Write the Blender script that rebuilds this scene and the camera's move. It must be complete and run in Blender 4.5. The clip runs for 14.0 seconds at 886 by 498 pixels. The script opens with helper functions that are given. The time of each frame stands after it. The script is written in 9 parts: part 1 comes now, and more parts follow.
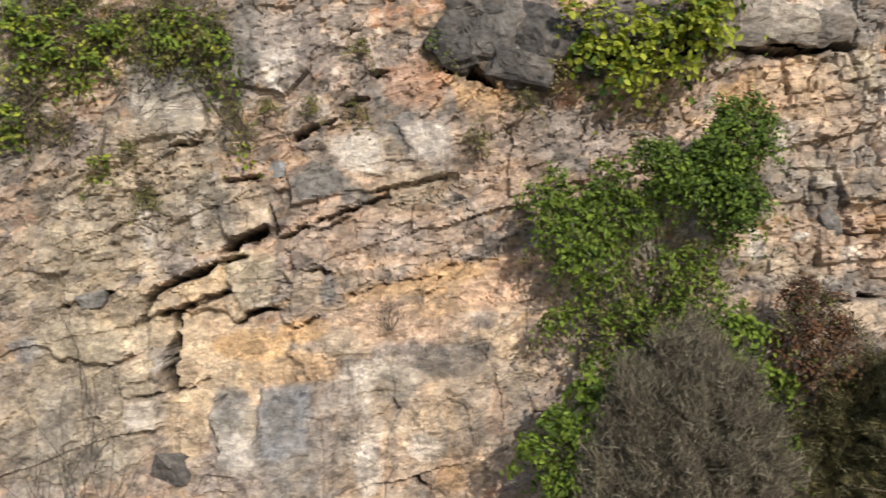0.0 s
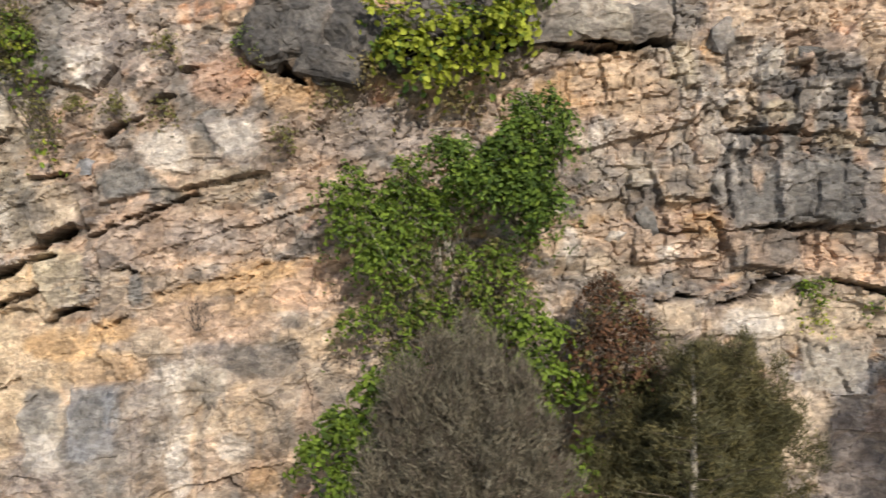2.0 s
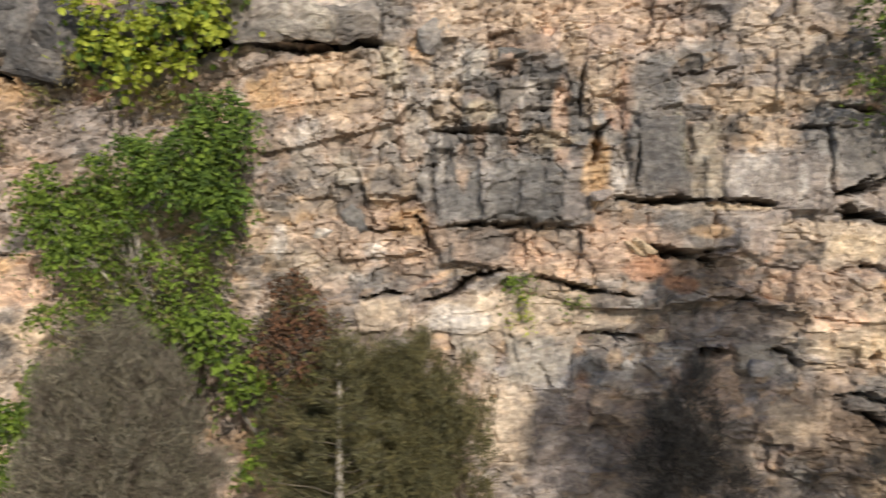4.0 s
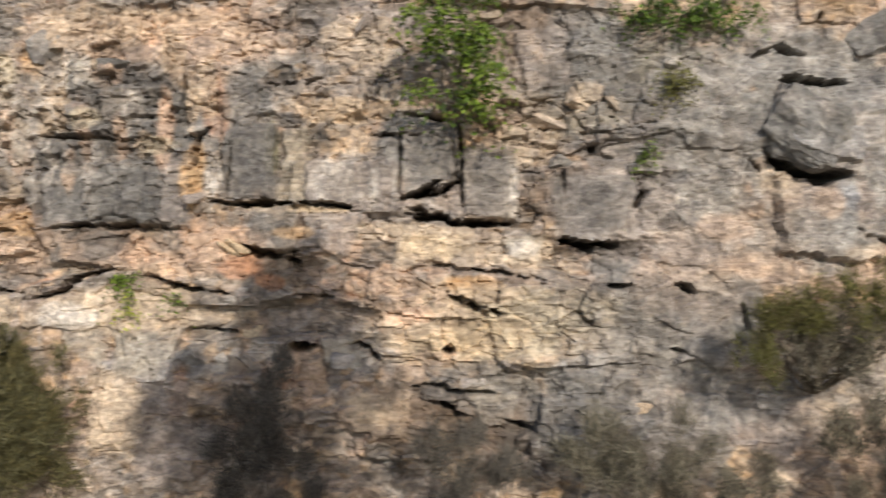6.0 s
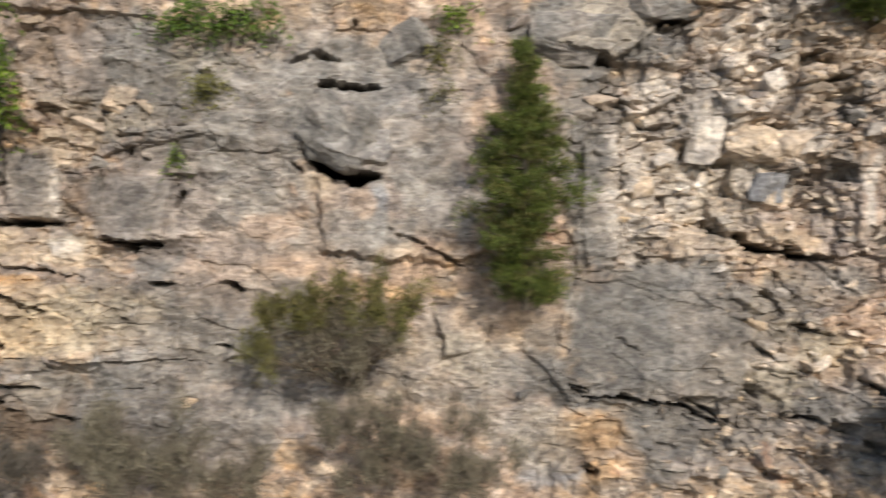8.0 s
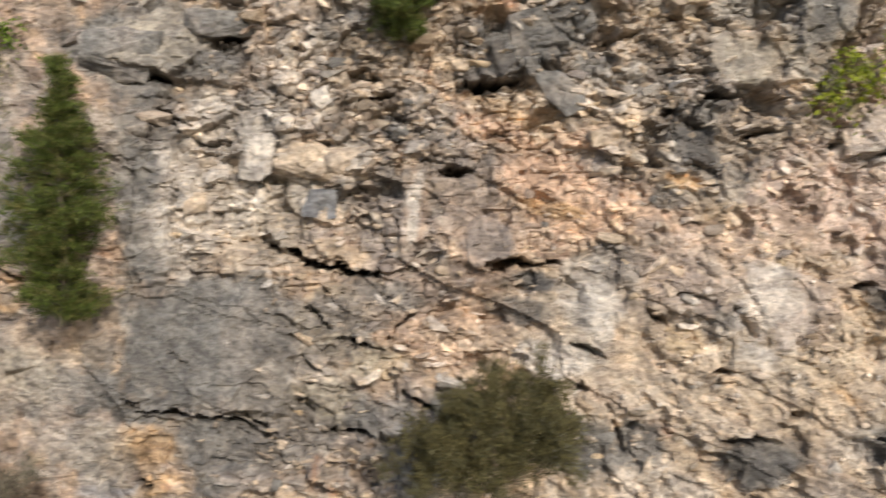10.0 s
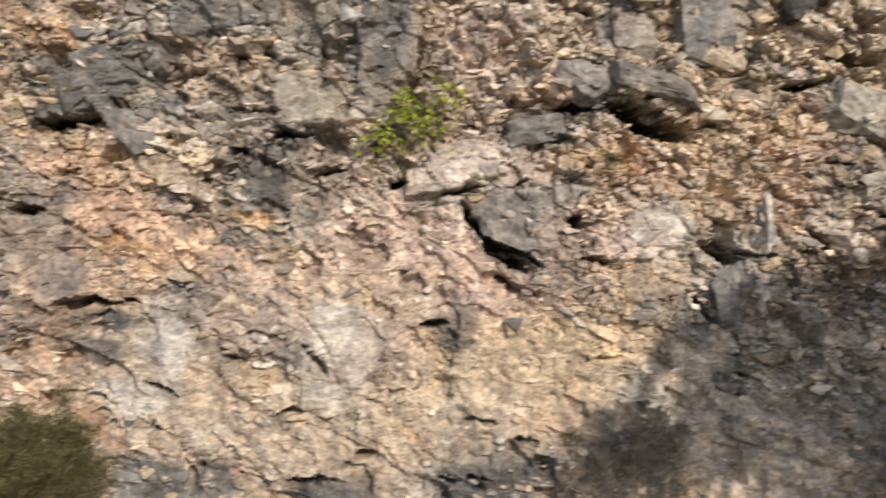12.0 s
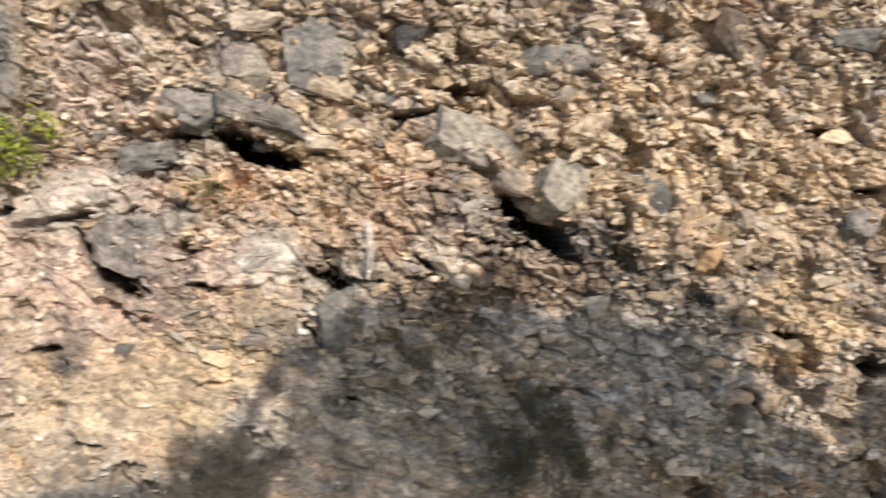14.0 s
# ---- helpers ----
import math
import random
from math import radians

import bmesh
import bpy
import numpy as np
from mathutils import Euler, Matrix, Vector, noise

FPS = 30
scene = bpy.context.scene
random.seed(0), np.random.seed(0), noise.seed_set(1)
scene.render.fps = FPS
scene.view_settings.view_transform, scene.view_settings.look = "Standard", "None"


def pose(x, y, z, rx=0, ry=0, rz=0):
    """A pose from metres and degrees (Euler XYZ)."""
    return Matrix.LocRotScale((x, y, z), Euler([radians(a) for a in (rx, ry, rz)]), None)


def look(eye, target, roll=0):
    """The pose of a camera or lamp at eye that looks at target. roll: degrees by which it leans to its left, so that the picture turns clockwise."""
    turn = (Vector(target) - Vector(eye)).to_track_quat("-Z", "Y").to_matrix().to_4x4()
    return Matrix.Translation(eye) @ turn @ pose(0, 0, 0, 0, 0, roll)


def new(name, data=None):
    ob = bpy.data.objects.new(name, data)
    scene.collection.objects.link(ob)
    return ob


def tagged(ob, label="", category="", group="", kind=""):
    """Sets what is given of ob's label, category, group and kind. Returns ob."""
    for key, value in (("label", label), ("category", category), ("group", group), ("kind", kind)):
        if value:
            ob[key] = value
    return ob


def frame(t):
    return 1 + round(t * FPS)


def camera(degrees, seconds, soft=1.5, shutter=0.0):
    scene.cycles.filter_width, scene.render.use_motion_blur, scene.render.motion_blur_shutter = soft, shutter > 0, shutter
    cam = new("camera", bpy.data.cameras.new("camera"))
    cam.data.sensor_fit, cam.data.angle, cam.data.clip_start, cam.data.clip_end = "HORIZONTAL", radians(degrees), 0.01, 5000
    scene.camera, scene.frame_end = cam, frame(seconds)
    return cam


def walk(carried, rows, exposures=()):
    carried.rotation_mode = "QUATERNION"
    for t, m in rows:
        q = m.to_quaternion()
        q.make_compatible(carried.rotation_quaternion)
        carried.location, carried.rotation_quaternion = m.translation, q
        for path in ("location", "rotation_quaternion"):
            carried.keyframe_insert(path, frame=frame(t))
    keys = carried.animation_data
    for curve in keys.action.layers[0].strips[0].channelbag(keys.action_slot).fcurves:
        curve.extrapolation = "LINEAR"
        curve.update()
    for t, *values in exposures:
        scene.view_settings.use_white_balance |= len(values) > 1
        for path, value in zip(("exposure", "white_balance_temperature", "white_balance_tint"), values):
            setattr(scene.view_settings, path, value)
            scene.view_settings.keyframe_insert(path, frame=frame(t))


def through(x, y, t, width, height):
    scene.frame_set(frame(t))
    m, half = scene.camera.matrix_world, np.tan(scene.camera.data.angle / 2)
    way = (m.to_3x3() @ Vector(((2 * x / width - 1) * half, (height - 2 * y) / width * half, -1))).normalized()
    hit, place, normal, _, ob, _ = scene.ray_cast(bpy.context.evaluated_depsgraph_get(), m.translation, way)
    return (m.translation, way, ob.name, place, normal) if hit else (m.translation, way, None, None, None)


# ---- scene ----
cam = camera(62.4, 14.0, soft=1.5, shutter=0.6)
METRES, EYE, TILT, LEAN, TURN = 40.0, 8.0, 0.0, 0.0, 0.0
ROWS = [
    (0.0, 0.0, 0.0, 0.0, 0.0, 0.0, -0.0),
    (0.5, 0.0178, 0.0013, 0.0003, -0.24, -0.06, -0.01),
    (1.0, 0.0371, 0.0026, 0.0005, 0.5, -0.12, -0.02),
    (1.5, 0.0549, 0.0032, 0.0004, 0.42, -0.11, -0.02),
    (2.0, 0.0737, 0.0042, 0.0005, 0.32, -0.17, -0.04),
    (4.5, 0.2206, -0.0044, 0.0015, -0.26, -0.56, -0.12),
    (5.0, 0.2591, -0.0094, 0.0018, -0.72, -0.6, -0.11),
    (5.5, 0.296, -0.0146, 0.0016, -1.19, -0.53, -0.1),
    (6.0, 0.3369, -0.0193, 0.002, -1.33, -0.58, -0.08),
    (6.5, 0.3784, -0.0238, 0.0019, -1.53, -0.56, -0.09),
    (7.0, 0.424, -0.0278, 0.0028, -1.97, -0.67, -0.06),
    (7.5, 0.466, -0.031, 0.0028, -2.38, -0.74, -0.08),
    (8.0, 0.5143, -0.0349, 0.0024, -2.76, -0.65, -0.09),
    (10.5, 0.7269, -0.0517, 0.0127, -5.13, -0.67, -0.05),
    (11.0, 0.7689, -0.0557, 0.0163, -5.57, -0.6, -0.05),
    (11.5, 0.8062, -0.059, 0.0188, -5.98, -0.46, -0.04),
    (12.0, 0.8464, -0.0629, 0.0239, -6.38, -0.55, -0.03),
    (12.5, 0.8807, -0.0684, 0.029, -6.69, -0.52, -0.03),
    (13.0, 0.9169, -0.0742, 0.0316, -7.01, -0.51, -0.03),
    (13.5, 0.9509, -0.0787, 0.0325, -7.34, -0.43, -0.03),
    (14.0, 0.9936, -0.0846, 0.0325, -7.68, -0.17, -0.04),
]
walk(cam, [(t, pose(0, 0, EYE, TILT, LEAN, TURN) @ pose(METRES * x, METRES * y, METRES * z, 90 + pitch, roll, yaw)) for t, x, y, z, yaw, pitch, roll in ROWS],
     exposures=[(0.0, 0.16), (2.0, 0.15), (5.0, 0.20), (8.0, 0.24), (11.0, 0.06), (12.5, 0.14), (14.0, 0.32)])

# ---- daylight: a clear sky and a lowish sun from the right, behind the camera ----
SUN_TURN, SUN_UP = radians(20), radians(30)
to_sun = Vector((math.cos(SUN_UP) * math.sin(SUN_TURN), -math.cos(SUN_UP) * math.cos(SUN_TURN), math.sin(SUN_UP)))
world = bpy.data.worlds.new("world")
scene.world = world
world.use_nodes = True
sky = world.node_tree.nodes.new("ShaderNodeTexSky")
sky.sky_type, sky.sun_disc = "NISHITA", False
sky.sun_elevation, sky.sun_rotation = SUN_UP, math.atan2(to_sun.x, to_sun.y)
background = world.node_tree.nodes["Background"]
background.inputs["Strength"].default_value = 0.14
world.node_tree.links.new(sky.outputs["Color"], background.inputs["Color"])
sun = new("sun", bpy.data.lights.new("sun", "SUN"))
sun.data.energy, sun.data.angle, sun.data.color = 3.7, radians(0.6), (1.0, 0.925, 0.82)
sun.matrix_world = look((0, 0, 60), Vector((0, 0, 60)) - to_sun)

# ---- materials ----
def material(name, rough=0.9):
    m = bpy.data.materials.new(name)
    m.use_nodes = True
    b = m.node_tree.nodes["Principled BSDF"]
    b.inputs["Roughness"].default_value = rough
    b.inputs["Specular IOR Level"].default_value = 0.25
    return m, m.node_tree, b


def node(tree, kind, **inputs):
    n = tree.nodes.new(kind)
    for key, value in inputs.items():
        n.inputs[key.replace("_", " ")].default_value = value
    return n


def noise_node(tree, coords, scale, detail, stretch=(1, 1, 1)):
    m = tree.nodes.new("ShaderNodeMapping")
    m.inputs["Scale"].default_value = stretch
    tree.links.new(coords, m.inputs["Vector"])
    n = node(tree, "ShaderNodeTexNoise", Scale=scale, Detail=detail, Roughness=0.62)
    tree.links.new(m.outputs["Vector"], n.inputs["Vector"])
    return n


def ramp(tree, source, *stops):
    r = tree.nodes.new("ShaderNodeValToRGB")
    while len(r.color_ramp.elements) < len(stops):
        r.color_ramp.elements.new(0.5)
    for e, (at, value) in zip(r.color_ramp.elements, stops):
        e.position = at
        e.color = (*value, 1) if isinstance(value, tuple) else (value, value, value, 1)
    tree.links.new(source, r.inputs["Fac"])
    return r.outputs["Color"]


def blend(tree, mode, factor, a, b):
    m = tree.nodes.new("ShaderNodeMix")
    m.data_type, m.blend_type = "RGBA", mode
    m.inputs["Factor"].default_value = factor
    tree.links.new(a, m.inputs[6])
    tree.links.new(b, m.inputs[7])
    return m.outputs[2]


def rock_material():
    """Weathered limestone: mineral colour from the mesh, grain, pits, thin bedding lines and fine relief."""
    m, tree, b = material("weathered_limestone", 0.92)
    coords = tree.nodes.new("ShaderNodeTexCoord").outputs["Object"]
    tint_in = tree.nodes.new("ShaderNodeVertexColor")
    tint_in.layer_name = "mineral"
    broad = noise_node(tree, coords, 2.6, 6)
    grain = noise_node(tree, coords, 8.0, 9, (1, 1, 1.5))
    pits = noise_node(tree, coords, 21.0, 5, (1, 1, 1.5))
    # a net of hairline joints, stretched along the beds and broken up by noise
    bend = noise_node(tree, coords, 2.2, 4)
    shifted = tree.nodes.new("ShaderNodeVectorMath")
    shifted.operation = "MULTIPLY_ADD"
    shifted.inputs[1].default_value = (0.35, 0.35, 0.35)
    tree.links.new(bend.outputs["Color"], shifted.inputs[0])
    tree.links.new(coords, shifted.inputs[2])
    flat = tree.nodes.new("ShaderNodeMapping")
    flat.inputs["Scale"].default_value = (1.9, 1.9, 4.2)
    flat.inputs["Rotation"].default_value = (0, radians(7), 0)
    tree.links.new(shifted.outputs[0], flat.inputs["Vector"])
    net = node(tree, "ShaderNodeTexVoronoi", Scale=1.0, Randomness=1.0)
    net.feature = "DISTANCE_TO_EDGE"
    tree.links.new(flat.outputs["Vector"], net.inputs["Vector"])
    line = ramp(tree, net.outputs["Distance"], (0.0, 0.0), (0.05, 1.0))
    hide = ramp(tree, broad.outputs["Fac"], (0.40, 0.0), (0.52, 1.0))
    joints = blend(tree, "LIGHTEN", 1.0, line, hide)
    c = blend(tree, "MULTIPLY", 1.0, tint_in.outputs["Color"], ramp(tree, broad.outputs["Fac"], (0.3, (0.78, 0.78, 0.80)), (0.52, (1.0, 1.0, 1.0)), (0.72, (1.15, 1.12, 1.08))))
    c = blend(tree, "MULTIPLY", 1.0, c, ramp(tree, grain.outputs["Fac"], (0.33, (0.72, 0.70, 0.68)), (0.48, (1.0, 1.0, 1.0)), (0.66, (1.26, 1.25, 1.23))))
    c = blend(tree, "MULTIPLY", 0.38, c, ramp(tree, pits.outputs["Fac"], (0.33, (0.40, 0.36, 0.34)), (0.43, (1.0, 1.0, 1.0)), (0.75, (1.2, 1.2, 1.2))))
    # fragments of two sizes, each of its own tone and set a little deeper or prouder
    steps = []
    for scale, strength in (((4.2, 4.2, 6.5), 0.45), ((10.0, 10.0, 16.0), 0.62)):
        small = tree.nodes.new("ShaderNodeMapping")
        small.inputs["Scale"].default_value = scale
        small.inputs["Rotation"].default_value = (0, radians(10), 0)
        tree.links.new(shifted.outputs[0], small.inputs["Vector"])
        bits = node(tree, "ShaderNodeTexVoronoi", Scale=1.0, Randomness=1.0)
        bits.distance = "MANHATTAN"
        tree.links.new(small.outputs["Vector"], bits.inputs["Vector"])
        c = blend(tree, "MULTIPLY", strength, c, ramp(tree, bits.outputs["Color"], (0.22, (0.62, 0.61, 0.62)), (0.42, (1.04, 0.99, 0.93)), (0.58, (1.0, 1.0, 1.0)), (0.8, (1.30, 1.28, 1.24))))
        steps.append(bits.outputs["Color"])
    c = blend(tree, "MULTIPLY", 0.08, c, joints)
    tree.links.new(c, b.inputs["Base Color"])
    relief = tree.nodes.new("ShaderNodeMath")
    relief.operation = "MULTIPLY_ADD"
    relief.inputs[1].default_value = 0.35
    tree.links.new(pits.outputs["Fac"], relief.inputs[0])
    deep = tree.nodes.new("ShaderNodeMath")
    deep.operation = "MULTIPLY_ADD"
    deep.inputs[1].default_value = 0.04
    tree.links.new(joints, deep.inputs[0])
    tree.links.new(grain.outputs["Fac"], deep.inputs[2])
    tree.links.new(deep.outputs[0], relief.inputs[2])
    height = relief.outputs[0]
    for step, weight in zip(steps, (0.30, 0.22)):
        add = tree.nodes.new("ShaderNodeMath")
        add.operation = "MULTIPLY_ADD"
        add.inputs[1].default_value = weight
        tree.links.new(step, add.inputs[0])
        tree.links.new(height, add.inputs[2])
        height = add.outputs[0]
    bump = node(tree, "ShaderNodeBump", Strength=0.6, Distance=0.08)
    tree.links.new(height, bump.inputs["Height"])
    tree.links.new(bump.outputs["Normal"], b.inputs["Normal"])
    return m


def leaf_material(name, dark, light, through=0.35):
    """Leaves that let some light through, each one a little different."""
    m, tree, b = material(name, 0.6)
    each = tree.nodes.new("ShaderNodeNewGeometry").outputs["Random Per Island"]
    c = ramp(tree, each, (0.0, dark), (0.75, light), (1.0, tuple(min(1, 1.35 * v) for v in light)))
    tree.links.new(c, b.inputs["Base Color"])
    glow = tree.nodes.new("ShaderNodeBsdfTranslucent")
    tree.links.new(c, glow.inputs["Color"])
    mixed = tree.nodes.new("ShaderNodeMixShader")
    mixed.inputs[0].default_value = through
    tree.links.new(b.outputs[0], mixed.inputs[1])
    tree.links.new(glow.outputs[0], mixed.inputs[2])
    tree.links.new(mixed.outputs[0], tree.nodes["Material Output"].inputs["Surface"])
    return m


def bark_material(name, dark, light):
    m, tree, b = material(name, 0.85)
    coords = tree.nodes.new("ShaderNodeTexCoord").outputs["Object"]
    n = noise_node(tree, coords, 9.0, 6, (1, 1, 0.3))
    each = tree.nodes.new("ShaderNodeNewGeometry").outputs["Random Per Island"]
    c = blend(tree, "MULTIPLY", 0.6, ramp(tree, n.outputs["Fac"], (0.3, dark), (0.7, light)), ramp(tree, each, (0.0, 0.45), (1.0, 1.3)))
    tree.links.new(c, b.inputs["Base Color"])
    bump = node(tree, "ShaderNodeBump", Strength=0.5, Distance=0.02)
    tree.links.new(n.outputs["Fac"], bump.inputs["Height"])
    tree.links.new(bump.outputs["Normal"], b.inputs["Normal"])
    return m


def soil_material():
    m, tree, b = material("dry_gravel", 0.95)
    coords = tree.nodes.new("ShaderNodeTexCoord").outputs["Object"]
    broad, grain = noise_node(tree, coords, 0.5, 6), noise_node(tree, coords, 9.0, 8)
    c = blend(tree, "MULTIPLY", 0.8, ramp(tree, broad.outputs["Fac"], (0.35, (0.15, 0.13, 0.10)), (0.65, (0.27, 0.235, 0.19))), ramp(tree, grain.outputs["Fac"], (0.3, 0.4), (0.7, 1.4)))
    tree.links.new(c, b.inputs["Base Color"])
    bump = node(tree, "ShaderNodeBump", Strength=0.55, Distance=0.08)
    tree.links.new(grain.outputs["Fac"], bump.inputs["Height"])
    tree.links.new(bump.outputs["Normal"], b.inputs["Normal"])
    return m


ROCK = rock_material()
SOIL = soil_material()
GREEN = leaf_material("deciduous_leaves", (0.036, 0.062, 0.010), (0.185, 0.26, 0.036))
DEEP = leaf_material("dark_green_leaves", (0.022, 0.046, 0.009), (0.115, 0.18, 0.028), 0.25)
LIME = leaf_material("yellow_green_leaves", (0.15, 0.20, 0.02), (0.42, 0.46, 0.06), 0.45)
OLIVE = leaf_material("olive_leaves", (0.075, 0.075, 0.022), (0.21, 0.20, 0.065))
NEEDLE = leaf_material("conifer_needles", (0.030, 0.045, 0.011), (0.13, 0.165, 0.034), 0.15)
DUSKY = leaf_material("dusky_needles", (0.042, 0.040, 0.019), (0.142, 0.13, 0.062), 0.15)
JUNIPER = leaf_material("brownish_needles", (0.048, 0.041, 0.018), (0.165, 0.14, 0.056), 0.15)
RUSSET = leaf_material("russet_leaves", (0.05, 0.03, 0.017), (0.17, 0.085, 0.045))
DRY = leaf_material("dry_grass", (0.13, 0.10, 0.045), (0.30, 0.25, 0.11))
BARK = bark_material("grey_bark", (0.09, 0.075, 0.06), (0.30, 0.27, 0.23))
TWIG = bark_material("bare_twigs", (0.055, 0.043, 0.032), (0.19, 0.155, 0.115))
DARK_TWIG = bark_material("dark_twigs", (0.022, 0.018, 0.016), (0.07, 0.058, 0.048))
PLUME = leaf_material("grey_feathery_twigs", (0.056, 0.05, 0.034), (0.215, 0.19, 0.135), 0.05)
# darker copy of the feathery twigs, shade put into its colour
SHADE_TWIG = leaf_material("shaded_feathery_twigs", (0.05, 0.045, 0.037), (0.14, 0.122, 0.10), 0.05)
PALE_WOOD = bark_material("pale_dead_wood", (0.22, 0.19, 0.15), (0.5, 0.45, 0.38))


# ---- the cliff ----
def part(name, mesh, mat, parent=None, label=""):
    ob = new(name, mesh)
    if mat and not mesh.materials:
        mesh.materials.append(mat)
    if parent:
        ob.parent = parent
    if label:
        ob["label"] = label
    return ob


def sheet(name, verts, faces, colours=None, smooth=False):
    """A mesh from arrays of places and of three- or four-cornered faces."""
    me = bpy.data.meshes.new(name)
    verts, faces = np.asarray(verts, np.float32), np.asarray(faces, np.int32)
    n, k = faces.shape
    me.vertices.add(len(verts))
    me.vertices.foreach_set("co", verts.ravel())
    me.loops.add(n * k)
    me.loops.foreach_set("vertex_index", faces.ravel())
    me.polygons.add(n)
    me.polygons.foreach_set("loop_start", np.arange(0, n * k, k, dtype=np.int32))
    me.polygons.foreach_set("loop_total", np.full(n, k, np.int32))
    me.polygons.foreach_set("use_smooth", np.full(n, smooth))
    if colours is not None:
        layer = me.color_attributes.new("mineral", "FLOAT_COLOR", "POINT")
        full = np.ones((len(verts), 4), np.float32)
        full[:, :3] = colours
        layer.data.foreach_set("color", full.ravel())
    me.update(calc_edges=True)
    me.validate()
    return me


def chance(i, j, seed):
    """A number from 0 to 1 for each pair of whole numbers."""
    h = (np.asarray(i).astype(np.int64) * 374761393 + np.asarray(j).astype(np.int64) * 668265263 + seed * 974711) & 0xFFFFFFFF
    h = np.atleast_1d(h).astype(np.uint64)
    h = ((h ^ (h >> 13)) * 1274126177) & 0xFFFFFFFF
    h = ((h ^ (h >> 15)) * 2246822519) & 0xFFFFFFFF
    h = (h ^ (h >> 16)) / 4294967296.0
    return h if np.ndim(i) or np.ndim(j) else h[0]


def swell(x, z, seed):
    i, j = np.floor(x), np.floor(z)
    u, v = x - i, z - j
    u, v = u * u * (3 - 2 * u), v * v * (3 - 2 * v)
    low = chance(i, j, seed) * (1 - u) + chance(i + 1, j, seed) * u
    high = chance(i, j + 1, seed) * (1 - u) + chance(i + 1, j + 1, seed) * u
    return low * (1 - v) + high * v


def fractal(x, z, seed, octaves=4, keep=0.5):
    """Noise about 0, within about 0.5."""
    total, weight, whole = 0.0, 1.0, 0.0
    for k in range(octaves):
        total = total + weight * (swell(x * 2 ** k + 17.3 * k, z * 2 ** k - 9.1 * k, seed + k) - 0.5)
        whole += weight
        weight *= keep
    return total / whole


def cells(x, z, seed):
    """Broken pieces: distance to the joint, three chances for each piece, and the place within it."""
    i, j = np.floor(x), np.floor(z)
    first, second = np.full(x.shape, 9.0), np.full(x.shape, 9.0)
    ci, cj, dx, dz = (np.zeros(x.shape) for _ in range(4))
    for a in (-1, 0, 1):
        for b in (-1, 0, 1):
            gx, gz = i + a, j + b
            px, pz = x - gx - 0.1 - 0.8 * chance(gx, gz, seed), z - gz - 0.1 - 0.8 * chance(gx, gz, seed + 1)
            d = 0.75 * np.maximum(np.abs(px), np.abs(pz)) + 0.25 * np.hypot(px, pz)
            near = d < first
            second = np.where(near, first, np.minimum(second, d))
            first = np.where(near, d, first)
            ci, cj, dx, dz = np.where(near, gx, ci), np.where(near, gz, cj), np.where(near, px, dx), np.where(near, pz, dz)
    return second - first, chance(ci, cj, seed + 2), chance(ci, cj, seed + 3), chance(ci, cj, seed + 4), dx, dz


def ease(a, b, v):
    s = np.clip((v - a) / (b - a), 0, 1)
    return s * s * (3 - 2 * s)


def wall_line(x):
    """How far ahead the rock face stands, along the walk."""
    return np.interp(x, (-14, -1, 5, 9, 13, 16, 19, 24, 28, 32, 36, 39, 58), (11.2, 11.25, 11.3, 11.45, 10.9, 10.75, 10.85, 10.35, 9.8, 9.3, 8.8, 8.45, 6.6))


def fold(x):
    """The height of one bed along the walk: rising, level over the crest, then dipping."""
    return np.interp(x, (-14, -6, 3, 9, 12, 18, 24, 27, 36, 58), (-5.4, -2.7, -0.1, 0.85, 0.9, 0.35, 0.0, -0.9, -5.2, -13.0))


MINERAL = {
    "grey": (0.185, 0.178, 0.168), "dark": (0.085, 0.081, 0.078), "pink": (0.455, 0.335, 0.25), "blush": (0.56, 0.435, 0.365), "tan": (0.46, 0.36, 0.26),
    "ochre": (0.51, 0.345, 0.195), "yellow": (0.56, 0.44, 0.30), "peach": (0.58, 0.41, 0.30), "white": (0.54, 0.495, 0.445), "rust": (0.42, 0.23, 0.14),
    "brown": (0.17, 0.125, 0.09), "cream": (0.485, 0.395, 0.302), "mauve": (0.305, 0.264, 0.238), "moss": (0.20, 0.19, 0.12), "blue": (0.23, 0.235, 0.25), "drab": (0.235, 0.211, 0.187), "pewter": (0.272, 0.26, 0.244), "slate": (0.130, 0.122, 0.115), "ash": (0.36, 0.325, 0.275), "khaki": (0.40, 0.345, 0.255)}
MINERAL = {k: np.array(v) for k, v in MINERAL.items()}

STEP = 0.03
xs = np.concatenate([np.arange(-14, -8.5, 0.3), np.arange(-8.5, 51.5, STEP), np.arange(51.5, 58, 0.3)])
zs = np.concatenate([np.arange(-0.6, 3.0, 0.25), np.arange(3.0, 13.9, STEP), np.arange(13.9, 17.3, 0.22)])
X, Z = np.meshgrid(xs, zs)
warp = 0.35 * fractal(X * 0.6, Z * 0.8, 11) + 0.10 * fractal(X * 2.5, Z * 3.5, 12)
V = Z - fold(X) + warp
U = X + 0.3 * fractal(X * 0.8, Z * 0.8, 13) + 0.08 * fractal(X * 3, Z * 3, 14)

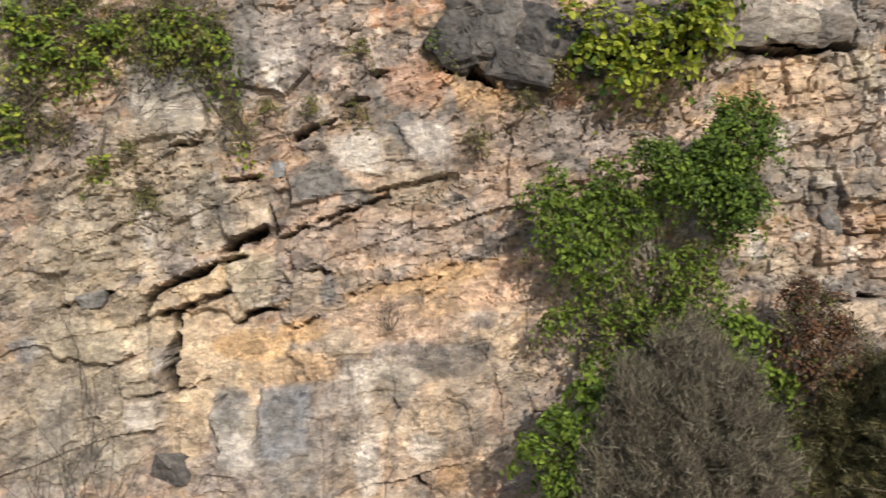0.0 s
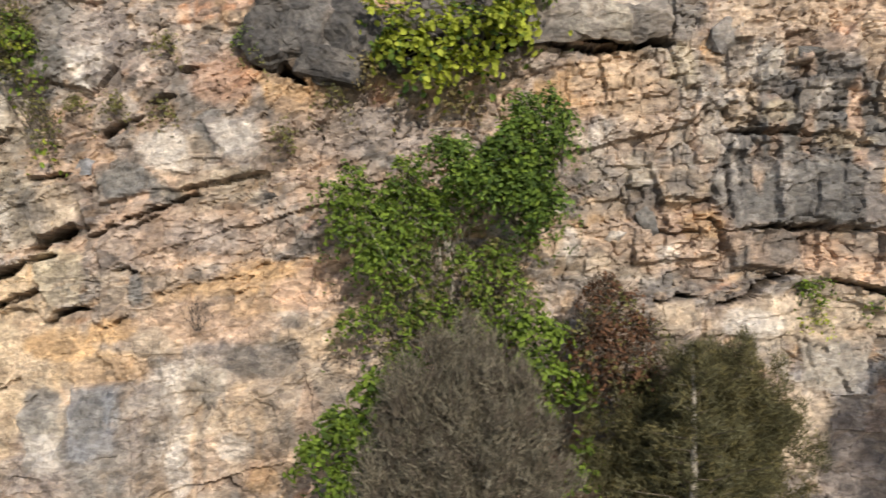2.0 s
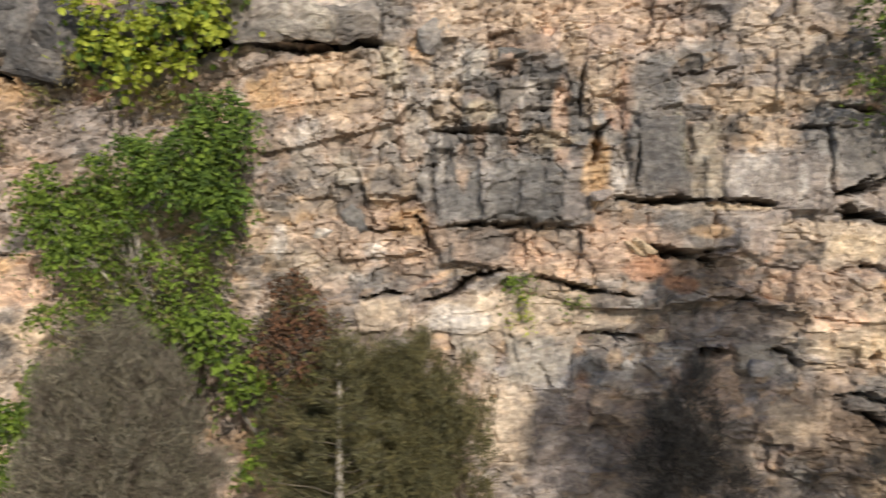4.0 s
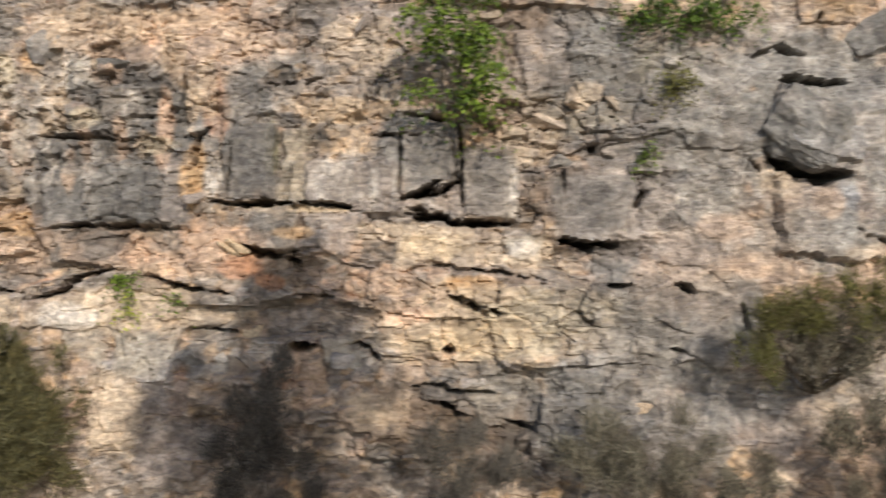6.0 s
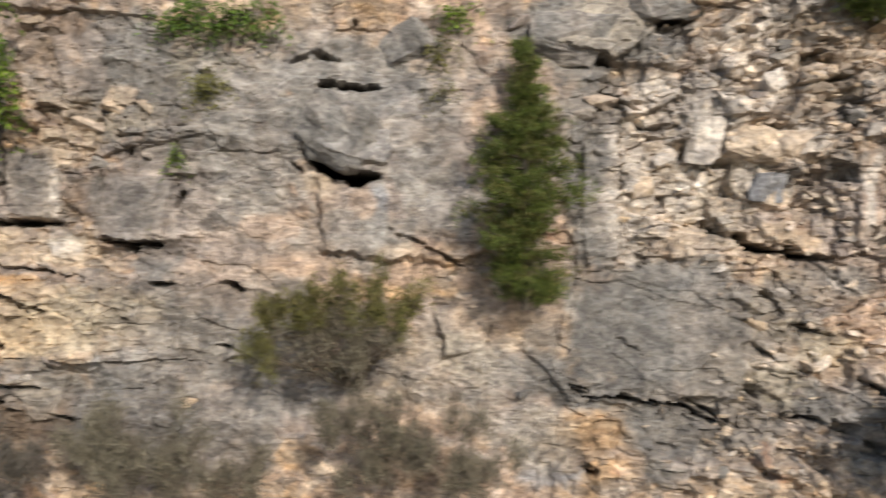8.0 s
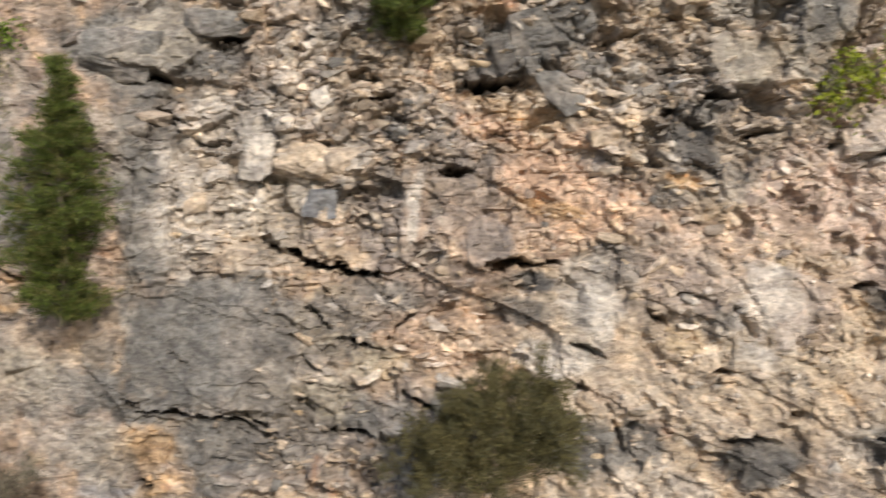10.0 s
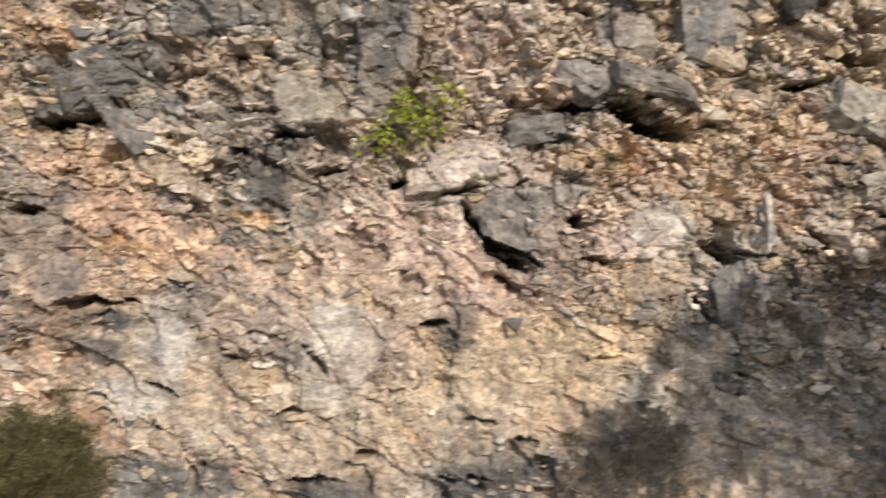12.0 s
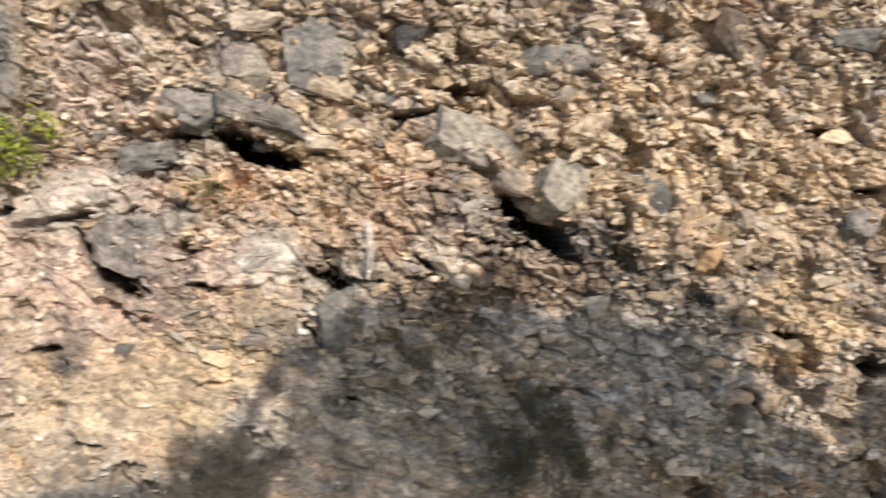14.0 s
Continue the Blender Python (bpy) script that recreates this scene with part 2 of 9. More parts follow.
# how broken the rock is: sound beds, smooth slabs, loose rubble
low_face = ease(8.6, 6.8, Z + 2.5 * fractal(X * 0.5, Z * 0.5, 18) + 0.45 * np.clip(X - 38.5, -4, 9))
rubble = np.clip(ease(24, 30, X + 4 * fractal(X * 0.4, Z * 0.4, 15)) * (0.85 - 0.6 * low_face) + 0.25 * ease(-1.5, 0.6, fractal(X * 0.35, Z * 0.6, 16) * 4 - 1), 0, 1)
slab = np.zeros(X.shape)

proud = 0.5 * fractal(X * 0.22, Z * 0.3, 21) + 0.5 * fractal(X * 0.7, Z * 0.9, 22)
bed = np.floor(V / 0.62 + 0.35 * fractal(X * 0.15, V * 0.9, 23))
step = (1 - 0.6 * rubble) * 0.16 * (chance(bed, np.floor(U / 3.5 + 3 * chance(bed, 0, 5)), 24) - 0.5)
coarse = 1 - 0.3 * ease(22, 32, X)
calm = 1 - 0.58 * low_face * ease(26, 31, X)
foot_face = ease(7.6, 6.7, Z + 1.2 * fractal(X * 0.5, Z * 0.5, 19)) * ease(8.5, 6.5, X)
calm = calm * (1 - 0.5 * foot_face)
# a smoother, massive buttress between the beds
massive = ease(15.6, 17.4, X + 1.5 * fractal(X * 0.5, Z * 0.5, 107)) * ease(24, 22.6, X + 1.2 * fractal(X * 0.5, Z * 0.5, 108))
calm = calm * (1 - 0.55 * massive)
proud += step * (1 - 0.8 * massive)
joint1, big, b2, b3, bx, bz = cells(U / 1.15, V / 0.62, 31)
rough = calm * (0.62 + 0.30 * ease(6, 12, X + 5 * fractal(X * 0.3, Z * 0.3, 17)))
proud += rough * (0.18 * (big - 0.5) + 0.20 * (b2 - 0.5) * bx + 0.26 * (b3 - 0.35) * bz)
# upright joints and columns over the long joint and low on the rising beds
upright = np.maximum(ease(3.6, 5.2, X + 3 * fractal(X * 0.4, Z * 0.4, 101)) * ease(17.2, 15.8, X) * ease(8.2, 8.7, Z + 0.6 * fractal(X * 0.7, Z * 0.7, 102)), 0.8 * foot_face)
proud -= rough * 0.7 * upright * (0.18 * (big - 0.5) + 0.20 * (b2 - 0.5) * bx + 0.26 * (b3 - 0.35) * bz)
jointc, c1, c2, c3, cx, cz = cells((X + 0.25 * fractal(X * 0.9, Z * 0.5, 103)) / 0.46, (Z + 0.5 * fractal(X * 0.8, Z * 0.8, 104)) / 0.92, 105)
proud += upright * (0.11 * (c1 - 0.5) + 0.14 * (c2 - 0.5) * cx + 0.10 * (c3 - 0.4) * cz - 0.02 * ease(0.06, 0.0, jointc) * (c2 > 0.5))
joint2, mid, m2, m3, mx, mz = cells(U / 0.42 + 3, V * coarse / 0.24, 41)
proud += rough * (1 - 0.45 * upright) * (0.085 * (mid - 0.5) + 0.14 * (m2 - 0.5) * mx + 0.16 * (m3 - 0.35) * mz)
joint3, small, s2, s3, sx, sz = cells(U / 0.17 + 7, V * coarse / 0.11, 51)
proud += calm * (0.03 + 0.025 * rubble) * (small - 0.5) + calm * (0.055 + 0.015 * rubble) * ((s2 - 0.5) * sx + (s3 - 0.35) * sz)
proud -= 0.06 * calm ** 2 * ease(0.05, 0.0, joint1) * (b2 > 0.55) + calm ** 2 * (0.05 + 0.14 * rubble) * ease(0.09, 0.0, joint2) * (m2 > 0.55 - 0.25 * rubble) + 0.07 * rubble * ease(0.16, 0.0, joint3)
# the loosest rubble, high on the far stretch
loosest = ease(33, 38, X + 2 * fractal(X * 0.5, Z * 0.5, 106)) * ease(8.8, 10.2, Z)
proud += loosest * (0.12 * (mid - 0.5) + 0.07 * (small - 0.5) - 0.11 * ease(0.12, 0.0, joint2))
# pockets where a piece has fallen out
proud -= (0.05 + 0.30 * ease(22, 29, X)) * ease(0.0, 0.12, joint2) * (m3 > 0.89) * calm + 0.09 * ease(22, 29, X) * ease(0.0, 0.2, joint3) * (small > 0.90)
proud += 0.06 * fractal(X * 5, Z * 7, 25)

# mineral colours: pink and tan beds, cream rubble farther on, grey weathered faces, vertical streaks
warm = ease(22, 30, X + 3 * fractal(X * 0.3, Z * 0.5, 60))[..., None]
COLOUR = MINERAL["pink"] * (1 - warm) + MINERAL["cream"] * warm
for kind, sx_, sz_, low, high, seed in (("tan", 0.5, 0.9, 0.0, 0.14, 61), ("ochre", 0.7, 1.6, 0.1, 0.22, 62), ("rust", 1.1, 2.2, 0.16, 0.28, 63)):
    w = ease(low, high, fractal(X * sx_, V * sz_, seed))[..., None] * 0.8
    COLOUR = COLOUR * (1 - w) + MINERAL[kind] * w
weather = ease(0.02, 0.20, fractal(X * 1.1, V * 1.3, 64) + 0.16 * (big - 0.55) + 0.10 * (mid - 0.5))[..., None] * 0.8 * ((calm * 1.3 - 0.3) * (1 - 0.35 * ease(25, 29, X)))[..., None]
COLOUR = COLOUR * (1 - weather) + MINERAL["grey"] * weather
# broad slanting bands in the dipping beds farther on
dipping = ease(23, 27, X)
band = fractal(0.32 * (0.77 * X - 0.64 * Z), 1.25 * (0.64 * X + 0.77 * Z), 67, 5)
for kind, low, high, sign, amount in (("cream", 0.04, 0.14, 1, 0.5), ("white", 0.08, 0.18, 1, 0.5), ("pink", 0.02, 0.10, -1, 0.4), ("mauve", 0.07, 0.18, -1, 0.4), ("grey", 0.13, 0.22, -1, 0.5)):
    w = (ease(low, high, sign * band) * amount * dipping)[..., None]
    COLOUR = COLOUR * (1 - w) + MINERAL[kind] * w
streak = fractal(X * 3.4, Z * 0.32, 65)
w = (ease(0.12, 0.24, streak) * (0.45 + 0.3 * foot_face))[..., None]
COLOUR = COLOUR * (1 - w) + MINERAL["mauve"] * w
w = (ease(0.13, 0.25, -streak) * (0.4 + 0.3 * foot_face))[..., None]
COLOUR = COLOUR * (1 - w) + MINERAL["white"] * w
for kind, which, low, amount in (("white", m2, 0.85, 0.3), ("grey", m3, 0.66, 0.6 - 0.3 * dipping), ("mauve", b2, 0.62, 0.45 - 0.2 * dipping), ("drab", s3, 0.66, 0.55 - 0.25 * dipping), ("ochre", s2, 0.84, 0.35), ("mauve", c1, 0.6, 0.5 * upright), ("slate", c3, 0.80, 0.5 * upright), ("white", small, 0.9, 0.3)):
    w = (ease(low, low + 0.08, which) * amount * np.sqrt(calm))[..., None]
    COLOUR = COLOUR * (1 - w) + MINERAL[kind] * w
MOTTLE = 0.76 + 0.05 * loosest + 0.36 * mid + 0.24 * (small - 0.5) + 0.44 * fractal(X * 4.5, Z * 3.0, 66, 3) + 0.30 * streak
COLOUR = COLOUR * MOTTLE[..., None]


def patch(x, z, reach):
    """The rows and columns of the face near a place."""
    i0, i1 = np.searchsorted(xs, (x - reach, x + reach))
    j0, j1 = np.searchsorted(zs, (z - reach, z + reach))
    return slice(j0, j1), slice(i0, i1)


def within(area, x, z, w, h, turn, ragged=0.5):
    c, s = math.cos(radians(turn)), math.sin(radians(turn))
    dx, dz = X[area] - x, Z[area] - z
    u, v = (dx * c + dz * s) / w, (dz * c - dx * s) / h
    return np.hypot(u, v) + ragged * (1.4 * fractal(X[area] * 1.6, Z[area] * 1.6, 71) + 1.2 * fractal(X[area] * 6, Z[area] * 6, 72)), u, v


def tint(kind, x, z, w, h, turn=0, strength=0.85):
    """A patch of one mineral colour with a ragged edge: a face, a stain or painted-in shade."""
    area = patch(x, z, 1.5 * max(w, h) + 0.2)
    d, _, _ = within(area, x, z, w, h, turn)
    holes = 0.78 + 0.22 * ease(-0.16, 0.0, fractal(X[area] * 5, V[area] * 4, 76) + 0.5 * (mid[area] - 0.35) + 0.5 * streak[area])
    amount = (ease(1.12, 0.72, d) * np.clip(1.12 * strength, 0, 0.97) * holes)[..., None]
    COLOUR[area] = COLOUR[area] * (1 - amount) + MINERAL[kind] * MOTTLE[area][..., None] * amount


def plate(x, z, w, h, turn=0, out=0.12, flat=0.8):
    """A sound slab: the broken relief is flattened over it, and it stands out."""
    area = patch(x, z, 1.4 * max(w, h) + 0.2)
    c, s = math.cos(radians(turn)), math.sin(radians(turn))
    dx, dz = X[area] - x, Z[area] - z
    u, v = (dx * c + dz * s) / w, (dz * c - dx * s) / h
    skew = 0.25 * (chance(int(x * 100), int(z * 100), 78) - 0.5)
    d = np.maximum(np.abs(u + skew * v), np.abs(v - skew * u)) + 0.55 * fractal(X[area] * 1.3, Z[area] * 1.3, 73) + 0.25 * fractal(X[area] * 5, Z[area] * 5, 74)
    amount = ease(1.06, 0.94, d)
    keep = 0.25 * fractal(X[area] * 0.8, Z[area] * 0.8, 75) + 0.05 * fractal(X[area] * 3.5, Z[area] * 5, 77)
    slab[area] = np.maximum(slab[area], amount)
    level = proud[area][amount > 0.5].mean() if (amount > 0.5).any() else 0
    proud[area] = proud[area] * (1 - flat * amount) + flat * amount * (level + keep + 0.35 * (proud[area] - level)) + 0.9 * out * amount


def broken(x, z, w, h, amount=1.0):
    """Rock split into many small blocks: the joints open and the pieces stand apart."""
    area = patch(x, z, 1.4 * max(w, h) + 0.2)
    d, _, _ = within(area, x, z, w, h, 0)
    by = amount * ease(1.1, 0.75, d)
    proud[area] += by * (0.16 * (mid[area] - 0.5) + 0.14 * (m2[area] - 0.5) * mx[area] + 0.05 * (small[area] - 0.5) - 0.06 * ease(0.10, 0.0, joint2[area]))


def crack(*points, width=0.05, depth=0.3):
    """A dark open joint along a line; it is widest in its middle."""
    pts = np.array(points, float)
    area = patch(pts[:, 0].mean(), pts[:, 1].mean(), np.ptp(pts, axis=0).max() / 2 + 0.5)
    x, z = X[area] + 0.10 * fractal(X[area] * 3, Z[area] * 3, 81), Z[area] + 0.16 * fractal(X[area] * 2.2, Z[area] * 2.2, 82) + 0.07 * fractal(X[area] * 8, Z[area] * 8, 85) + 0.05 * (small[area] - 0.5)
    best, along = np.full(x.shape, 9.0), np.zeros(x.shape)
    span = len(pts) - 1
    for k in range(span):
        (ax, az), (bx_, bz_) = pts[k], pts[k + 1]
        ll = (bx_ - ax) ** 2 + (bz_ - az) ** 2
        t = np.clip(((x - ax) * (bx_ - ax) + (z - az) * (bz_ - az)) / ll, 0, 1)
        d = np.hypot(x - ax - t * (bx_ - ax), z - az - t * (bz_ - az))
        along = np.where(d < best, (k + t) / span, along)
        best = np.minimum(best, d)
    wide = 0.62 * width * (0.25 + 1.1 * np.sin(np.pi * along) ** 0.6) * np.maximum(1 + min(1, 0.07 / width) * (1.8 * fractal(X[area] * 3.5, Z[area] * 3.5, 83) + 2.4 * fractal(X[area] * 9, Z[area] * 11, 84)), 0.05)
    cut = np.clip((wide - best) / 0.04 + 0.5, 0, 1) * ease(0.004, 0.012, wide)
    proud[area] -= min(1.5 * depth, 7 * width + 0.08) * cut
    if abs(pts[-1, 1] - pts[0, 1]) < 0.7 * abs(pts[-1, 0] - pts[0, 0]):
        over = np.where(z > np.interp(x, *(pts[np.argsort(pts[:, 0])].T)), 1.0, -0.8)
        proud[area] += min(0.07, 1.6 * width) * over * np.exp(-best / (0.10 + 2.5 * width)) * np.sin(np.pi * np.clip(along, 0.02, 0.98)) ** 0.5
    # dirt brown inside the joint, taken near black to paint in its shade
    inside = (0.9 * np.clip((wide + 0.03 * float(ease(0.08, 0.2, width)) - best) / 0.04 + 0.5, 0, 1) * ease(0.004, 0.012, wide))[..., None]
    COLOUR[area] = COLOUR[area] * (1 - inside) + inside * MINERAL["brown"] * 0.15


def facet(kind, *corners, out=0.06, yaw=0, pitch=0, strength=0.8, flat=0.85):
    """A flat broken side of a block with straight worn edges: it stands out, turned to the right and up by some degrees, in its own colour."""
    p = np.array(corners, float)
    cx_, cz_ = p.mean(axis=0)
    area = patch(cx_, cz_, np.ptp(p, axis=0).max() * 0.75 + 0.2)
    x, z = X[area], Z[area]
    wander = 0.26 * fractal(x * 1.7, z * 1.7, 111) + 0.12 * fractal(x * 6, z * 6, 112) + 0.05 * (mid[area] - 0.5)
    turn_ = np.sign(np.sum(p[:, 0] * np.roll(p[:, 1], -1) - np.roll(p[:, 0], -1) * p[:, 1]))
    d = np.full(x.shape, -9.0)
    for (ax, az), (bx_, bz_) in zip(p, np.roll(p, -1, axis=0)):
        ln = math.hypot(bx_ - ax, bz_ - az)
        d = np.maximum(d, turn_ * ((x - ax) * (bz_ - az) - (z - az) * (bx_ - ax)) / ln)
    d = d + wander
    amount = ease(0.03, -0.03, d)
    inside = amount > 0.5
    if not inside.any():
        return
    round_it = (d < 0.45) & ~inside
    level = 0.35 * proud[area][inside].mean() + 0.65 * proud[area][round_it].mean()
    plane = level + 0.75 * out - math.tan(radians(yaw)) * (x - cx_) - math.tan(radians(pitch)) * (z - cz_)
    plane = plane + 0.10 * fractal(x * 1.1, z * 1.1, 113) + 0.03 * fractal(x * 5, z * 5, 114) + 0.32 * (proud[area] - level)
    proud[area] = proud[area] * (1 - flat * amount) + flat * amount * plane
    slab[area] = np.maximum(slab[area], amount)
    holes = 0.72 + 0.28 * ease(-0.18, 0.02, fractal(x * 3.5, z * 2.5, 115) + 0.6 * streak[area])
    by = (ease(0.05, -0.05, d) * strength * holes)[..., None]
    COLOUR[area] = COLOUR[area] * (1 - by) + MINERAL[kind] * (0.35 + 0.65 * MOTTLE[area])[..., None] * by


def streaks(x, z, w, h, pale=0.6, dark=0.5):
    """Pale lime and dark water streaks that run down the face."""
    area = patch(x, z, 1.3 * max(w, h) + 0.2)
    u, v = (X[area] - x) / w, (Z[area] - z) / h
    reach = ease(1.15, 0.6, np.hypot(u, v) + 0.5 * fractal(X[area] * 1.5, Z[area] * 1.0, 121))
    reach = reach * ease(-0.16, 0.10, fractal(X[area] * 1.8, Z[area] * 1.4, 124))
    run = fractal((X[area] + 0.10 * fractal(X[area] * 2, Z[area] * 1.5, 122)) * 2.6, Z[area] * 0.6, 123, 4, 0.7)
    for kind, by in (("white", pale * ease(0.05, 0.17, run)), ("grey", dark * ease(0.06, 0.18, -run))):
        by = (by * reach)[..., None]
        COLOUR[area] = COLOUR[area] * (1 - by) + MINERAL[kind] * MOTTLE[area][..., None] * by


# faces, stains, sound slabs, open joints and some painted shade patches, along the walk
tint("grey", -4.32, 10.4, 0.73, 0.81, 0, 0.85)
tint("mauve", -5.42, 9.54, 0.68, 0.43, 0, 0.85)
tint("white", -4.02, 10.32, 0.10, 0.51, -5, 0.5)
tint("white", -2.66, 10.75, 0.13, 0.51, 20, 0.85)
tint("grey", -3.04, 11.26, 0.36, 0.81, 0, 0.85)
tint("mauve", -2.23, 11.09, 0.40, 0.72, 0, 0.85)
tint("ochre", 0.64, 10.37, 0.64, 0.43, -20, 0.85)
tint("rust", -0.48, 10.58, 0.60, 0.43, 0, 0.4)
tint("cream", -1.03, 9.42, 0.56, 0.39, 0, 0.6)
tint("white", -0.13, 9.55, 0.33, 0.41, 0, 0.5)
tint("grey", -0.6, 9.81, 0.25, 0.25, 0, 0.85)
tint("grey", -1.89, 9.02, 0.46, 0.29, 0, 0.85)
tint("grey", -1.29, 8.78, 0.29, 0.15, 0, 0.85)
tint("dark", -3.51, 8.56, 0.34, 0.46, 0, 0.7)
tint("cream", -3.0, 8.65, 0.36, 0.36, 0, 0.85)
tint("white", -4.53, 8.35, 0.09, 0.53, 0, 0.85)
tint("white", -3.7, 8.39, 0.08, 0.44, 0, 0.85)
tint("mauve", -4.83, 8.35, 0.67, 0.43, 0, 0.85)
tint("mauve", -4.11, 7.79, 0.43, 0.29, 0, 0.85)
tint("yellow", -3.47, 7.58, 1.11, 0.22, 24, 0.85)
tint("yellow", -3.38, 6.38, 1.15, 0.90, 0, 0.6)
tint("ochre", -3.0, 6.51, 0.60, 0.30, 10, 0.85)
tint("ochre", -2.27, 6.72, 0.51, 0.21, 10, 0.85)
tint("yellow", -4.02, 5.19, 0.38, 0.94, 0, 0.6)
tint("tan", -5.51, 6.47, 0.94, 0.77, 0, 0.85)
tint("blue", -4.36, 6.3, 0.27, 0.26, 0, 0.6)
tint("white", -4.62, 5.4, 0.27, 0.27, 0, 0.85)
tint("mauve", -5.26, 6.51, 0.40, 0.38, 0, 0.6)
tint("mauve", -5.34, 5.02, 0.67, 0.57, 0, 0.85)
tint("tan", -0.39, 5.09, 1.46, 0.77, 0, 0.5)
tint("tan", -4.91, 6.98, 1.03, 0.51, 0, 0.5)
tint("ochre", -2.36, 6.13, 0.77, 0.34, 0, 0.5)
tint("grey", -3.25, 5.48, 0.34, 0.43, 0, 0.8)
tint("white", -3.08, 4.83, 0.34, 0.27, 0, 0.85)
tint("grey", -2.4, 5.01, 0.56, 0.96, 0, 0.65)
tint("blue", -2.14, 5.57, 0.15, 0.39, 0, 0.85)
tint("white", -1.29, 5.87, 0.34, 0.43, 0, 0.4)
tint("white", -1.23, 4.92, 0.14, 0.77, 0, 0.5)
tint("mauve", -0.48, 6.29, 0.60, 0.40, 0, 0.85)
tint("dark", -0.05, 6.29, 0.40, 0.34, 0, 0.7)
tint("dark", 0.47, 6.45, 0.43, 0.13, 0, 0.6)
tint("ochre", 0.04, 7.52, 1.63, 0.21, 12, 0.75)
tint("pink", 1.41, 7.49, 0.77, 0.52, 0, 0.85)
tint("grey", -1.76, 7.39, 0.15, 0.25, 0, 0.85)
tint("rust", 0.08, 4.58, 0.19, 0.19, 0, 0.85)
tint("dark", -1.46, 5.1, 0.27, 0.15, 0, 0.6)
tint("white", -0.39, 4.92, 0.34, 0.51, 0, 0.35)
tint("mauve", 0.64, 5.61, 0.38, 0.48, 0, 0.5)
tint("tan", 0.9, 6.29, 0.69, 0.52, 0, 0.85)
tint("pink", -0.65, 6.89, 1.03, 0.39, 0, 0.85)
tint("pink", -1.16, 8.18, 1.46, 0.51, 0, 0.6)
tint("mauve", -1.84, 8.01, 0.58, 0.38, 0, 0.5)
tint("cream", -4.83, 9.2, 0.77, 0.30, 0, 0.6)
tint("mauve", 1.58, 9.81, 1.12, 0.52, 0, 0.6)
tint("pink", 1.33, 8.95, 0.86, 0.52, 0, 0.5)
tint("grey", 1.41, 11.27, 0.67, 0.67, 0, 0.85)
tint("ochre", 5.21, 10.38, 0.95, 0.43, 0, 0.9)
tint("white", 5.04, 11.59, 0.52, 0.24, 0, 0.85)
tint("grey", 6.27, 11.48, 0.58, 0.49, 0, 0.7)
tint("white", 5.39, 9.56, 0.39, 0.35, 0, 0.85)
tint("tan", 6.27, 10.18, 0.43, 0.52, 0, 0.85)
# two dark tints paint the shadowed hollow behind the ledge shrub
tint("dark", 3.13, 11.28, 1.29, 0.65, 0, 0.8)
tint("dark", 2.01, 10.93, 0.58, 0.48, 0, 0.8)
crack((2.1, 11.19), (2.62, 11.02), (3.13, 10.85), width=0.178, depth=0.5)
crack((3.31, 10.94), (4.17, 11.28), width=0.143, depth=0.5)
tint("white", 8.02, 10.82, 0.26, 0.26, 0, 0.85)
tint("slate", 9.1, 11.03, 0.35, 0.29, 0, 0.85)
tint("slate", 7.71, 10.06, 0.46, 0.24, 0, 0.85)
tint("slate", 7.28, 9.46, 0.31, 0.31, 0, 0.85)
tint("slate", 6.59, 9.09, 0.50, 0.43, 0, 0.85)
tint("grey", 8.9, 8.9, 0.63, 0.53, 0, 0.85)
tint("slate", 7.81, 8.75, 0.40, 0.46, 0, 0.85)
tint("slate", 8.07, 7.95, 0.63, 0.39, 0, 0.85)
tint("grey", 9.02, 10.41, 0.53, 0.63, 0, 0.85)
tint("grey", 9.58, 9.8, 0.34, 1.06, 0, 0.7)
tint("white", 5.51, 8.21, 0.17, 0.13, 10, 0.95)
tint("rust", 6.59, 8.55, 0.45, 0.26, 0, 0.7)
tint("white", 7.72, 9.2, 0.05, 0.07, 0, 0.9)
tint("white", 5.12, 9.7, 0.21, 0.34, 0, 0.7)
tint("tan", 5.64, 7.99, 0.68, 0.51, 0, 0.6)
tint("cream", 8.16, 6.88, 0.95, 0.34, 0, 0.85)
tint("white", 7.64, 6.79, 0.26, 0.12, 0, 0.85)
tint("white", 7.71, 10.92, 0.13, 0.34, 0, 0.6)
tint("slate", 8.76, 10.96, 0.31, 0.36, 0, 0.85)
tint("slate", 8.44, 10.42, 0.53, 0.41, 0, 0.8)
tint("grey", 7.5, 9.68, 0.56, 0.76, 0, 0.7)
tint("grey", 6.35, 9.11, 0.73, 0.43, 0, 0.8)
tint("grey", 8.66, 9.69, 1.10, 0.46, 0, 0.8)
tint("grey", 8.35, 8.83, 0.87, 0.53, 0, 0.8)
tint("rust", 6.74, 8.39, 0.54, 0.25, 0, 0.7)
tint("white", 7.68, 10.77, 0.27, 0.27, 0, 0.7)
tint("grey", 10.62, 10.12, 0.42, 1.06, 0, 0.8)
tint("slate", 10.53, 9.14, 0.42, 0.61, 0, 0.75)
tint("moss", 10.98, 9.54, 0.11, 0.58, 0, 0.7)
tint("ochre", 9.7, 8.96, 0.14, 0.56, -15, 0.85)
tint("tan", 8.76, 11.7, 1.37, 0.27, 0, 0.85)
tint("cream", 10.42, 11.39, 0.54, 0.36, 0, 0.5)
tint("rust", 10.05, 10.32, 0.27, 0.54, 0, 0.5)
tint("cream", 12.39, 11.33, 0.80, 0.44, 0, 0.6)
tint("tan", 12.22, 10.18, 0.98, 0.22, 0, 0.85)
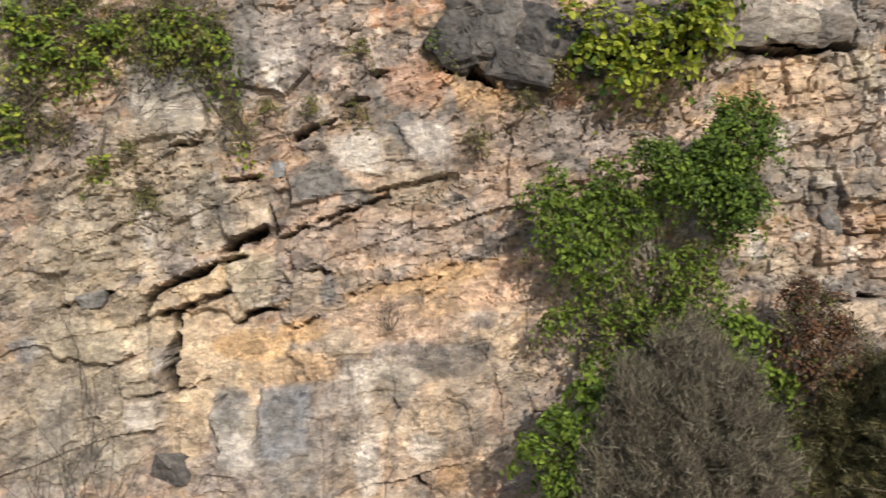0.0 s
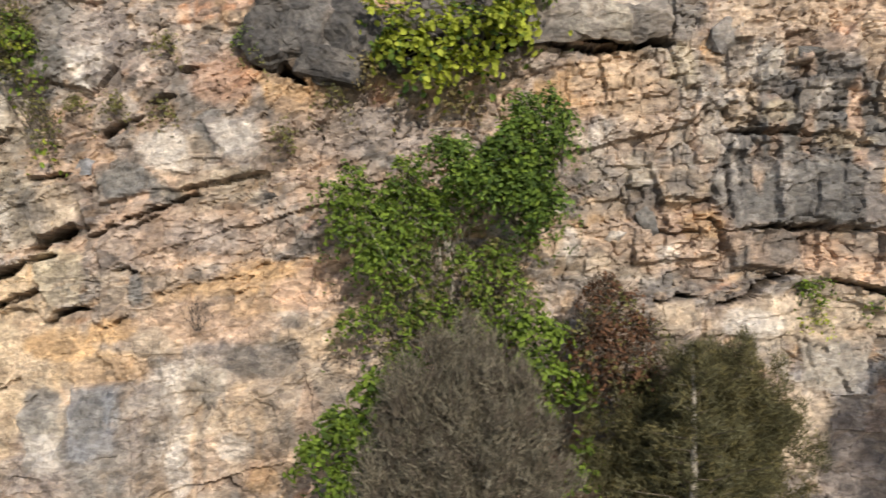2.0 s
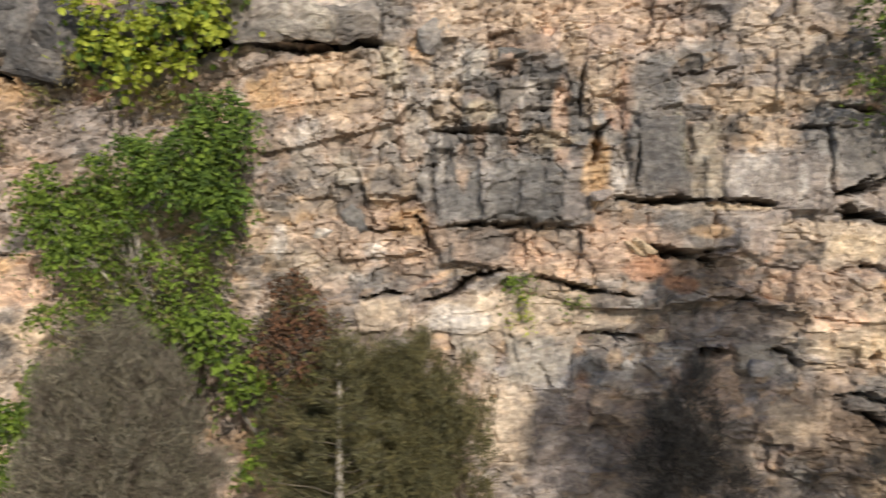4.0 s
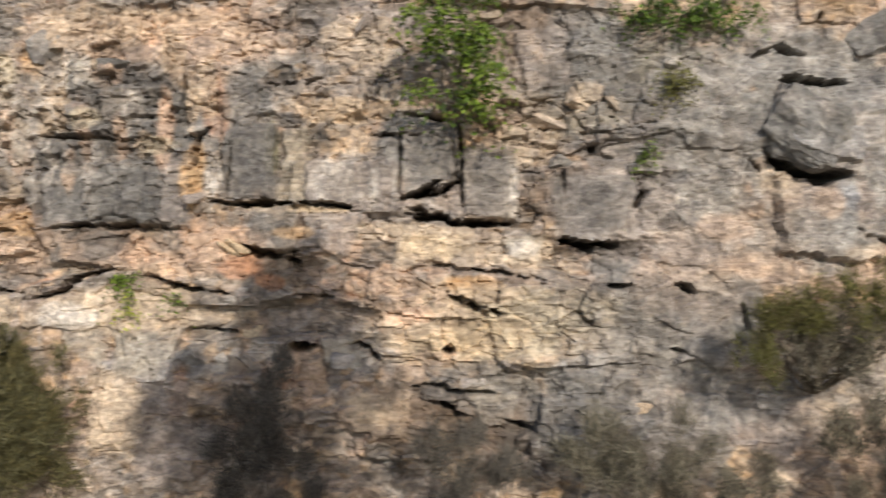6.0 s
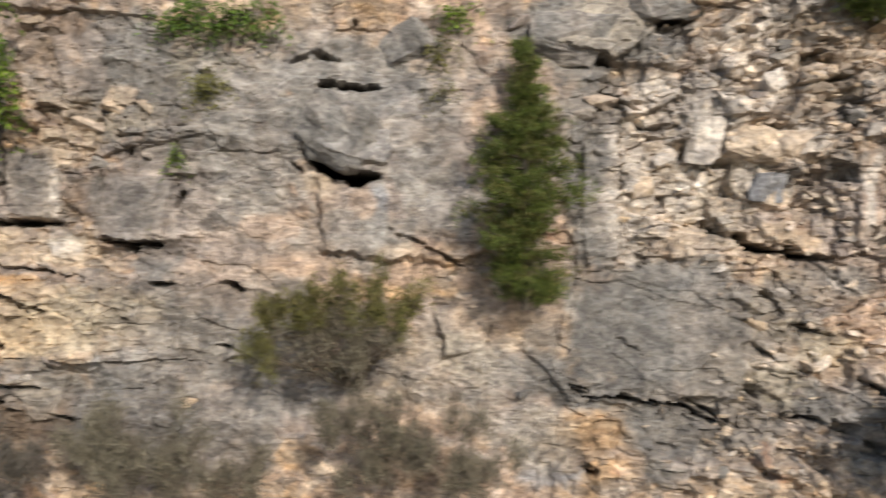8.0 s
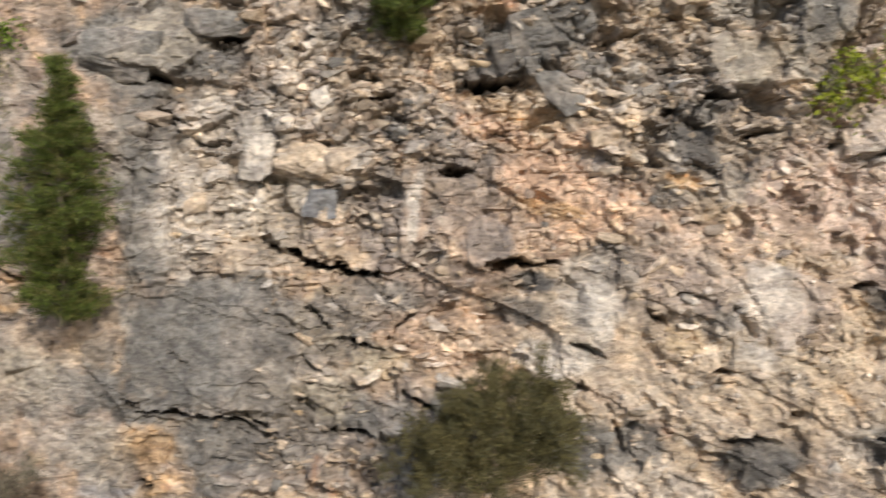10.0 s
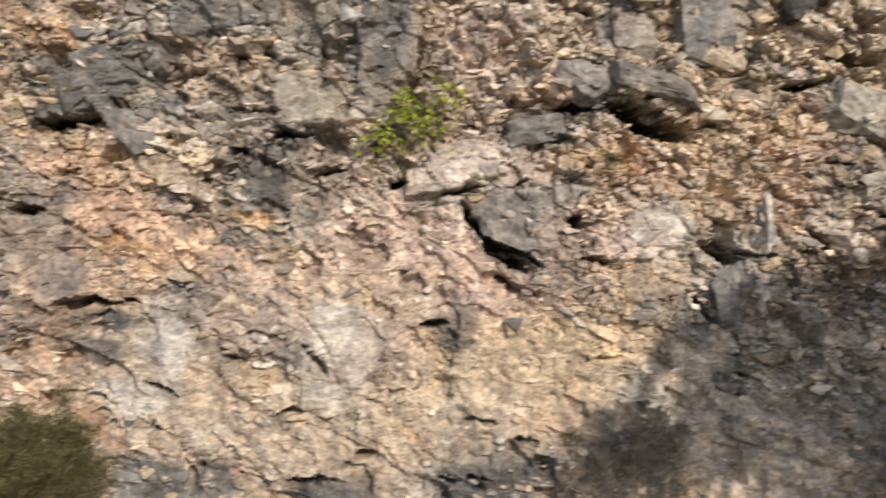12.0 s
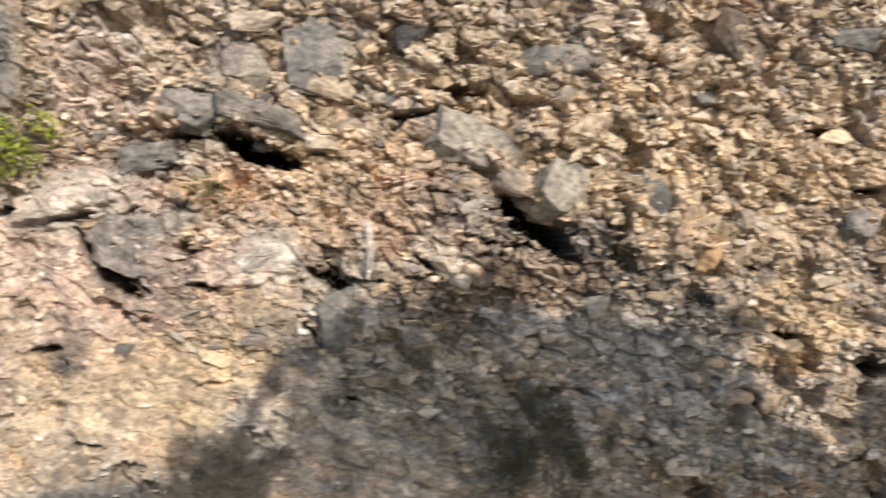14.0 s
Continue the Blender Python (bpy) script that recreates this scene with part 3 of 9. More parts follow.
tint("grey", 10.88, 8.22, 0.45, 0.42, 0, 0.85)
tint("mauve", 11.73, 8.39, 0.34, 0.42, 0, 0.85)
tint("mauve", 12.57, 8.94, 0.59, 0.50, 0, 0.85)
tint("grey", 13.27, 9.51, 0.75, 0.66, 0, 0.85)
tint("mauve", 14.36, 8.94, 0.57, 0.61, 0, 0.85)
tint("white", 14.78, 8.76, 0.08, 0.46, 0, 0.85)
tint("white", 12.66, 8.85, 0.12, 0.40, 0, 0.7)
tint("white", 10.01, 9.0, 0.09, 0.36, 0, 0.8)
tint("grey", 16.15, 8.72, 0.73, 0.64, 0, 0.85)
tint("brown", 15.36, 8.76, 0.37, 0.42, 0, 0.55)
tint("cream", 13.23, 8.22, 1.14, 0.19, 0, 0.85)
tint("yellow", 11.33, 8.59, 0.90, 0.08, 0, 0.85)
tint("cream", 14.76, 7.93, 0.79, 0.26, 0, 0.85)
tint("cream", 14.15, 6.78, 1.58, 0.70, 0, 0.7)
tint("yellow", 14.42, 6.57, 1.05, 0.44, 0, 0.6)
tint("peach", 13.54, 6.91, 0.88, 0.44, 0, 0.4)
tint("ochre", 14.24, 7.4, 0.48, 0.14, 0, 0.8)
tint("pink", 10.05, 8.1, 1.00, 0.27, 0, 0.85)
tint("rust", 10.6, 7.76, 0.29, 0.22, 0, 0.7)
tint("brown", 11.28, 7.65, 0.49, 0.36, 0, 0.7)
tint("rust", 10.97, 7.42, 0.27, 0.13, 0, 0.85)
tint("mauve", 11.6, 6.85, 0.89, 0.31, 0, 0.8)
tint("brown", 12.4, 7.08, 0.53, 0.27, 0, 0.4)
tint("cream", 8.39, 7.04, 1.28, 0.31, 5, 0.85)
tint("white", 7.67, 6.82, 0.29, 0.13, 0, 0.85)
tint("cream", 6.41, 6.94, 0.42, 0.27, 0, 0.85)
tint("blue", 8.84, 6.12, 0.66, 0.41, 0, 0.55)
tint("cream", 8.34, 5.16, 0.50, 0.78, 0, 0.85)
tint("mauve", 10.05, 4.68, 1.37, 1.00, 0, 0.5)
tint("rust", 9.49, 5.76, 0.13, 0.32, 0, 0.5)
tint("blue", 15.94, 5.96, 0.66, 0.37, 0, 0.85)
tint("blue", 12.18, 6.19, 0.28, 0.18, 0, 0.85)
tint("white", 10.79, 6.34, 0.27, 0.22, 0, 0.6)
tint("grey", 17.49, 9.65, 2.02, 1.85, 0, 0.95)
tint("grey", 17.5, 7.27, 1.67, 1.15, 0, 0.9)
tint("mauve", 16.61, 6.22, 0.70, 0.53, 0, 0.6)
tint("tan", 13.98, 4.8, 0.40, 0.70, 0, 0.9)
tint("brown", 13.11, 5.41, 1.06, 0.53, 0, 0.5)
tint("grey", 15.03, 5.34, 0.69, 0.69, 0, 0.7)
tint("dark", 15.38, 4.81, 0.49, 0.59, 0, 0.6)
tint("mauve", 15.7, 10.51, 0.79, 0.52, 0, 0.85)
tint("cream", 15.1, 9.64, 0.61, 0.35, 0, 0.7)
tint("mauve", 20.49, 9.17, 1.57, 1.57, 0, 0.85)
tint("grey", 19.47, 10.65, 1.39, 0.79, 0, 0.85)
tint("mauve", 15.94, 11.05, 0.82, 0.73, 0, 0.85)
tint("pink", 18.64, 8.34, 1.11, 0.65, 0, 0.55)
tint("blue", 20.08, 8.62, 0.24, 0.57, 0, 0.85)
tint("grey", 19.38, 9.87, 0.67, 0.57, 0, 0.6)
tint("mauve", 17.27, 7.6, 1.47, 0.64, 0, 0.7)
tint("cream", 19.1, 9.13, 0.39, 0.20, 0, 0.85)
tint("pink", 20.86, 7.88, 0.55, 0.37, 0, 0.6)
tint("white", 21.64, 6.87, 0.51, 0.41, 0, 0.7)
tint("pink", 21.59, 7.42, 0.37, 0.18, 0, 0.6)
tint("mauve", 21.41, 5.94, 1.01, 0.55, 0, 0.6)
tint("pink", 22.77, 6.88, 0.55, 0.32, 0, 0.5)
tint("white", 23.31, 7.02, 0.24, 0.27, -30, 0.85)
tint("white", 24.02, 8.34, 0.41, 0.77, 0, 0.6)
tint("white", 25.36, 9.77, 0.34, 0.36, 0, 0.9)
tint("white", 26.41, 10.56, 0.21, 0.27, 0, 0.9)
tint("grey", 23.66, 8.79, 0.33, 1.12, 0, 0.85)
tint("grey", 24.55, 6.62, 1.40, 1.04, 0, 0.95)
tint("grey", 23.02, 11.61, 1.00, 0.41, 0, 0.9)
tint("grey", 24.53, 11.4, 0.81, 0.54, 0, 0.7)
tint("ochre", 24.21, 4.97, 0.56, 0.29, 0, 0.85)
tint("cream", 23.85, 5.29, 0.82, 0.26, 0, 0.85)
tint("blue", 22.87, 4.49, 0.69, 0.55, 0, 0.7)
tint("grey", 24.78, 4.53, 0.56, 0.36, 0, 0.8)
tint("mauve", 25.43, 4.82, 0.90, 0.54, 0, 0.6)
tint("moss", 26.28, 5.66, 0.72, 0.54, 0, 0.5)
tint("blue", 16.33, 6.09, 0.50, 0.33, 0, 0.85)
tint("dark", 17.54, 6.97, 0.35, 0.25, 0, 0.6)
tint("brown", 14.55, 5.22, 1.10, 0.46, 0, 0.6)
tint("mauve", 18.64, 5.17, 1.21, 0.56, 0, 0.8)
tint("grey", 17.27, 4.74, 1.38, 0.65, 0, 0.7)
tint("brown", 20.96, 4.27, 1.11, 0.37, 0, 0.6)
tint("cream", 19.01, 4.37, 0.65, 0.11, -25, 0.9)
tint("cream", 26.25, 9.59, 0.58, 0.29, 0, 0.85)
tint("brown", 24.53, 10.68, 0.41, 0.36, 0, 0.6)
tint("cream", 26.18, 8.07, 1.16, 0.27, -12, 0.8)
tint("moss", 26.53, 6.91, 0.62, 0.45, 0, 0.6)
tint("grey", 29.43, 11.38, 0.64, 0.52, 0, 0.98)
tint("grey", 30.06, 11.77, 0.58, 0.46, 0, 0.98)
tint("grey", 32.17, 12.03, 0.40, 0.52, 0, 0.84)
tint("cream", 33.23, 11.18, 0.79, 0.40, 0, 0.85)
tint("dark", 27.56, 10.36, 0.26, 0.49, 0, 0.96)
tint("brown", 27.82, 9.2, 0.98, 0.54, 0, 0.45)
tint("peach", 31.47, 8.84, 1.77, 0.58, -25, 0.6)
tint("cream", 30.76, 6.44, 1.96, 0.53, 0, 0.5)
tint("tan", 34.46, 6.9, 1.06, 0.62, 0, 0.4)
tint("ochre", 30.14, 9.02, 0.80, 0.34, -30, 0.85)
tint("rust", 30.41, 8.76, 0.53, 0.18, -30, 0.6)
tint("dark", 32.35, 9.77, 0.41, 0.41, 0, 0.96)
tint("dark", 29.09, 8.4, 0.49, 0.37, 0, 0.96)
tint("dark", 28.98, 7.82, 0.64, 0.23, 0, 0.84)
tint("grey", 27.73, 7.37, 0.80, 0.38, 0, 0.85)
tint("dark", 29.8, 7.7, 0.30, 0.23, 0, 0.96)
tint("white", 30.63, 7.42, 0.37, 0.44, 0, 0.6)
tint("white", 30.85, 7.02, 0.28, 0.40, 0, 0.85)
tint("white", 33.23, 7.39, 0.58, 0.53, 0, 0.7)
tint("mauve", 32.26, 7.52, 0.69, 0.48, 0, 0.96)
tint("ochre", 32.31, 6.76, 0.41, 0.18, 0, 0.85)
tint("grey", 30.4, 5.15, 0.64, 0.44, 0, 0.84)
tint("white", 31.38, 5.82, 1.07, 0.44, 0, 0.4)
tint("white", 35.16, 5.14, 0.71, 0.35, 0, 0.5)
tint("white", 35.76, 10.21, 0.88, 0.46, 0, 0.6)
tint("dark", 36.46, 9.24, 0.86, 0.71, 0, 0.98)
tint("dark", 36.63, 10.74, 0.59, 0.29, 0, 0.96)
tint("ash", 34.32, 12.02, 0.53, 0.66, 0, 0.8)
tint("ash", 34.28, 11.14, 0.44, 0.53, 0, 0.7)
tint("yellow", 37.51, 7.44, 1.14, 0.37, 0, 0.9)
tint("yellow", 36.38, 6.82, 1.50, 0.53, 0, 0.7)
tint("ochre", 34.98, 7.39, 0.62, 0.35, 0, 0.7)
tint("pink", 34.46, 8.58, 1.06, 0.53, 0, 0.6)
tint("white", 39.34, 6.74, 1.23, 0.97, 0, 0.35)
tint("grey", 39.07, 7.8, 0.46, 0.46, 0, 0.6)
tint("pink", 30.49, 6.53, 1.78, 0.44, 0, 0.4)
tint("white", 34.1, 9.64, 0.53, 0.44, 0, 0.5)
tint("grey", 38.36, 11.48, 0.96, 0.44, 0, 0.7)
tint("ochre", 37.93, 10.25, 1.14, 0.35, 0, 0.8)
tint("white", 38.46, 9.11, 0.44, 0.53, 0, 0.7)
tint("peach", 39.84, 10.08, 1.34, 0.98, 0, 0.85)
tint("white", 38.6, 9.23, 0.49, 0.28, 0, 0.8)
tint("white", 40.09, 9.36, 0.13, 0.45, 0, 0.98)
tint("white", 40.09, 8.11, 0.12, 0.23, 0, 0.95)
tint("yellow", 45.51, 11.0, 3.09, 1.91, 0, 0.75)
tint("white", 44.6, 6.92, 1.91, 1.18, 0, 0.35)
tint("pink", 42.34, 8.19, 0.99, 0.50, 0, 0.6)
tint("rust", 42.16, 8.33, 0.54, 0.31, 0, 0.4)
tint("grey", 43.23, 12.34, 0.76, 0.45, 0, 0.84)
tint("grey", 37.55, 11.49, 0.58, 0.46, 0, 0.84)
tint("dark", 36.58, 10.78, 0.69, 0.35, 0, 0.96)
tint("white", 46.44, 5.99, 1.37, 0.64, 0, 0.3)
tint("yellow", 47.18, 8.18, 1.01, 0.82, 0, 0.9)
tint("ochre", 46.9, 7.45, 0.73, 0.27, -20, 0.7)
tint("white", 39.84, 6.59, 1.25, 0.80, 0, 0.35)
tint("mauve", 39.93, 8.2, 0.70, 0.46, 0, 0.6)
tint("brown", 40.73, 8.74, 0.63, 0.22, 0, 0.4)
tint("grey", 39.39, 12.39, 0.46, 0.70, 0, 0.96)
tint("brown", 46.34, 12.47, 0.46, 0.46, 0, 0.6)
tint("moss", 47.36, 12.11, 0.55, 0.46, 0, 0.5)
tint("dark", 45.34, 8.1, 0.47, 0.47, 0, 0.72)
tint("cream", 36.58, 7.41, 1.78, 0.80, 0, 0.6)
tint("white", 41.93, 7.3, 0.14, 0.09, 20, 0.9)
tint("ash", 34.08, 12.01, 0.62, 1.33, 0, 0.7)
tint("ash", 32.15, 12.27, 0.98, 0.80, 0, 0.6)
tint("mauve", 32.76, 10.77, 1.07, 0.53, 0, 0.6)
tint("grey", 32.49, 10.06, 0.69, 0.69, 0, 0.72)
tint("grey", 37.87, 12.54, 0.71, 0.53, 0, 0.6)
tint("grey", 23.57, 11.47, 1.09, 1.00, 0, 0.8)
tint("grey", 23.55, 9.38, 0.71, 2.02, 0, 0.96)
tint("mauve", 25.75, 6.65, 0.73, 0.64, 0, 0.7)
tint("grey", 29.36, 11.5, 0.80, 0.53, 0, 0.6)
tint("grey", 27.4, 11.61, 0.72, 0.54, 0, 0.5)
tint("mauve", 32.44, 11.39, 1.06, 0.62, 0, 0.6)
tint("mauve", 27.21, 8.92, 0.99, 0.63, 0, 0.5)
tint("grey", 33.05, 10.06, 0.80, 0.92, 0, 0.6)
tint("mauve", 31.14, 7.31, 0.80, 0.45, 0, 0.5)
tint("grey", 25.29, 5.46, 1.37, 0.55, 0, 0.5)
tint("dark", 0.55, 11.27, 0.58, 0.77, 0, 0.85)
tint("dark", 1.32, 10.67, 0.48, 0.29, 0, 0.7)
tint("ash", 34.25, 11.89, 0.37, 1.15, 0, 0.85)
tint("dark", 33.79, 12.16, 0.10, 1.03, 0, 0.6)
tint("cream", 33.1, 11.27, 0.53, 0.44, 0, 0.7)
tint("dark", 32.39, 9.86, 0.35, 0.40, 0, 0.84)
tint("grey", 30.2, 11.81, 0.69, 0.58, 0, 0.84)
tint("grey", 30.99, 12.6, 0.97, 0.35, 0, 0.6)
tint("white", 39.08, 8.0, 0.08, 0.25, 15, 0.9)
tint("white", 40.26, 8.14, 0.11, 0.34, 0, 0.8)
tint("white", 41.12, 7.78, 0.36, 0.22, 0, 0.7)
tint("white", 41.84, 7.38, 0.11, 0.08, 0, 0.9)
tint("cream", 39.62, 5.87, 0.53, 0.36, 0, 0.5)
tint("dark", 40.06, 6.76, 0.21, 0.16, 0, 0.96)
tint("ochre", 41.3, 7.91, 0.20, 0.44, 0, 0.5)
tint("dark", 38.46, 7.47, 0.29, 0.81, 0, 0.6)
tint("white", 40.59, 6.76, 0.53, 0.27, 0, 0.5)
tint("white", 39.35, 6.58, 0.53, 0.27, 0, 0.4)
broken(8.24, 9.46, 2.07, 2.15, 0.4)
broken(7.95, 9.87, 2.00, 1.37, 0.25)
broken(15.84, 9.78, 1.64, 0.64, 0.7)
broken(14.49, 10.07, 1.05, 0.61, 0.6)
broken(12.22, 10.27, 1.06, 0.53, 0.4)
broken(25.4, 10.13, 2.33, 2.15, 0.6)
broken(13.98, 7.09, 1.93, 0.62, 0.4)
broken(27.58, 10.08, 2.69, 2.25, 0.4)
broken(-5.08, 8.95, 1.28, 0.77, 0.4)
broken(33.38, 11.74, 2.22, 1.77, 0.45)
plate(-4.32, 10.36, 0.64, 0.68, 5, 0.1, 0.8)
plate(-3.0, 8.61, 0.47, 0.38, 10, 0.15, 0.8)
plate(-0.82, 9.42, 0.94, 0.43, 8, 0.08, 0.8)
plate(-1.89, 9.02, 0.43, 0.26, 12, 0.08, 0.8)
plate(-2.27, 5.01, 0.56, 0.81, 0, 0.1, 0.8)
plate(-3.38, 6.3, 1.03, 0.73, 8, -0.12, 0.8)
plate(-3.08, 4.83, 0.34, 0.26, 0, 0.1, 0.8)
plate(-4.66, 5.4, 0.26, 0.24, 0, 0.1, 0.8)
plate(-0.82, 6.98, 1.46, 0.30, 14, 0.02, 0.6)
plate(-0.48, 6.21, 0.86, 0.34, 5, 0.05, 0.6)
plate(13.45, 9.42, 0.66, 0.57, 2, 0.06, 0.8)
plate(14.36, 8.89, 0.48, 0.48, 0, 0.06, 0.8)
plate(16.15, 8.67, 0.66, 0.61, 0, 0.06, 0.8)
plate(10.83, 8.28, 0.41, 0.36, 0, 0.12, 0.8)
plate(10.6, 9.32, 0.38, 0.59, 0, 0.12, 0.8)
plate(8.57, 8.92, 0.78, 0.46, 0, 0.1, 0.8)
plate(11.86, 9.03, 0.53, 0.31, 0, 0.15, 0.8)
plate(8.39, 7.0, 1.19, 0.27, 5, 0.05, 0.8)
plate(13.98, 6.65, 1.41, 0.48, 0, 0.0, 0.4)
plate(20.49, 8.98, 1.38, 1.20, -8, 0.12, 0.8)
plate(19.47, 10.65, 1.20, 0.69, 10, 0.0, 0.7)
plate(24.55, 6.62, 1.27, 0.95, -8, 0.15, 0.75)
plate(18.27, 7.41, 0.93, 0.83, 0, 0, 0.6)
plate(23.66, 8.79, 0.27, 0.91, 0, 0.1, 0.8)
plate(33.23, 11.23, 0.75, 0.40, 0, 0.12, 0.8)
plate(35.76, 10.21, 0.84, 0.46, 10, 0.18, 0.8)
plate(38.46, 9.11, 0.39, 0.53, 0, 0.12, 0.8)
plate(30.76, 6.89, 0.89, 0.71, 0, 0, 0.6)
plate(33.23, 7.34, 0.62, 0.62, 0, 0.05, 0.6)
plate(36.64, 6.91, 1.14, 0.57, 0, 0.02, 0.5)
plate(28.36, 9.02, 0.67, 0.58, 0, 0.05, 0.6)
plate(38.6, 9.23, 0.49, 0.36, 0, 0.12, 0.8)
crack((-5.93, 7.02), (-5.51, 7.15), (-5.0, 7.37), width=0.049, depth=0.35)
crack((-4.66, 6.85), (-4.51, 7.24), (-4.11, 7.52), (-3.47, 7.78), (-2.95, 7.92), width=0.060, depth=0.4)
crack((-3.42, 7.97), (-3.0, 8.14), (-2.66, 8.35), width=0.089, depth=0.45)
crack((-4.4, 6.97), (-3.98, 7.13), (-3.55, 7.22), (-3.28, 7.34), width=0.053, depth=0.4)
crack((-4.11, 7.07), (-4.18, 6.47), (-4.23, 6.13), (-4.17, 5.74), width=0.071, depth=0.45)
crack((-3.17, 6.9), (-2.57, 7.11), width=0.050, depth=0.35)
crack((-2.4, 6.78), (-1.8, 6.98), width=0.018, depth=0.2)
crack((-2.57, 8.14), (-1.93, 8.42), (-1.33, 8.61), (-0.73, 8.8), width=0.025, depth=0.25)
crack((-2.02, 8.25), (-1.37, 8.48), width=0.018, depth=0.25)
crack((-1.16, 8.82), (-0.48, 9.02), (0.12, 9.11), width=0.014, depth=0.2)
crack((-1.63, 7.22), (-0.82, 7.45), (0.04, 7.69), (0.9, 7.91), width=0.014, depth=0.2)
crack((-0.39, 7.28), (0.08, 7.43), width=0.014, depth=0.2)
crack((-3.04, 9.51), (-2.53, 9.72), width=0.018, depth=0.2)
crack((-2.31, 9.72), (-1.67, 10.02), width=0.032, depth=0.3)
crack((-1.67, 10.17), (-1.12, 10.3), width=0.021, depth=0.2)
crack((-4.23, 9.56), (-3.64, 9.63), width=0.021, depth=0.2)
crack((-4.57, 9.12), (-3.64, 9.27), width=0.018, depth=0.2)
crack((-3.34, 9.05), (-2.74, 9.14), width=0.025, depth=0.25)
crack((-5.42, 8.45), (-5.0, 8.56), width=0.018, depth=0.2)
crack((0.04, 10.75), (0.47, 10.75), (0.81, 10.5), width=0.092, depth=0.4)
crack((-1.16, 10.71), (-0.82, 10.75), width=0.032, depth=0.25)
crack((4.56, 11.04), (5.39, 11.08), (6.18, 11.18), width=0.050, depth=0.5)
crack((-4.91, 5.87), (-4.49, 5.96), width=0.018, depth=0.2)
crack((-3.64, 5.96), (-4.23, 5.79), (-4.92, 5.66), width=0.018, depth=0.2)
crack((-5.17, 6.21), (-4.49, 6.47), width=0.018, depth=0.2)
crack((-2.19, 7.67), (-1.67, 7.6), width=0.028, depth=0.25)
crack((1.07, 7.15), (1.76, 7.28), width=0.011, depth=0.15)
crack((-0.86, 4.24), (-0.65, 4.45), (-0.39, 4.48), (-0.13, 4.23), width=0.021, depth=0.3)
crack((-3.81, 5.1), (-3.55, 5.61), (-3.13, 5.78), width=0.011, depth=0.15)
crack((-5.45, 5.37), (-5.31, 5.39), width=0.042, depth=0.3)
crack((-2.7, 8.78), (-2.53, 8.35), (-2.61, 8.18), width=0.018, depth=0.2)
crack((6.09, 8.31), (6.8, 8.18), width=0.022, depth=0.2)
crack((-0.1, 7.57), (0.0, 7.59), width=0.028, depth=0.3)
crack((6.16, 7.21), (6.5, 7.31), (6.94, 7.22), width=0.025, depth=0.25)
crack((8.57, 9.29), (8.5, 8.51), width=0.025, depth=0.25)
crack((9.53, 10.83), (9.5, 10.06), width=0.030, depth=0.25)
crack((7.18, 9.28), (7.25, 8.47), width=0.030, depth=0.25)
crack((7.46, 8.36), (9.51, 8.32), width=0.020, depth=0.2)
crack((7.37, 9.8), (8.85, 9.76), width=0.020, depth=0.2)
crack((7.81, 8.34), (7.72, 7.74), width=0.025, depth=0.25)
crack((7.37, 9.2), (7.46, 8.81), width=0.025, depth=0.25)
crack((6.16, 8.81), (6.94, 8.75), width=0.030, depth=0.25)
crack((8.33, 6.96), (8.6, 5.84), width=0.025, depth=0.2)
crack((8.15, 10.41), (8.24, 9.81), width=0.025, depth=0.2)
crack((8.64, 6.43), (8.73, 6.45), width=0.040, depth=0.3)
crack((8.6, 5.84), (8.86, 6.18), (9.03, 5.84), width=0.030, depth=0.3)
crack((7.14, 8.27), (7.94, 8.37), (9.31, 8.37), (9.82, 8.51), width=0.021, depth=0.25)
crack((7.01, 7.12), (7.72, 7.36), width=0.031, depth=0.3)
crack((5.99, 7.21), (6.65, 7.27), width=0.026, depth=0.25)
crack((11.33, 7.18), (12.13, 7.24), width=0.026, depth=0.25)
crack((13.23, 7.74), (14.06, 7.69), (14.85, 7.53), (15.5, 7.47), width=0.025, depth=0.25)
crack((13.76, 7.31), (14.06, 7.09), (14.81, 6.95), width=0.030, depth=0.25)
crack((16.33, 7.38), (16.83, 7.38), width=0.025, depth=0.25)
crack((17.46, 7.4), (17.87, 7.23), width=0.051, depth=0.3)
crack((13.05, 8.74), (13.67, 8.94), width=0.040, depth=0.3)
crack((16.04, 9.58), (16.16, 9.6), width=0.050, depth=0.3)
crack((11.24, 6.42), (11.73, 6.46), width=0.072, depth=0.4)
crack((13.28, 5.76), (14.51, 5.69), width=0.030, depth=0.25)
crack((10.87, 10.61), (11.37, 10.65), width=0.031, depth=0.25)
crack((9.67, 9.53), (9.79, 9.55), width=0.047, depth=0.3)
crack((11.5, 10.6), (11.86, 10.77), width=0.026, depth=0.2)
crack((6.88, 8.5), (7.05, 8.32), (7.14, 7.96), width=0.031, depth=0.3)
crack((9.31, 9.15), (9.77, 9.37), width=0.021, depth=0.2)
crack((7.68, 10.05), (9.03, 10.15), width=0.026, depth=0.2)
crack((7.15, 9.77), (7.95, 9.82), width=0.021, depth=0.2)
crack((9.4, 9.83), (9.87, 9.82), (10.05, 10.0), width=0.021, depth=0.2)
crack((13.88, 9.81), (13.97, 8.94), width=0.025, depth=0.25)
crack((15.62, 9.2), (15.67, 8.67), width=0.030, depth=0.25)
crack((12.14, 6.45), (12.58, 6.37), (12.75, 6.11), width=0.031, depth=0.3)
crack((9.87, 6.64), (10.42, 6.6), width=0.026, depth=0.25)
crack((11.24, 7.92), (11.87, 7.97), width=0.026, depth=0.25)
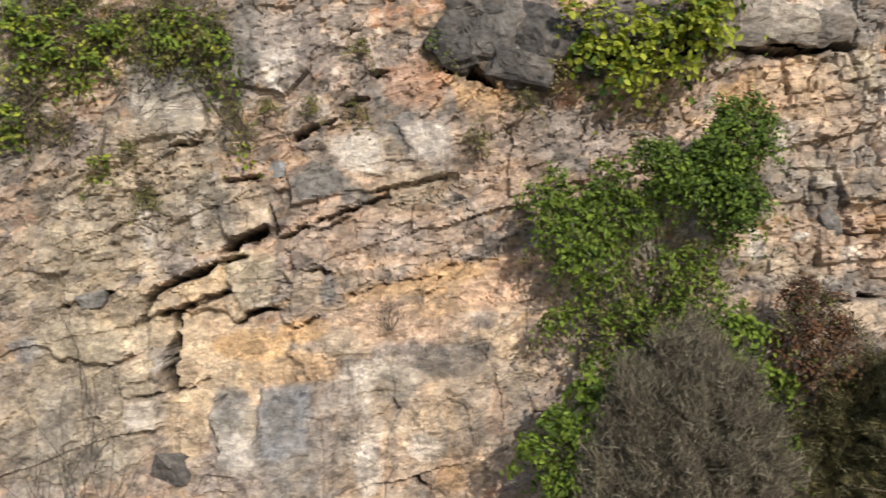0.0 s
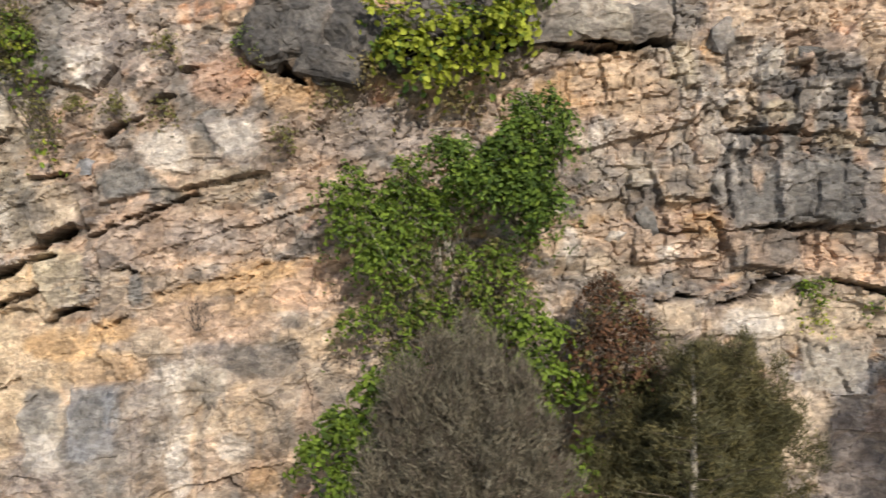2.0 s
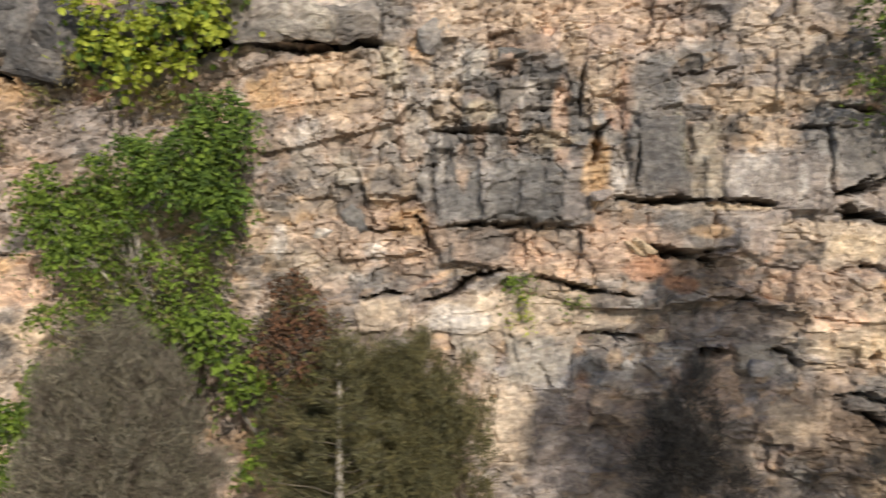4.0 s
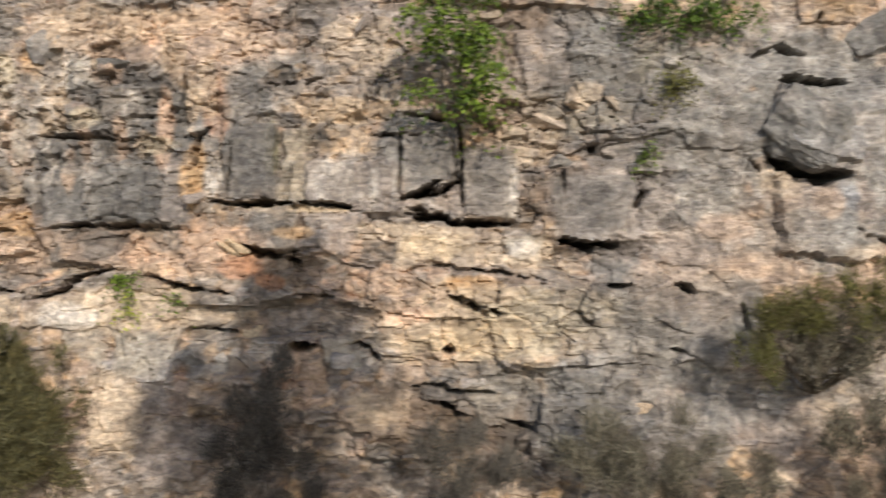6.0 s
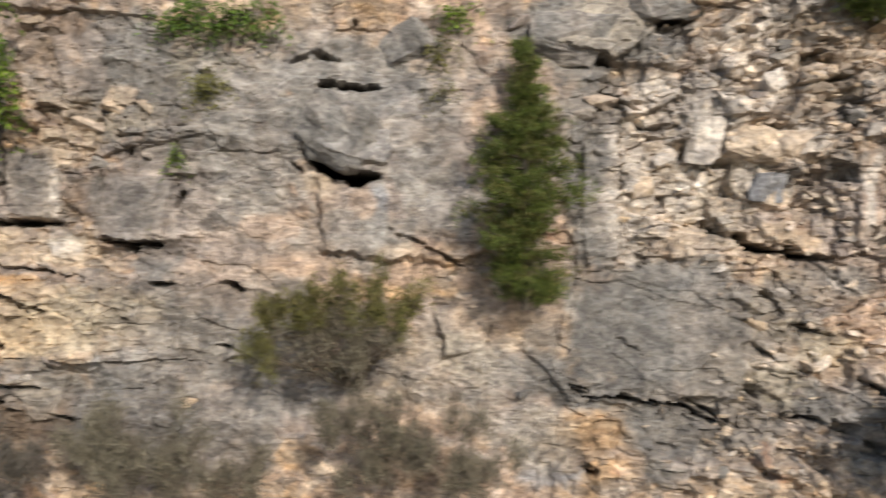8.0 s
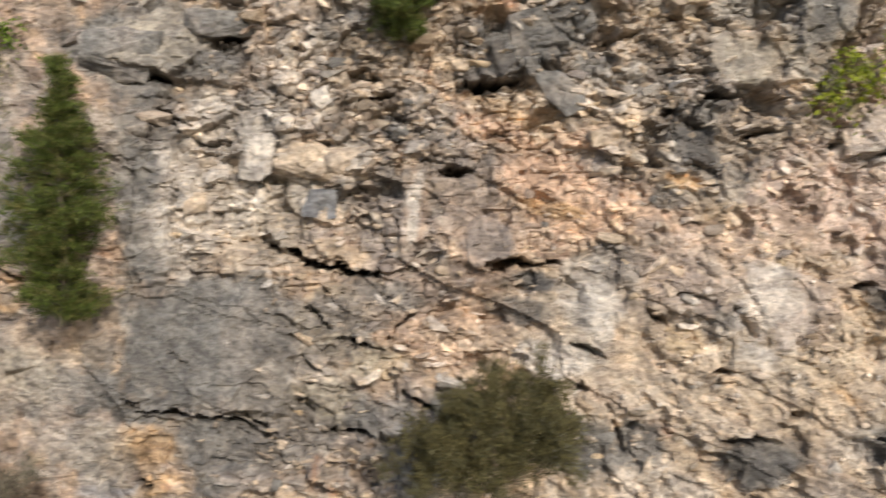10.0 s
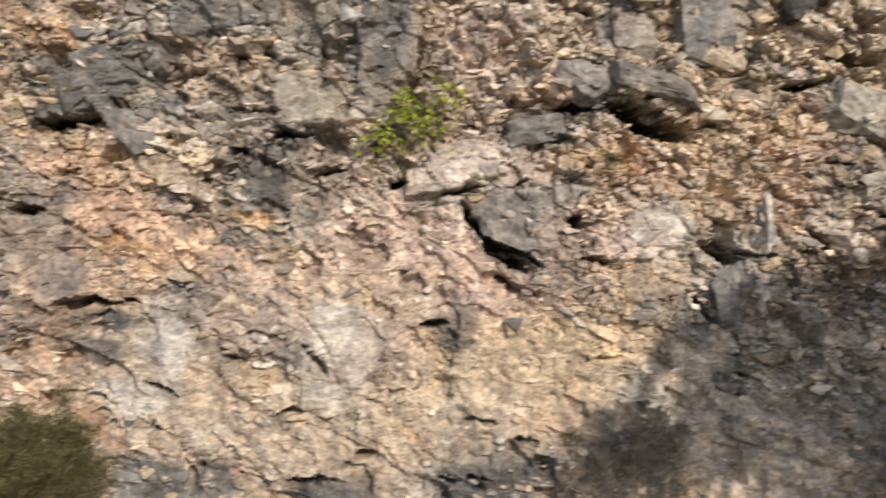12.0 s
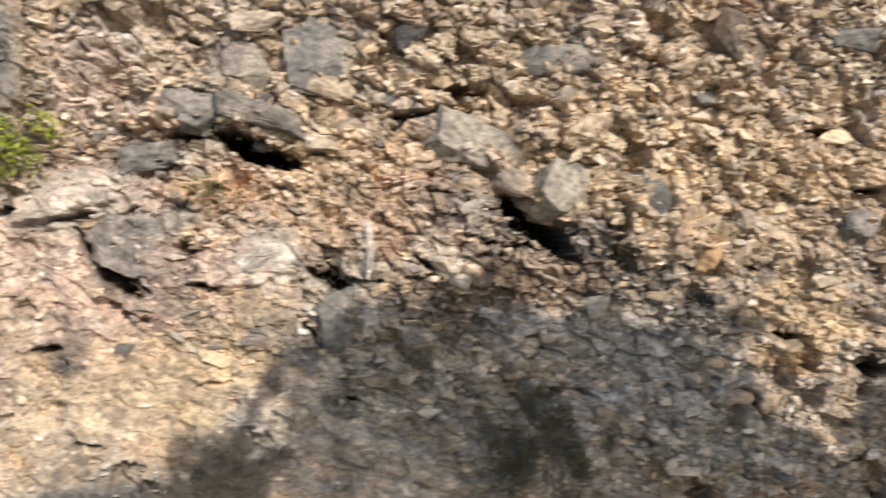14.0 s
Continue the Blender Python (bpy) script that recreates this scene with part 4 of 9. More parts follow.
crack((14.68, 5.29), (15.21, 5.08), width=0.035, depth=0.3)
crack((17.42, 6.39), (17.87, 6.21), width=0.030, depth=0.25)
crack((15.72, 7.1), (16.07, 6.79), width=0.025, depth=0.25)
crack((13.09, 10.08), (13.97, 9.95), width=0.020, depth=0.2)
crack((12.57, 9.78), (13.88, 9.74), width=0.020, depth=0.2)
crack((18.6, 7.09), (18.78, 6.56), width=0.031, depth=0.3)
crack((18.49, 9.48), (18.86, 9.22), width=0.02, depth=0.35)
crack((18.9, 9.52), (19.38, 9.17), (19.92, 9.04), width=0.144, depth=0.9)
crack((19.38, 10.63), (20.17, 10.6), width=0.032, depth=0.25)
crack((22.98, 11.14), (23.87, 10.99), width=0.058, depth=0.4)
crack((24.48, 11.69), (25.26, 11.65), width=0.052, depth=0.4)
crack((16.78, 8.62), (16.96, 8.88), width=0.037, depth=0.3)
crack((23.23, 5.6), (24.12, 5.61), (24.86, 5.38), width=0.026, depth=0.25)
crack((24.95, 5.56), (25.99, 5.06), width=0.031, depth=0.25)
crack((23.85, 6.59), (24.34, 6.23), width=0.026, depth=0.25)
crack((13.74, 8.83), (14.02, 9.24), (14.0, 10.01), width=0.04, depth=0.35)
crack((20.44, 11.1), (21.03, 11.26), width=0.064, depth=0.4)
crack((13.73, 6.33), (13.91, 6.35), width=0.074, depth=0.3)
crack((14.14, 5.68), (14.6, 5.68), width=0.042, depth=0.3)
crack((16.33, 7.37), (16.82, 7.37), width=0.037, depth=0.3)
crack((13.19, 8.55), (13.47, 8.55), width=0.031, depth=0.3)
crack((23.14, 5.78), (23.49, 5.69), width=0.032, depth=0.25)
crack((15.93, 8.05), (16.42, 8.01), width=0.026, depth=0.25)
crack((23.46, 4.31), (23.63, 4.33), width=0.074, depth=0.3)
crack((26.87, 6.77), (27.03, 6.79), width=0.072, depth=0.3)
crack((25.81, 11.55), (26.15, 11.45), width=0.036, depth=0.3)
crack((18.64, 11.02), (19.01, 11.21), (19.47, 11.07), width=0.027, depth=0.2)
crack((23.65, 10.52), (24.36, 10.19), width=0.026, depth=0.2)
crack((24.27, 10.01), (24.97, 9.91), width=0.031, depth=0.25)
crack((21.96, 6.69), (21.87, 6.32), width=0.026, depth=0.2)
crack((19.65, 11.65), (19.75, 11.67), width=0.042, depth=0.3)
crack((26.71, 5.26), (27.28, 5.19), width=0.031, depth=0.3)
crack((25.47, 8.26), (26.13, 8.01), (27.37, 7.78), width=0.031, depth=0.3)
crack((20.21, 8.35), (21.0, 7.93), (21.69, 7.54), width=0.02, depth=0.3)
crack((26.8, 11.05), (27.31, 10.99), width=0.046, depth=0.3)
crack((27.14, 10.69), (27.4, 10.68), width=0.031, depth=0.25)
crack((26.13, 7.29), (26.57, 6.94), width=0.036, depth=0.3)
crack((26.65, 6.76), (27.43, 6.59), width=0.031, depth=0.3)
crack((27.69, 5.88), (28.37, 5.62), width=0.061, depth=0.4)
crack((26.05, 6.48), (26.48, 6.22), width=0.031, depth=0.25)
crack((23.92, 10.29), (24.54, 10.37), width=0.026, depth=0.25)
crack((23.42, 4.41), (23.55, 4.43), width=0.053, depth=0.3)
crack((28.59, 10.73), (29.08, 10.89), (29.66, 10.99), width=0.056, depth=0.35)
crack((27.15, 10.7), (27.6, 10.69), width=0.036, depth=0.3)
crack((26.47, 8.1), (27.01, 7.9), (27.5, 7.8), width=0.026, depth=0.25)
crack((27.5, 7.8), (28.09, 7.95), width=0.026, depth=0.2)
crack((29.12, 7.88), (29.65, 8.06), width=0.056, depth=0.35)
crack((29.65, 7.95), (30.32, 8.04), width=0.026, depth=0.25)
crack((27.46, 6.77), (27.95, 7.22), width=0.031, depth=0.25)
crack((32.04, 7.51), (32.53, 7.45), width=0.036, depth=0.25)
crack((32.53, 6.2), (32.92, 6.26), width=0.041, depth=0.3)
crack((35.28, 9.77), (35.85, 9.74), width=0.030, depth=0.3)
crack((34.3, 9.84), (34.47, 9.86), width=0.071, depth=0.4)
crack((35.54, 10.84), (35.71, 10.86), width=0.071, depth=0.3)
crack((32.44, 10.67), (33.05, 10.68), width=0.051, depth=0.3)
crack((30.01, 10.55), (30.5, 10.44), (30.85, 10.33), width=0.046, depth=0.3)
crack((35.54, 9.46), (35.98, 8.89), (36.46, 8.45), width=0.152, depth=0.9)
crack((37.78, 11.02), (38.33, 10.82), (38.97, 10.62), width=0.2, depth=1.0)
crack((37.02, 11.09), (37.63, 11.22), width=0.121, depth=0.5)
crack((39.15, 8.98), (39.77, 8.72), width=0.061, depth=0.35)
crack((37.11, 9.28), (37.33, 9.3), width=0.091, depth=0.4)
crack((37.25, 7.11), (37.99, 7.13), width=0.020, depth=0.2)
crack((31.47, 11.68), (30.94, 11.59), width=0.031, depth=0.25)
crack((31.73, 11.94), (32.17, 11.89), width=0.031, depth=0.25)
crack((31.82, 11.1), (32.61, 11.05), width=0.031, depth=0.25)
crack((30.06, 11.24), (30.41, 10.8), width=0.026, depth=0.25)
crack((31.82, 10.35), (32.09, 10.39), width=0.031, depth=0.25)
crack((33.05, 9.99), (33.58, 10.04), width=0.030, depth=0.25)
crack((29.55, 9.48), (29.67, 9.49), width=0.051, depth=0.3)
crack((30.64, 9.39), (30.79, 9.4), width=0.061, depth=0.3)
crack((33.93, 5.48), (34.11, 5.66), width=0.036, depth=0.25)
crack((35.25, 5.23), (35.77, 5.1), width=0.046, depth=0.3)
crack((36.21, 5.14), (36.91, 4.97), width=0.030, depth=0.25)
crack((38.71, 11.87), (39.05, 12.0), width=0.030, depth=0.3)
crack((39.05, 12.0), (39.75, 11.91), width=0.025, depth=0.25)
crack((36.2, 8.23), (36.64, 8.06), width=0.030, depth=0.25)
crack((37.24, 8.67), (37.77, 8.63), width=0.040, depth=0.3)
crack((38.98, 8.15), (39.33, 7.8), (39.69, 7.62), width=0.050, depth=0.3)
crack((39.77, 6.82), (39.96, 6.84), width=0.081, depth=0.3)
crack((31.47, 5.56), (31.29, 5.29), width=0.031, depth=0.25)
crack((35.42, 6.16), (36.03, 6.13), width=0.030, depth=0.2)
crack((33.14, 5.3), (33.5, 5.21), width=0.041, depth=0.3)
crack((30.51, 5.99), (30.65, 6.01), width=0.061, depth=0.3)
crack((30.93, 5.82), (31.29, 4.93), width=0.031, depth=0.25)
crack((39.31, 9.14), (39.84, 8.76), (40.55, 8.72), width=0.036, depth=0.3)
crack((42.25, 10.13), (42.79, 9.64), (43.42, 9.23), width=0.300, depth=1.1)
crack((41.17, 11.86), (42.02, 11.84), width=0.072, depth=0.4)
crack((39.48, 11.57), (39.93, 11.7), width=0.041, depth=0.3)
crack((47.17, 11.22), (47.92, 11.13), width=0.063, depth=0.35)
crack((45.38, 10.96), (45.65, 10.69), width=0.057, depth=0.35)
crack((46.81, 7.86), (47.27, 7.63), width=0.095, depth=0.4)
crack((46.01, 8.18), (46.17, 8.19), width=0.063, depth=0.4)
crack((47.97, 7.45), (48.47, 7.3), width=0.179, depth=0.5)
crack((48.06, 6.98), (48.26, 6.99), width=0.084, depth=0.4)
crack((47.92, 10.24), (48.46, 10.26), width=0.047, depth=0.35)
crack((45.47, 10.09), (45.65, 10.1), width=0.073, depth=0.3)
crack((40.28, 11.37), (40.9, 11.38), width=0.051, depth=0.35)
crack((37.3, 12.55), (37.48, 12.57), width=0.071, depth=0.4)
crack((39.13, 11.93), (39.84, 11.88), width=0.031, depth=0.3)
crack((38.78, 11.99), (39.04, 12.08), width=0.036, depth=0.3)
crack((41.84, 9.14), (42.34, 9.1), width=0.047, depth=0.3)
crack((40.73, 8.78), (41.26, 8.87), width=0.031, depth=0.25)
crack((46.53, 10.37), (46.81, 10.1), width=0.042, depth=0.3)
crack((45.88, 12.92), (45.97, 12.19), width=0.042, depth=0.3)
crack((46.9, 10.19), (47.36, 9.92), width=0.042, depth=0.3)
crack((43.97, 6.2), (44.88, 6.01), width=0.036, depth=0.25)
crack((43.42, 7.02), (43.79, 6.92), width=0.031, depth=0.25)
crack((46.25, 8.91), (46.71, 9.0), width=0.031, depth=0.25)
crack((43.78, 9.82), (44.24, 9.28), width=0.031, depth=0.3)
crack((36.5, 9.89), (36.15, 9.8), (35.88, 9.76), width=0.031, depth=0.25)
crack((42.96, 11.62), (43.24, 11.31), width=0.036, depth=0.3)
crack((45.24, 11.09), (44.78, 10.82), width=0.037, depth=0.25)
crack((44.6, 12.18), (45.33, 12.27), width=0.031, depth=0.25)
crack((47.64, 11.84), (47.82, 11.29), width=0.037, depth=0.3)
crack((47.26, 12.57), (47.73, 12.39), width=0.037, depth=0.3)
crack((42.6, 12.79), (42.87, 12.61), width=0.041, depth=0.3)
tint("brown", 23.25, 4.8, 0.55, 0.46, 0, 0.7)
tint("grey", 26.02, 5.2, 0.59, 0.59, 0, 0.96)
tint("dark", 27.11, 5.44, 0.40, 0.35, 0, 0.96)
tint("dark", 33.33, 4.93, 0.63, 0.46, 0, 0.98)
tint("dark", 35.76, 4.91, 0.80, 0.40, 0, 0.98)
tint("grey", 36.35, 5.58, 0.70, 0.35, 0, 0.8)
tint("dark", 33.59, 5.55, 0.35, 0.23, 0, 0.84)
tint("grey", 30.7, 4.99, 0.58, 0.46, 0, 0.84)
tint("dark", 32.8, 7.23, 0.41, 0.21, -20, 0.98)
tint("dark", 29.01, 8.47, 0.52, 0.52, -20, 0.96)
crack((32.72, 5.23), (33.25, 5.19), width=0.066, depth=0.35)
crack((35.07, 5.3), (35.84, 5.22), width=0.056, depth=0.35)
crack((33.76, 5.55), (33.95, 5.57), width=0.081, depth=0.4)
crack((34.79, 7.64), (35.22, 7.68), width=0.056, depth=0.35)
crack((35.99, 8.39), (36.51, 8.13), width=0.045, depth=0.35)
crack((25.62, 8.24), (26.12, 8.12), width=0.047, depth=0.3)
crack((26.53, 7.94), (27.39, 7.82), width=0.062, depth=0.35)
crack((28.83, 10.84), (29.54, 10.97), width=0.051, depth=0.3)
crack((29.89, 11.32), (30.25, 10.61), width=0.051, depth=0.35)
crack((26.42, 5.24), (26.63, 5.26), width=0.083, depth=0.4)
crack((31.58, 7.32), (32.02, 6.96), width=0.046, depth=0.3)
crack((30.43, 6.69), (30.96, 6.51), width=0.046, depth=0.3)
crack((32.89, 7.32), (33.33, 6.88), width=0.041, depth=0.3)
crack((28.29, 9.5), (28.83, 9.44), width=0.062, depth=0.35)
crack((36.18, 5.84), (36.78, 5.76), width=0.051, depth=0.35)
tint("cream", 24.54, 8.97, 0.90, 0.99, 0, 0.55)
tint("white", 25.82, 10.3, 0.89, 0.71, 0, 0.4)
tint("cream", 22.32, 6.51, 0.73, 0.37, 0, 0.4)
tint("mauve", 22.32, 5.59, 0.92, 0.73, 0, 0.6)
tint("white", 21.23, 6.59, 0.55, 0.37, 0, 0.5)
tint("mauve", -5.09, 5.79, 0.77, 0.43, 0, 0.6)
tint("grey", -5.51, 4.76, 0.68, 0.43, 0, 0.7)
tint("mauve", -3.38, 4.5, 0.77, 0.34, 0, 0.6)
tint("white", -1.16, 5.61, 0.12, 0.69, 4, 0.35)
tint("white", -0.72, 5.78, 0.09, 0.43, -5, 0.35)
tint("white", 0.3, 5.26, 0.10, 0.60, 6, 0.35)
tint("mauve", -1.84, 5.18, 0.17, 0.77, -4, 0.4)
tint("grey", 0.3, 6.29, 0.48, 0.25, 20, 0.7)
tint("dark", 24.27, 6.64, 1.14, 0.96, 0, 0.5)
tint("grey", 23.53, 5.63, 0.71, 0.36, 0, 0.84)
tint("mauve", 30.69, 9.36, 0.69, 0.46, -30, 0.6)
tint("white", 33.67, 7.33, 0.44, 0.71, -30, 0.6)
tint("mauve", 27.75, 8.38, 0.70, 0.58, 0, 0.72)
tint("white", 27.93, 9.01, 0.11, 0.45, 0, 0.7)
tint("mauve", 27.3, 8.92, 0.35, 0.70, 0, 0.72)
tint("white", 24.19, 8.56, 0.22, 0.46, 0, 0.6)
tint("white", 30.25, 6.51, 0.45, 0.36, 0, 0.5)
tint("mauve", 31.66, 8.21, 0.81, 0.58, -35, 0.72)
tint("white", 25.67, 9.96, 0.36, 0.33, 0, 0.6)
tint("white", 24.88, 9.78, 1.35, 1.26, 0, 0.5)
tint("white", 26.07, 10.83, 0.98, 0.89, 0, 0.4)
tint("cream", 26.68, 8.96, 0.80, 0.62, 0, 0.5)
tint("mauve", 18.27, 8.98, 0.83, 0.74, 0, 0.5)
tint("white", 19.85, 6.48, 0.56, 0.56, 0, 0.3)
tint("ash", 34.29, 12.32, 0.42, 0.97, 0, 0.9)
tint("ash", 33.06, 12.58, 0.53, 0.71, 0, 0.8)
tint("white", 35.42, 10.2, 0.71, 0.44, 0, 0.6)
tint("cream", 35.51, 12.41, 0.53, 0.71, 0, 0.5)
plate(34.29, 12.32, 0.42, 0.89, 0, 0.08, 0.7)
plate(33.06, 12.58, 0.44, 0.58, 0, 0.06, 0.6)
broken(43.25, 7.06, 3.43, 1.71, 0.8)
tint("ash", 43.7, 7.6, 1.44, 0.63, 0, 0.7)
tint("ash", 45.53, 6.5, 1.18, 1.00, 0, 0.7)
tint("white", 44.15, 8.14, 0.54, 0.22, -10, 0.6)
tint("grey", 42.34, 8.14, 0.70, 0.47, 0, 0.84)
tint("brown", 41.08, 8.51, 0.81, 0.30, 0, 0.6)
tint("ash", 40.55, 6.89, 1.16, 0.81, 0, 0.6)
tint("dark", 39.65, 6.72, 0.30, 0.21, 0, 0.96)
tint("dark", 45.53, 8.14, 0.59, 0.47, 0, 0.72)
broken(34.28, 11.84, 1.41, 0.79, 0.2)
broken(30.73, 11.9, 1.42, 1.24, 0.3)
broken(44.6, 10.94, 2.26, 1.81, 0.6)
tint("ash", 33.37, 12.42, 1.41, 0.71, 0, 0.5)
tint("ash", 32.0, 11.32, 1.06, 0.62, 0, 0.4)
# brownish rock, darkened by tint to stand in for the overhang's shadow
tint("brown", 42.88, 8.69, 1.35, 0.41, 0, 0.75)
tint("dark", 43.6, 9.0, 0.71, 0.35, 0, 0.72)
tint("ash", 43.24, 6.2, 1.81, 0.72, 0, 0.5)
tint("ash", 25.73, 6.18, 1.36, 1.00, 0, 0.6)
tint("grey", 25.37, 7.08, 0.82, 0.72, 0, 0.7)
tint("mauve", 26.2, 8.89, 1.26, 0.99, 0, 0.5)
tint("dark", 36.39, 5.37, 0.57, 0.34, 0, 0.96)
tint("grey", 38.03, 6.26, 0.70, 0.88, 0, 0.7)
tint("grey", 28.45, 5.48, 0.70, 0.47, 0, 0.84)
tint("cream", 35.47, 12.07, 0.97, 0.97, 0, 0.55)
tint("ash", 30.17, 6.75, 0.89, 1.07, 0, 0.5)
tint("grey", 31.42, 8.0, 0.69, 0.58, 0, 0.6)
crack((44.05, 10.27), (44.24, 9.64), (44.05, 9.28), width=0.073, depth=0.4)
crack((41.98, 9.36), (42.88, 9.28), (43.6, 9.0), width=0.062, depth=0.4)
crack((40.9, 9.1), (41.44, 8.83), width=0.052, depth=0.35)
tint("khaki", -4.66, 8.52, 1.62, 0.94, 0, 0.5)
tint("khaki", -5.17, 6.64, 1.20, 0.85, 0, 0.55)
tint("khaki", -4.32, 9.72, 1.03, 0.51, 0, 0.4)
tint("mauve", -5.43, 5.62, 0.57, 0.38, 0, 0.5)
tint("khaki", -0.48, 8.95, 0.77, 0.34, 10, 0.4)
tint("khaki", 6.09, 10.26, 0.95, 1.04, 0, 0.5)
tint("mauve", -0.48, 8.18, 1.03, 0.26, 10, 0.4)
tint("khaki", 15.55, 6.92, 1.75, 0.53, 0, 0.4)
tint("ash", 16.19, 6.32, 1.83, 0.82, 0, 0.4)
tint("ash", 22.76, 9.71, 0.55, 0.91, 0, 0.5)
tint("ash", 19.57, 8.15, 1.48, 0.56, 0, 0.35)
tint("khaki", 15.94, 10.33, 1.09, 0.55, 0, 0.4)
tint("ash", 17.03, 10.78, 1.23, 0.88, 0, 0.4)
tint("khaki", 26.69, 7.27, 0.71, 0.53, 0, 0.5)
tint("mauve", 17.07, 5.16, 1.32, 0.70, 0, 0.6)
tint("grey", 28.03, 4.99, 0.89, 0.80, 0, 0.8)
tint("grey", 5.55, 5.24, 0.61, 0.61, 0, 0.6)
tint("grey", 16.2, 10.88, 1.03, 0.86, 0, 0.7)
tint("grey", 15.97, 5.22, 1.29, 0.77, 0, 0.6)
tint("grey", 16.66, 7.89, 0.69, 0.77, 0, 0.6)
tint("grey", 15.94, 11.05, 0.91, 0.82, 0, 0.6)
tint("brown", 14.76, 11.42, 0.73, 0.55, 0, 0.55)
tint("brown", 14.09, 5.03, 1.37, 0.64, 0, 0.55)
tint("grey", 14.28, 5.77, 0.82, 0.46, 0, 0.6)
tint("dark", 24.28, 6.73, 1.28, 0.96, 0, 0.55)
tint("grey", 24.82, 5.09, 1.46, 0.50, 0, 0.7)
tint("grey", 35.93, 5.22, 1.06, 0.53, 0, 0.6)
# dark and brown tints put the shade under the angular block into the colour
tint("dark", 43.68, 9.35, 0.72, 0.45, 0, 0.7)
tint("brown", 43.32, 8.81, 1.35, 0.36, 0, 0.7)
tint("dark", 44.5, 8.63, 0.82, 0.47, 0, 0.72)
tint("cream", 36.46, 12.1, 0.98, 1.06, 0, 0.6)
tint("tan", 36.0, 11.36, 0.53, 0.53, 0, 0.5)
tint("peach", 36.63, 11.48, 0.89, 0.71, 0, 0.45)
tint("white", 36.81, 12.54, 0.71, 0.53, 0, 0.4)
tint("white", 23.93, 8.97, 0.54, 1.00, 0, 0.5)
tint("ash", 18.27, 6.48, 1.11, 0.46, 0, 0.4)
tint("grey", 17.52, 5.33, 1.24, 0.79, 0, 0.6)
tint("peach", 36.15, 7.85, 1.24, 0.80, 0, 0.4)
tint("cream", 40.55, 12.67, 1.07, 0.54, 0, 0.4)
tint("ash", 41.44, 6.04, 1.35, 0.63, 0, 0.5)
# broken faces with flat sides, streaks and joints, along the walk
tint("mauve", 6.3, 10.24, 0.52, 1.03, 0, 0.5)
tint("ash", 5.52, 9.55, 0.77, 0.52, 0, 0.5)
tint("drab", 6.65, 8.17, 0.60, 0.95, 0, 0.5)
tint("ash", 5.43, 7.74, 0.86, 0.43, 0, 0.4)
tint("pink", 0.79, 9.71, 0.77, 0.60, 0, 0.5)
tint("mauve", 1.74, 9.71, 0.94, 0.34, 0, 0.6)
facet("white", (-1.8, 9.64), (-1.01, 9.81), (-0.77, 9.19), (-1.52, 9.09), out=0.05, yaw=-4, pitch=4, strength=0.45, flat=0.85)
facet("mauve", (-0.75, 9.92), (0.12, 10.03), (0.19, 9.52), (-0.41, 9.26), out=0.06, yaw=8, pitch=0, strength=0.6, flat=0.85)
facet("grey", (-2.29, 9.22), (-1.52, 9.22), (-1.58, 8.81), (-2.25, 8.75), out=0.07, yaw=-6, pitch=2, strength=0.6, flat=0.85)
facet("khaki", (-3.4, 7.8), (-2.6, 7.91), (-2.57, 7.08), (-3.14, 7.0), out=0.14, yaw=6, pitch=-8, strength=0.7, flat=0.85)
facet("cream", (-1.91, 6.71), (-1.31, 6.77), (-1.28, 6.41), (-1.85, 6.36), out=0.06, yaw=4, pitch=5, strength=0.5, flat=0.85)
facet("blue", (-2.83, 5.83), (-2.02, 5.91), (-2.07, 4.88), (-2.77, 4.8), out=0.1, yaw=-8, pitch=0, strength=0.8, flat=0.85)
facet("ash", (-3.59, 5.57), (-2.9, 5.64), (-2.85, 4.99), (-3.42, 4.62), out=0.08, yaw=10, pitch=0, strength=0.7, flat=0.85)
facet("tan", (-2.4, 7.65), (-1.85, 7.73), (-1.91, 6.96), (-2.38, 6.88), out=0.07, yaw=6, pitch=-4, strength=0.4, flat=0.85)
facet("mauve", (-0.54, 6.41), (0.19, 6.52), (0.96, 6.19), (0.28, 5.93), (-0.45, 6.06), out=0.05, yaw=-6, pitch=0, strength=0.5, flat=0.85)
tint("tan", -0.07, 5.42, 1.46, 1.03, 0, 0.45)
tint("drab", 0.96, 5.59, 0.52, 0.60, 0, 0.5)
tint("pink", -0.24, 4.64, 1.29, 0.52, 0, 0.4)
streaks(-0.92, 5.42, 1.46, 1.29, pale=0.5, dark=0.5)
streaks(0.28, 5.42, 1.03, 1.29, pale=0.4, dark=0.5)
tint("drab", -1.61, 5.25, 0.52, 0.77, 0, 0.4)
streaks(-2.72, 10.65, 0.77, 0.94, pale=0.4, dark=0.6)
streaks(-1.09, 10.48, 1.03, 0.69, pale=0.4, dark=0.4)
tint("ochre", 0.28, 7.22, 1.03, 0.21, 12, 0.5)
tint("peach", 0.96, 7.48, 0.77, 0.34, 10, 0.45)
tint("ochre", 5.6, 10.49, 0.64, 0.56, 0, 0.7)
facet("slate", (6.05, 9.27), (6.95, 9.38), (6.98, 8.78), (6.23, 8.72), out=0.12, yaw=6, pitch=6, strength=0.85, flat=0.85)
facet("grey", (5.69, 8.64), (6.06, 8.77), (6.06, 8.08), (5.75, 8.14), out=0.1, yaw=-8, pitch=0, strength=0.7, flat=0.85)
facet("ash", (7.6, 11.01), (8.17, 11.1), (8.22, 10.55), (7.66, 10.51), out=0.08, yaw=12, pitch=6, strength=0.8, flat=0.85)
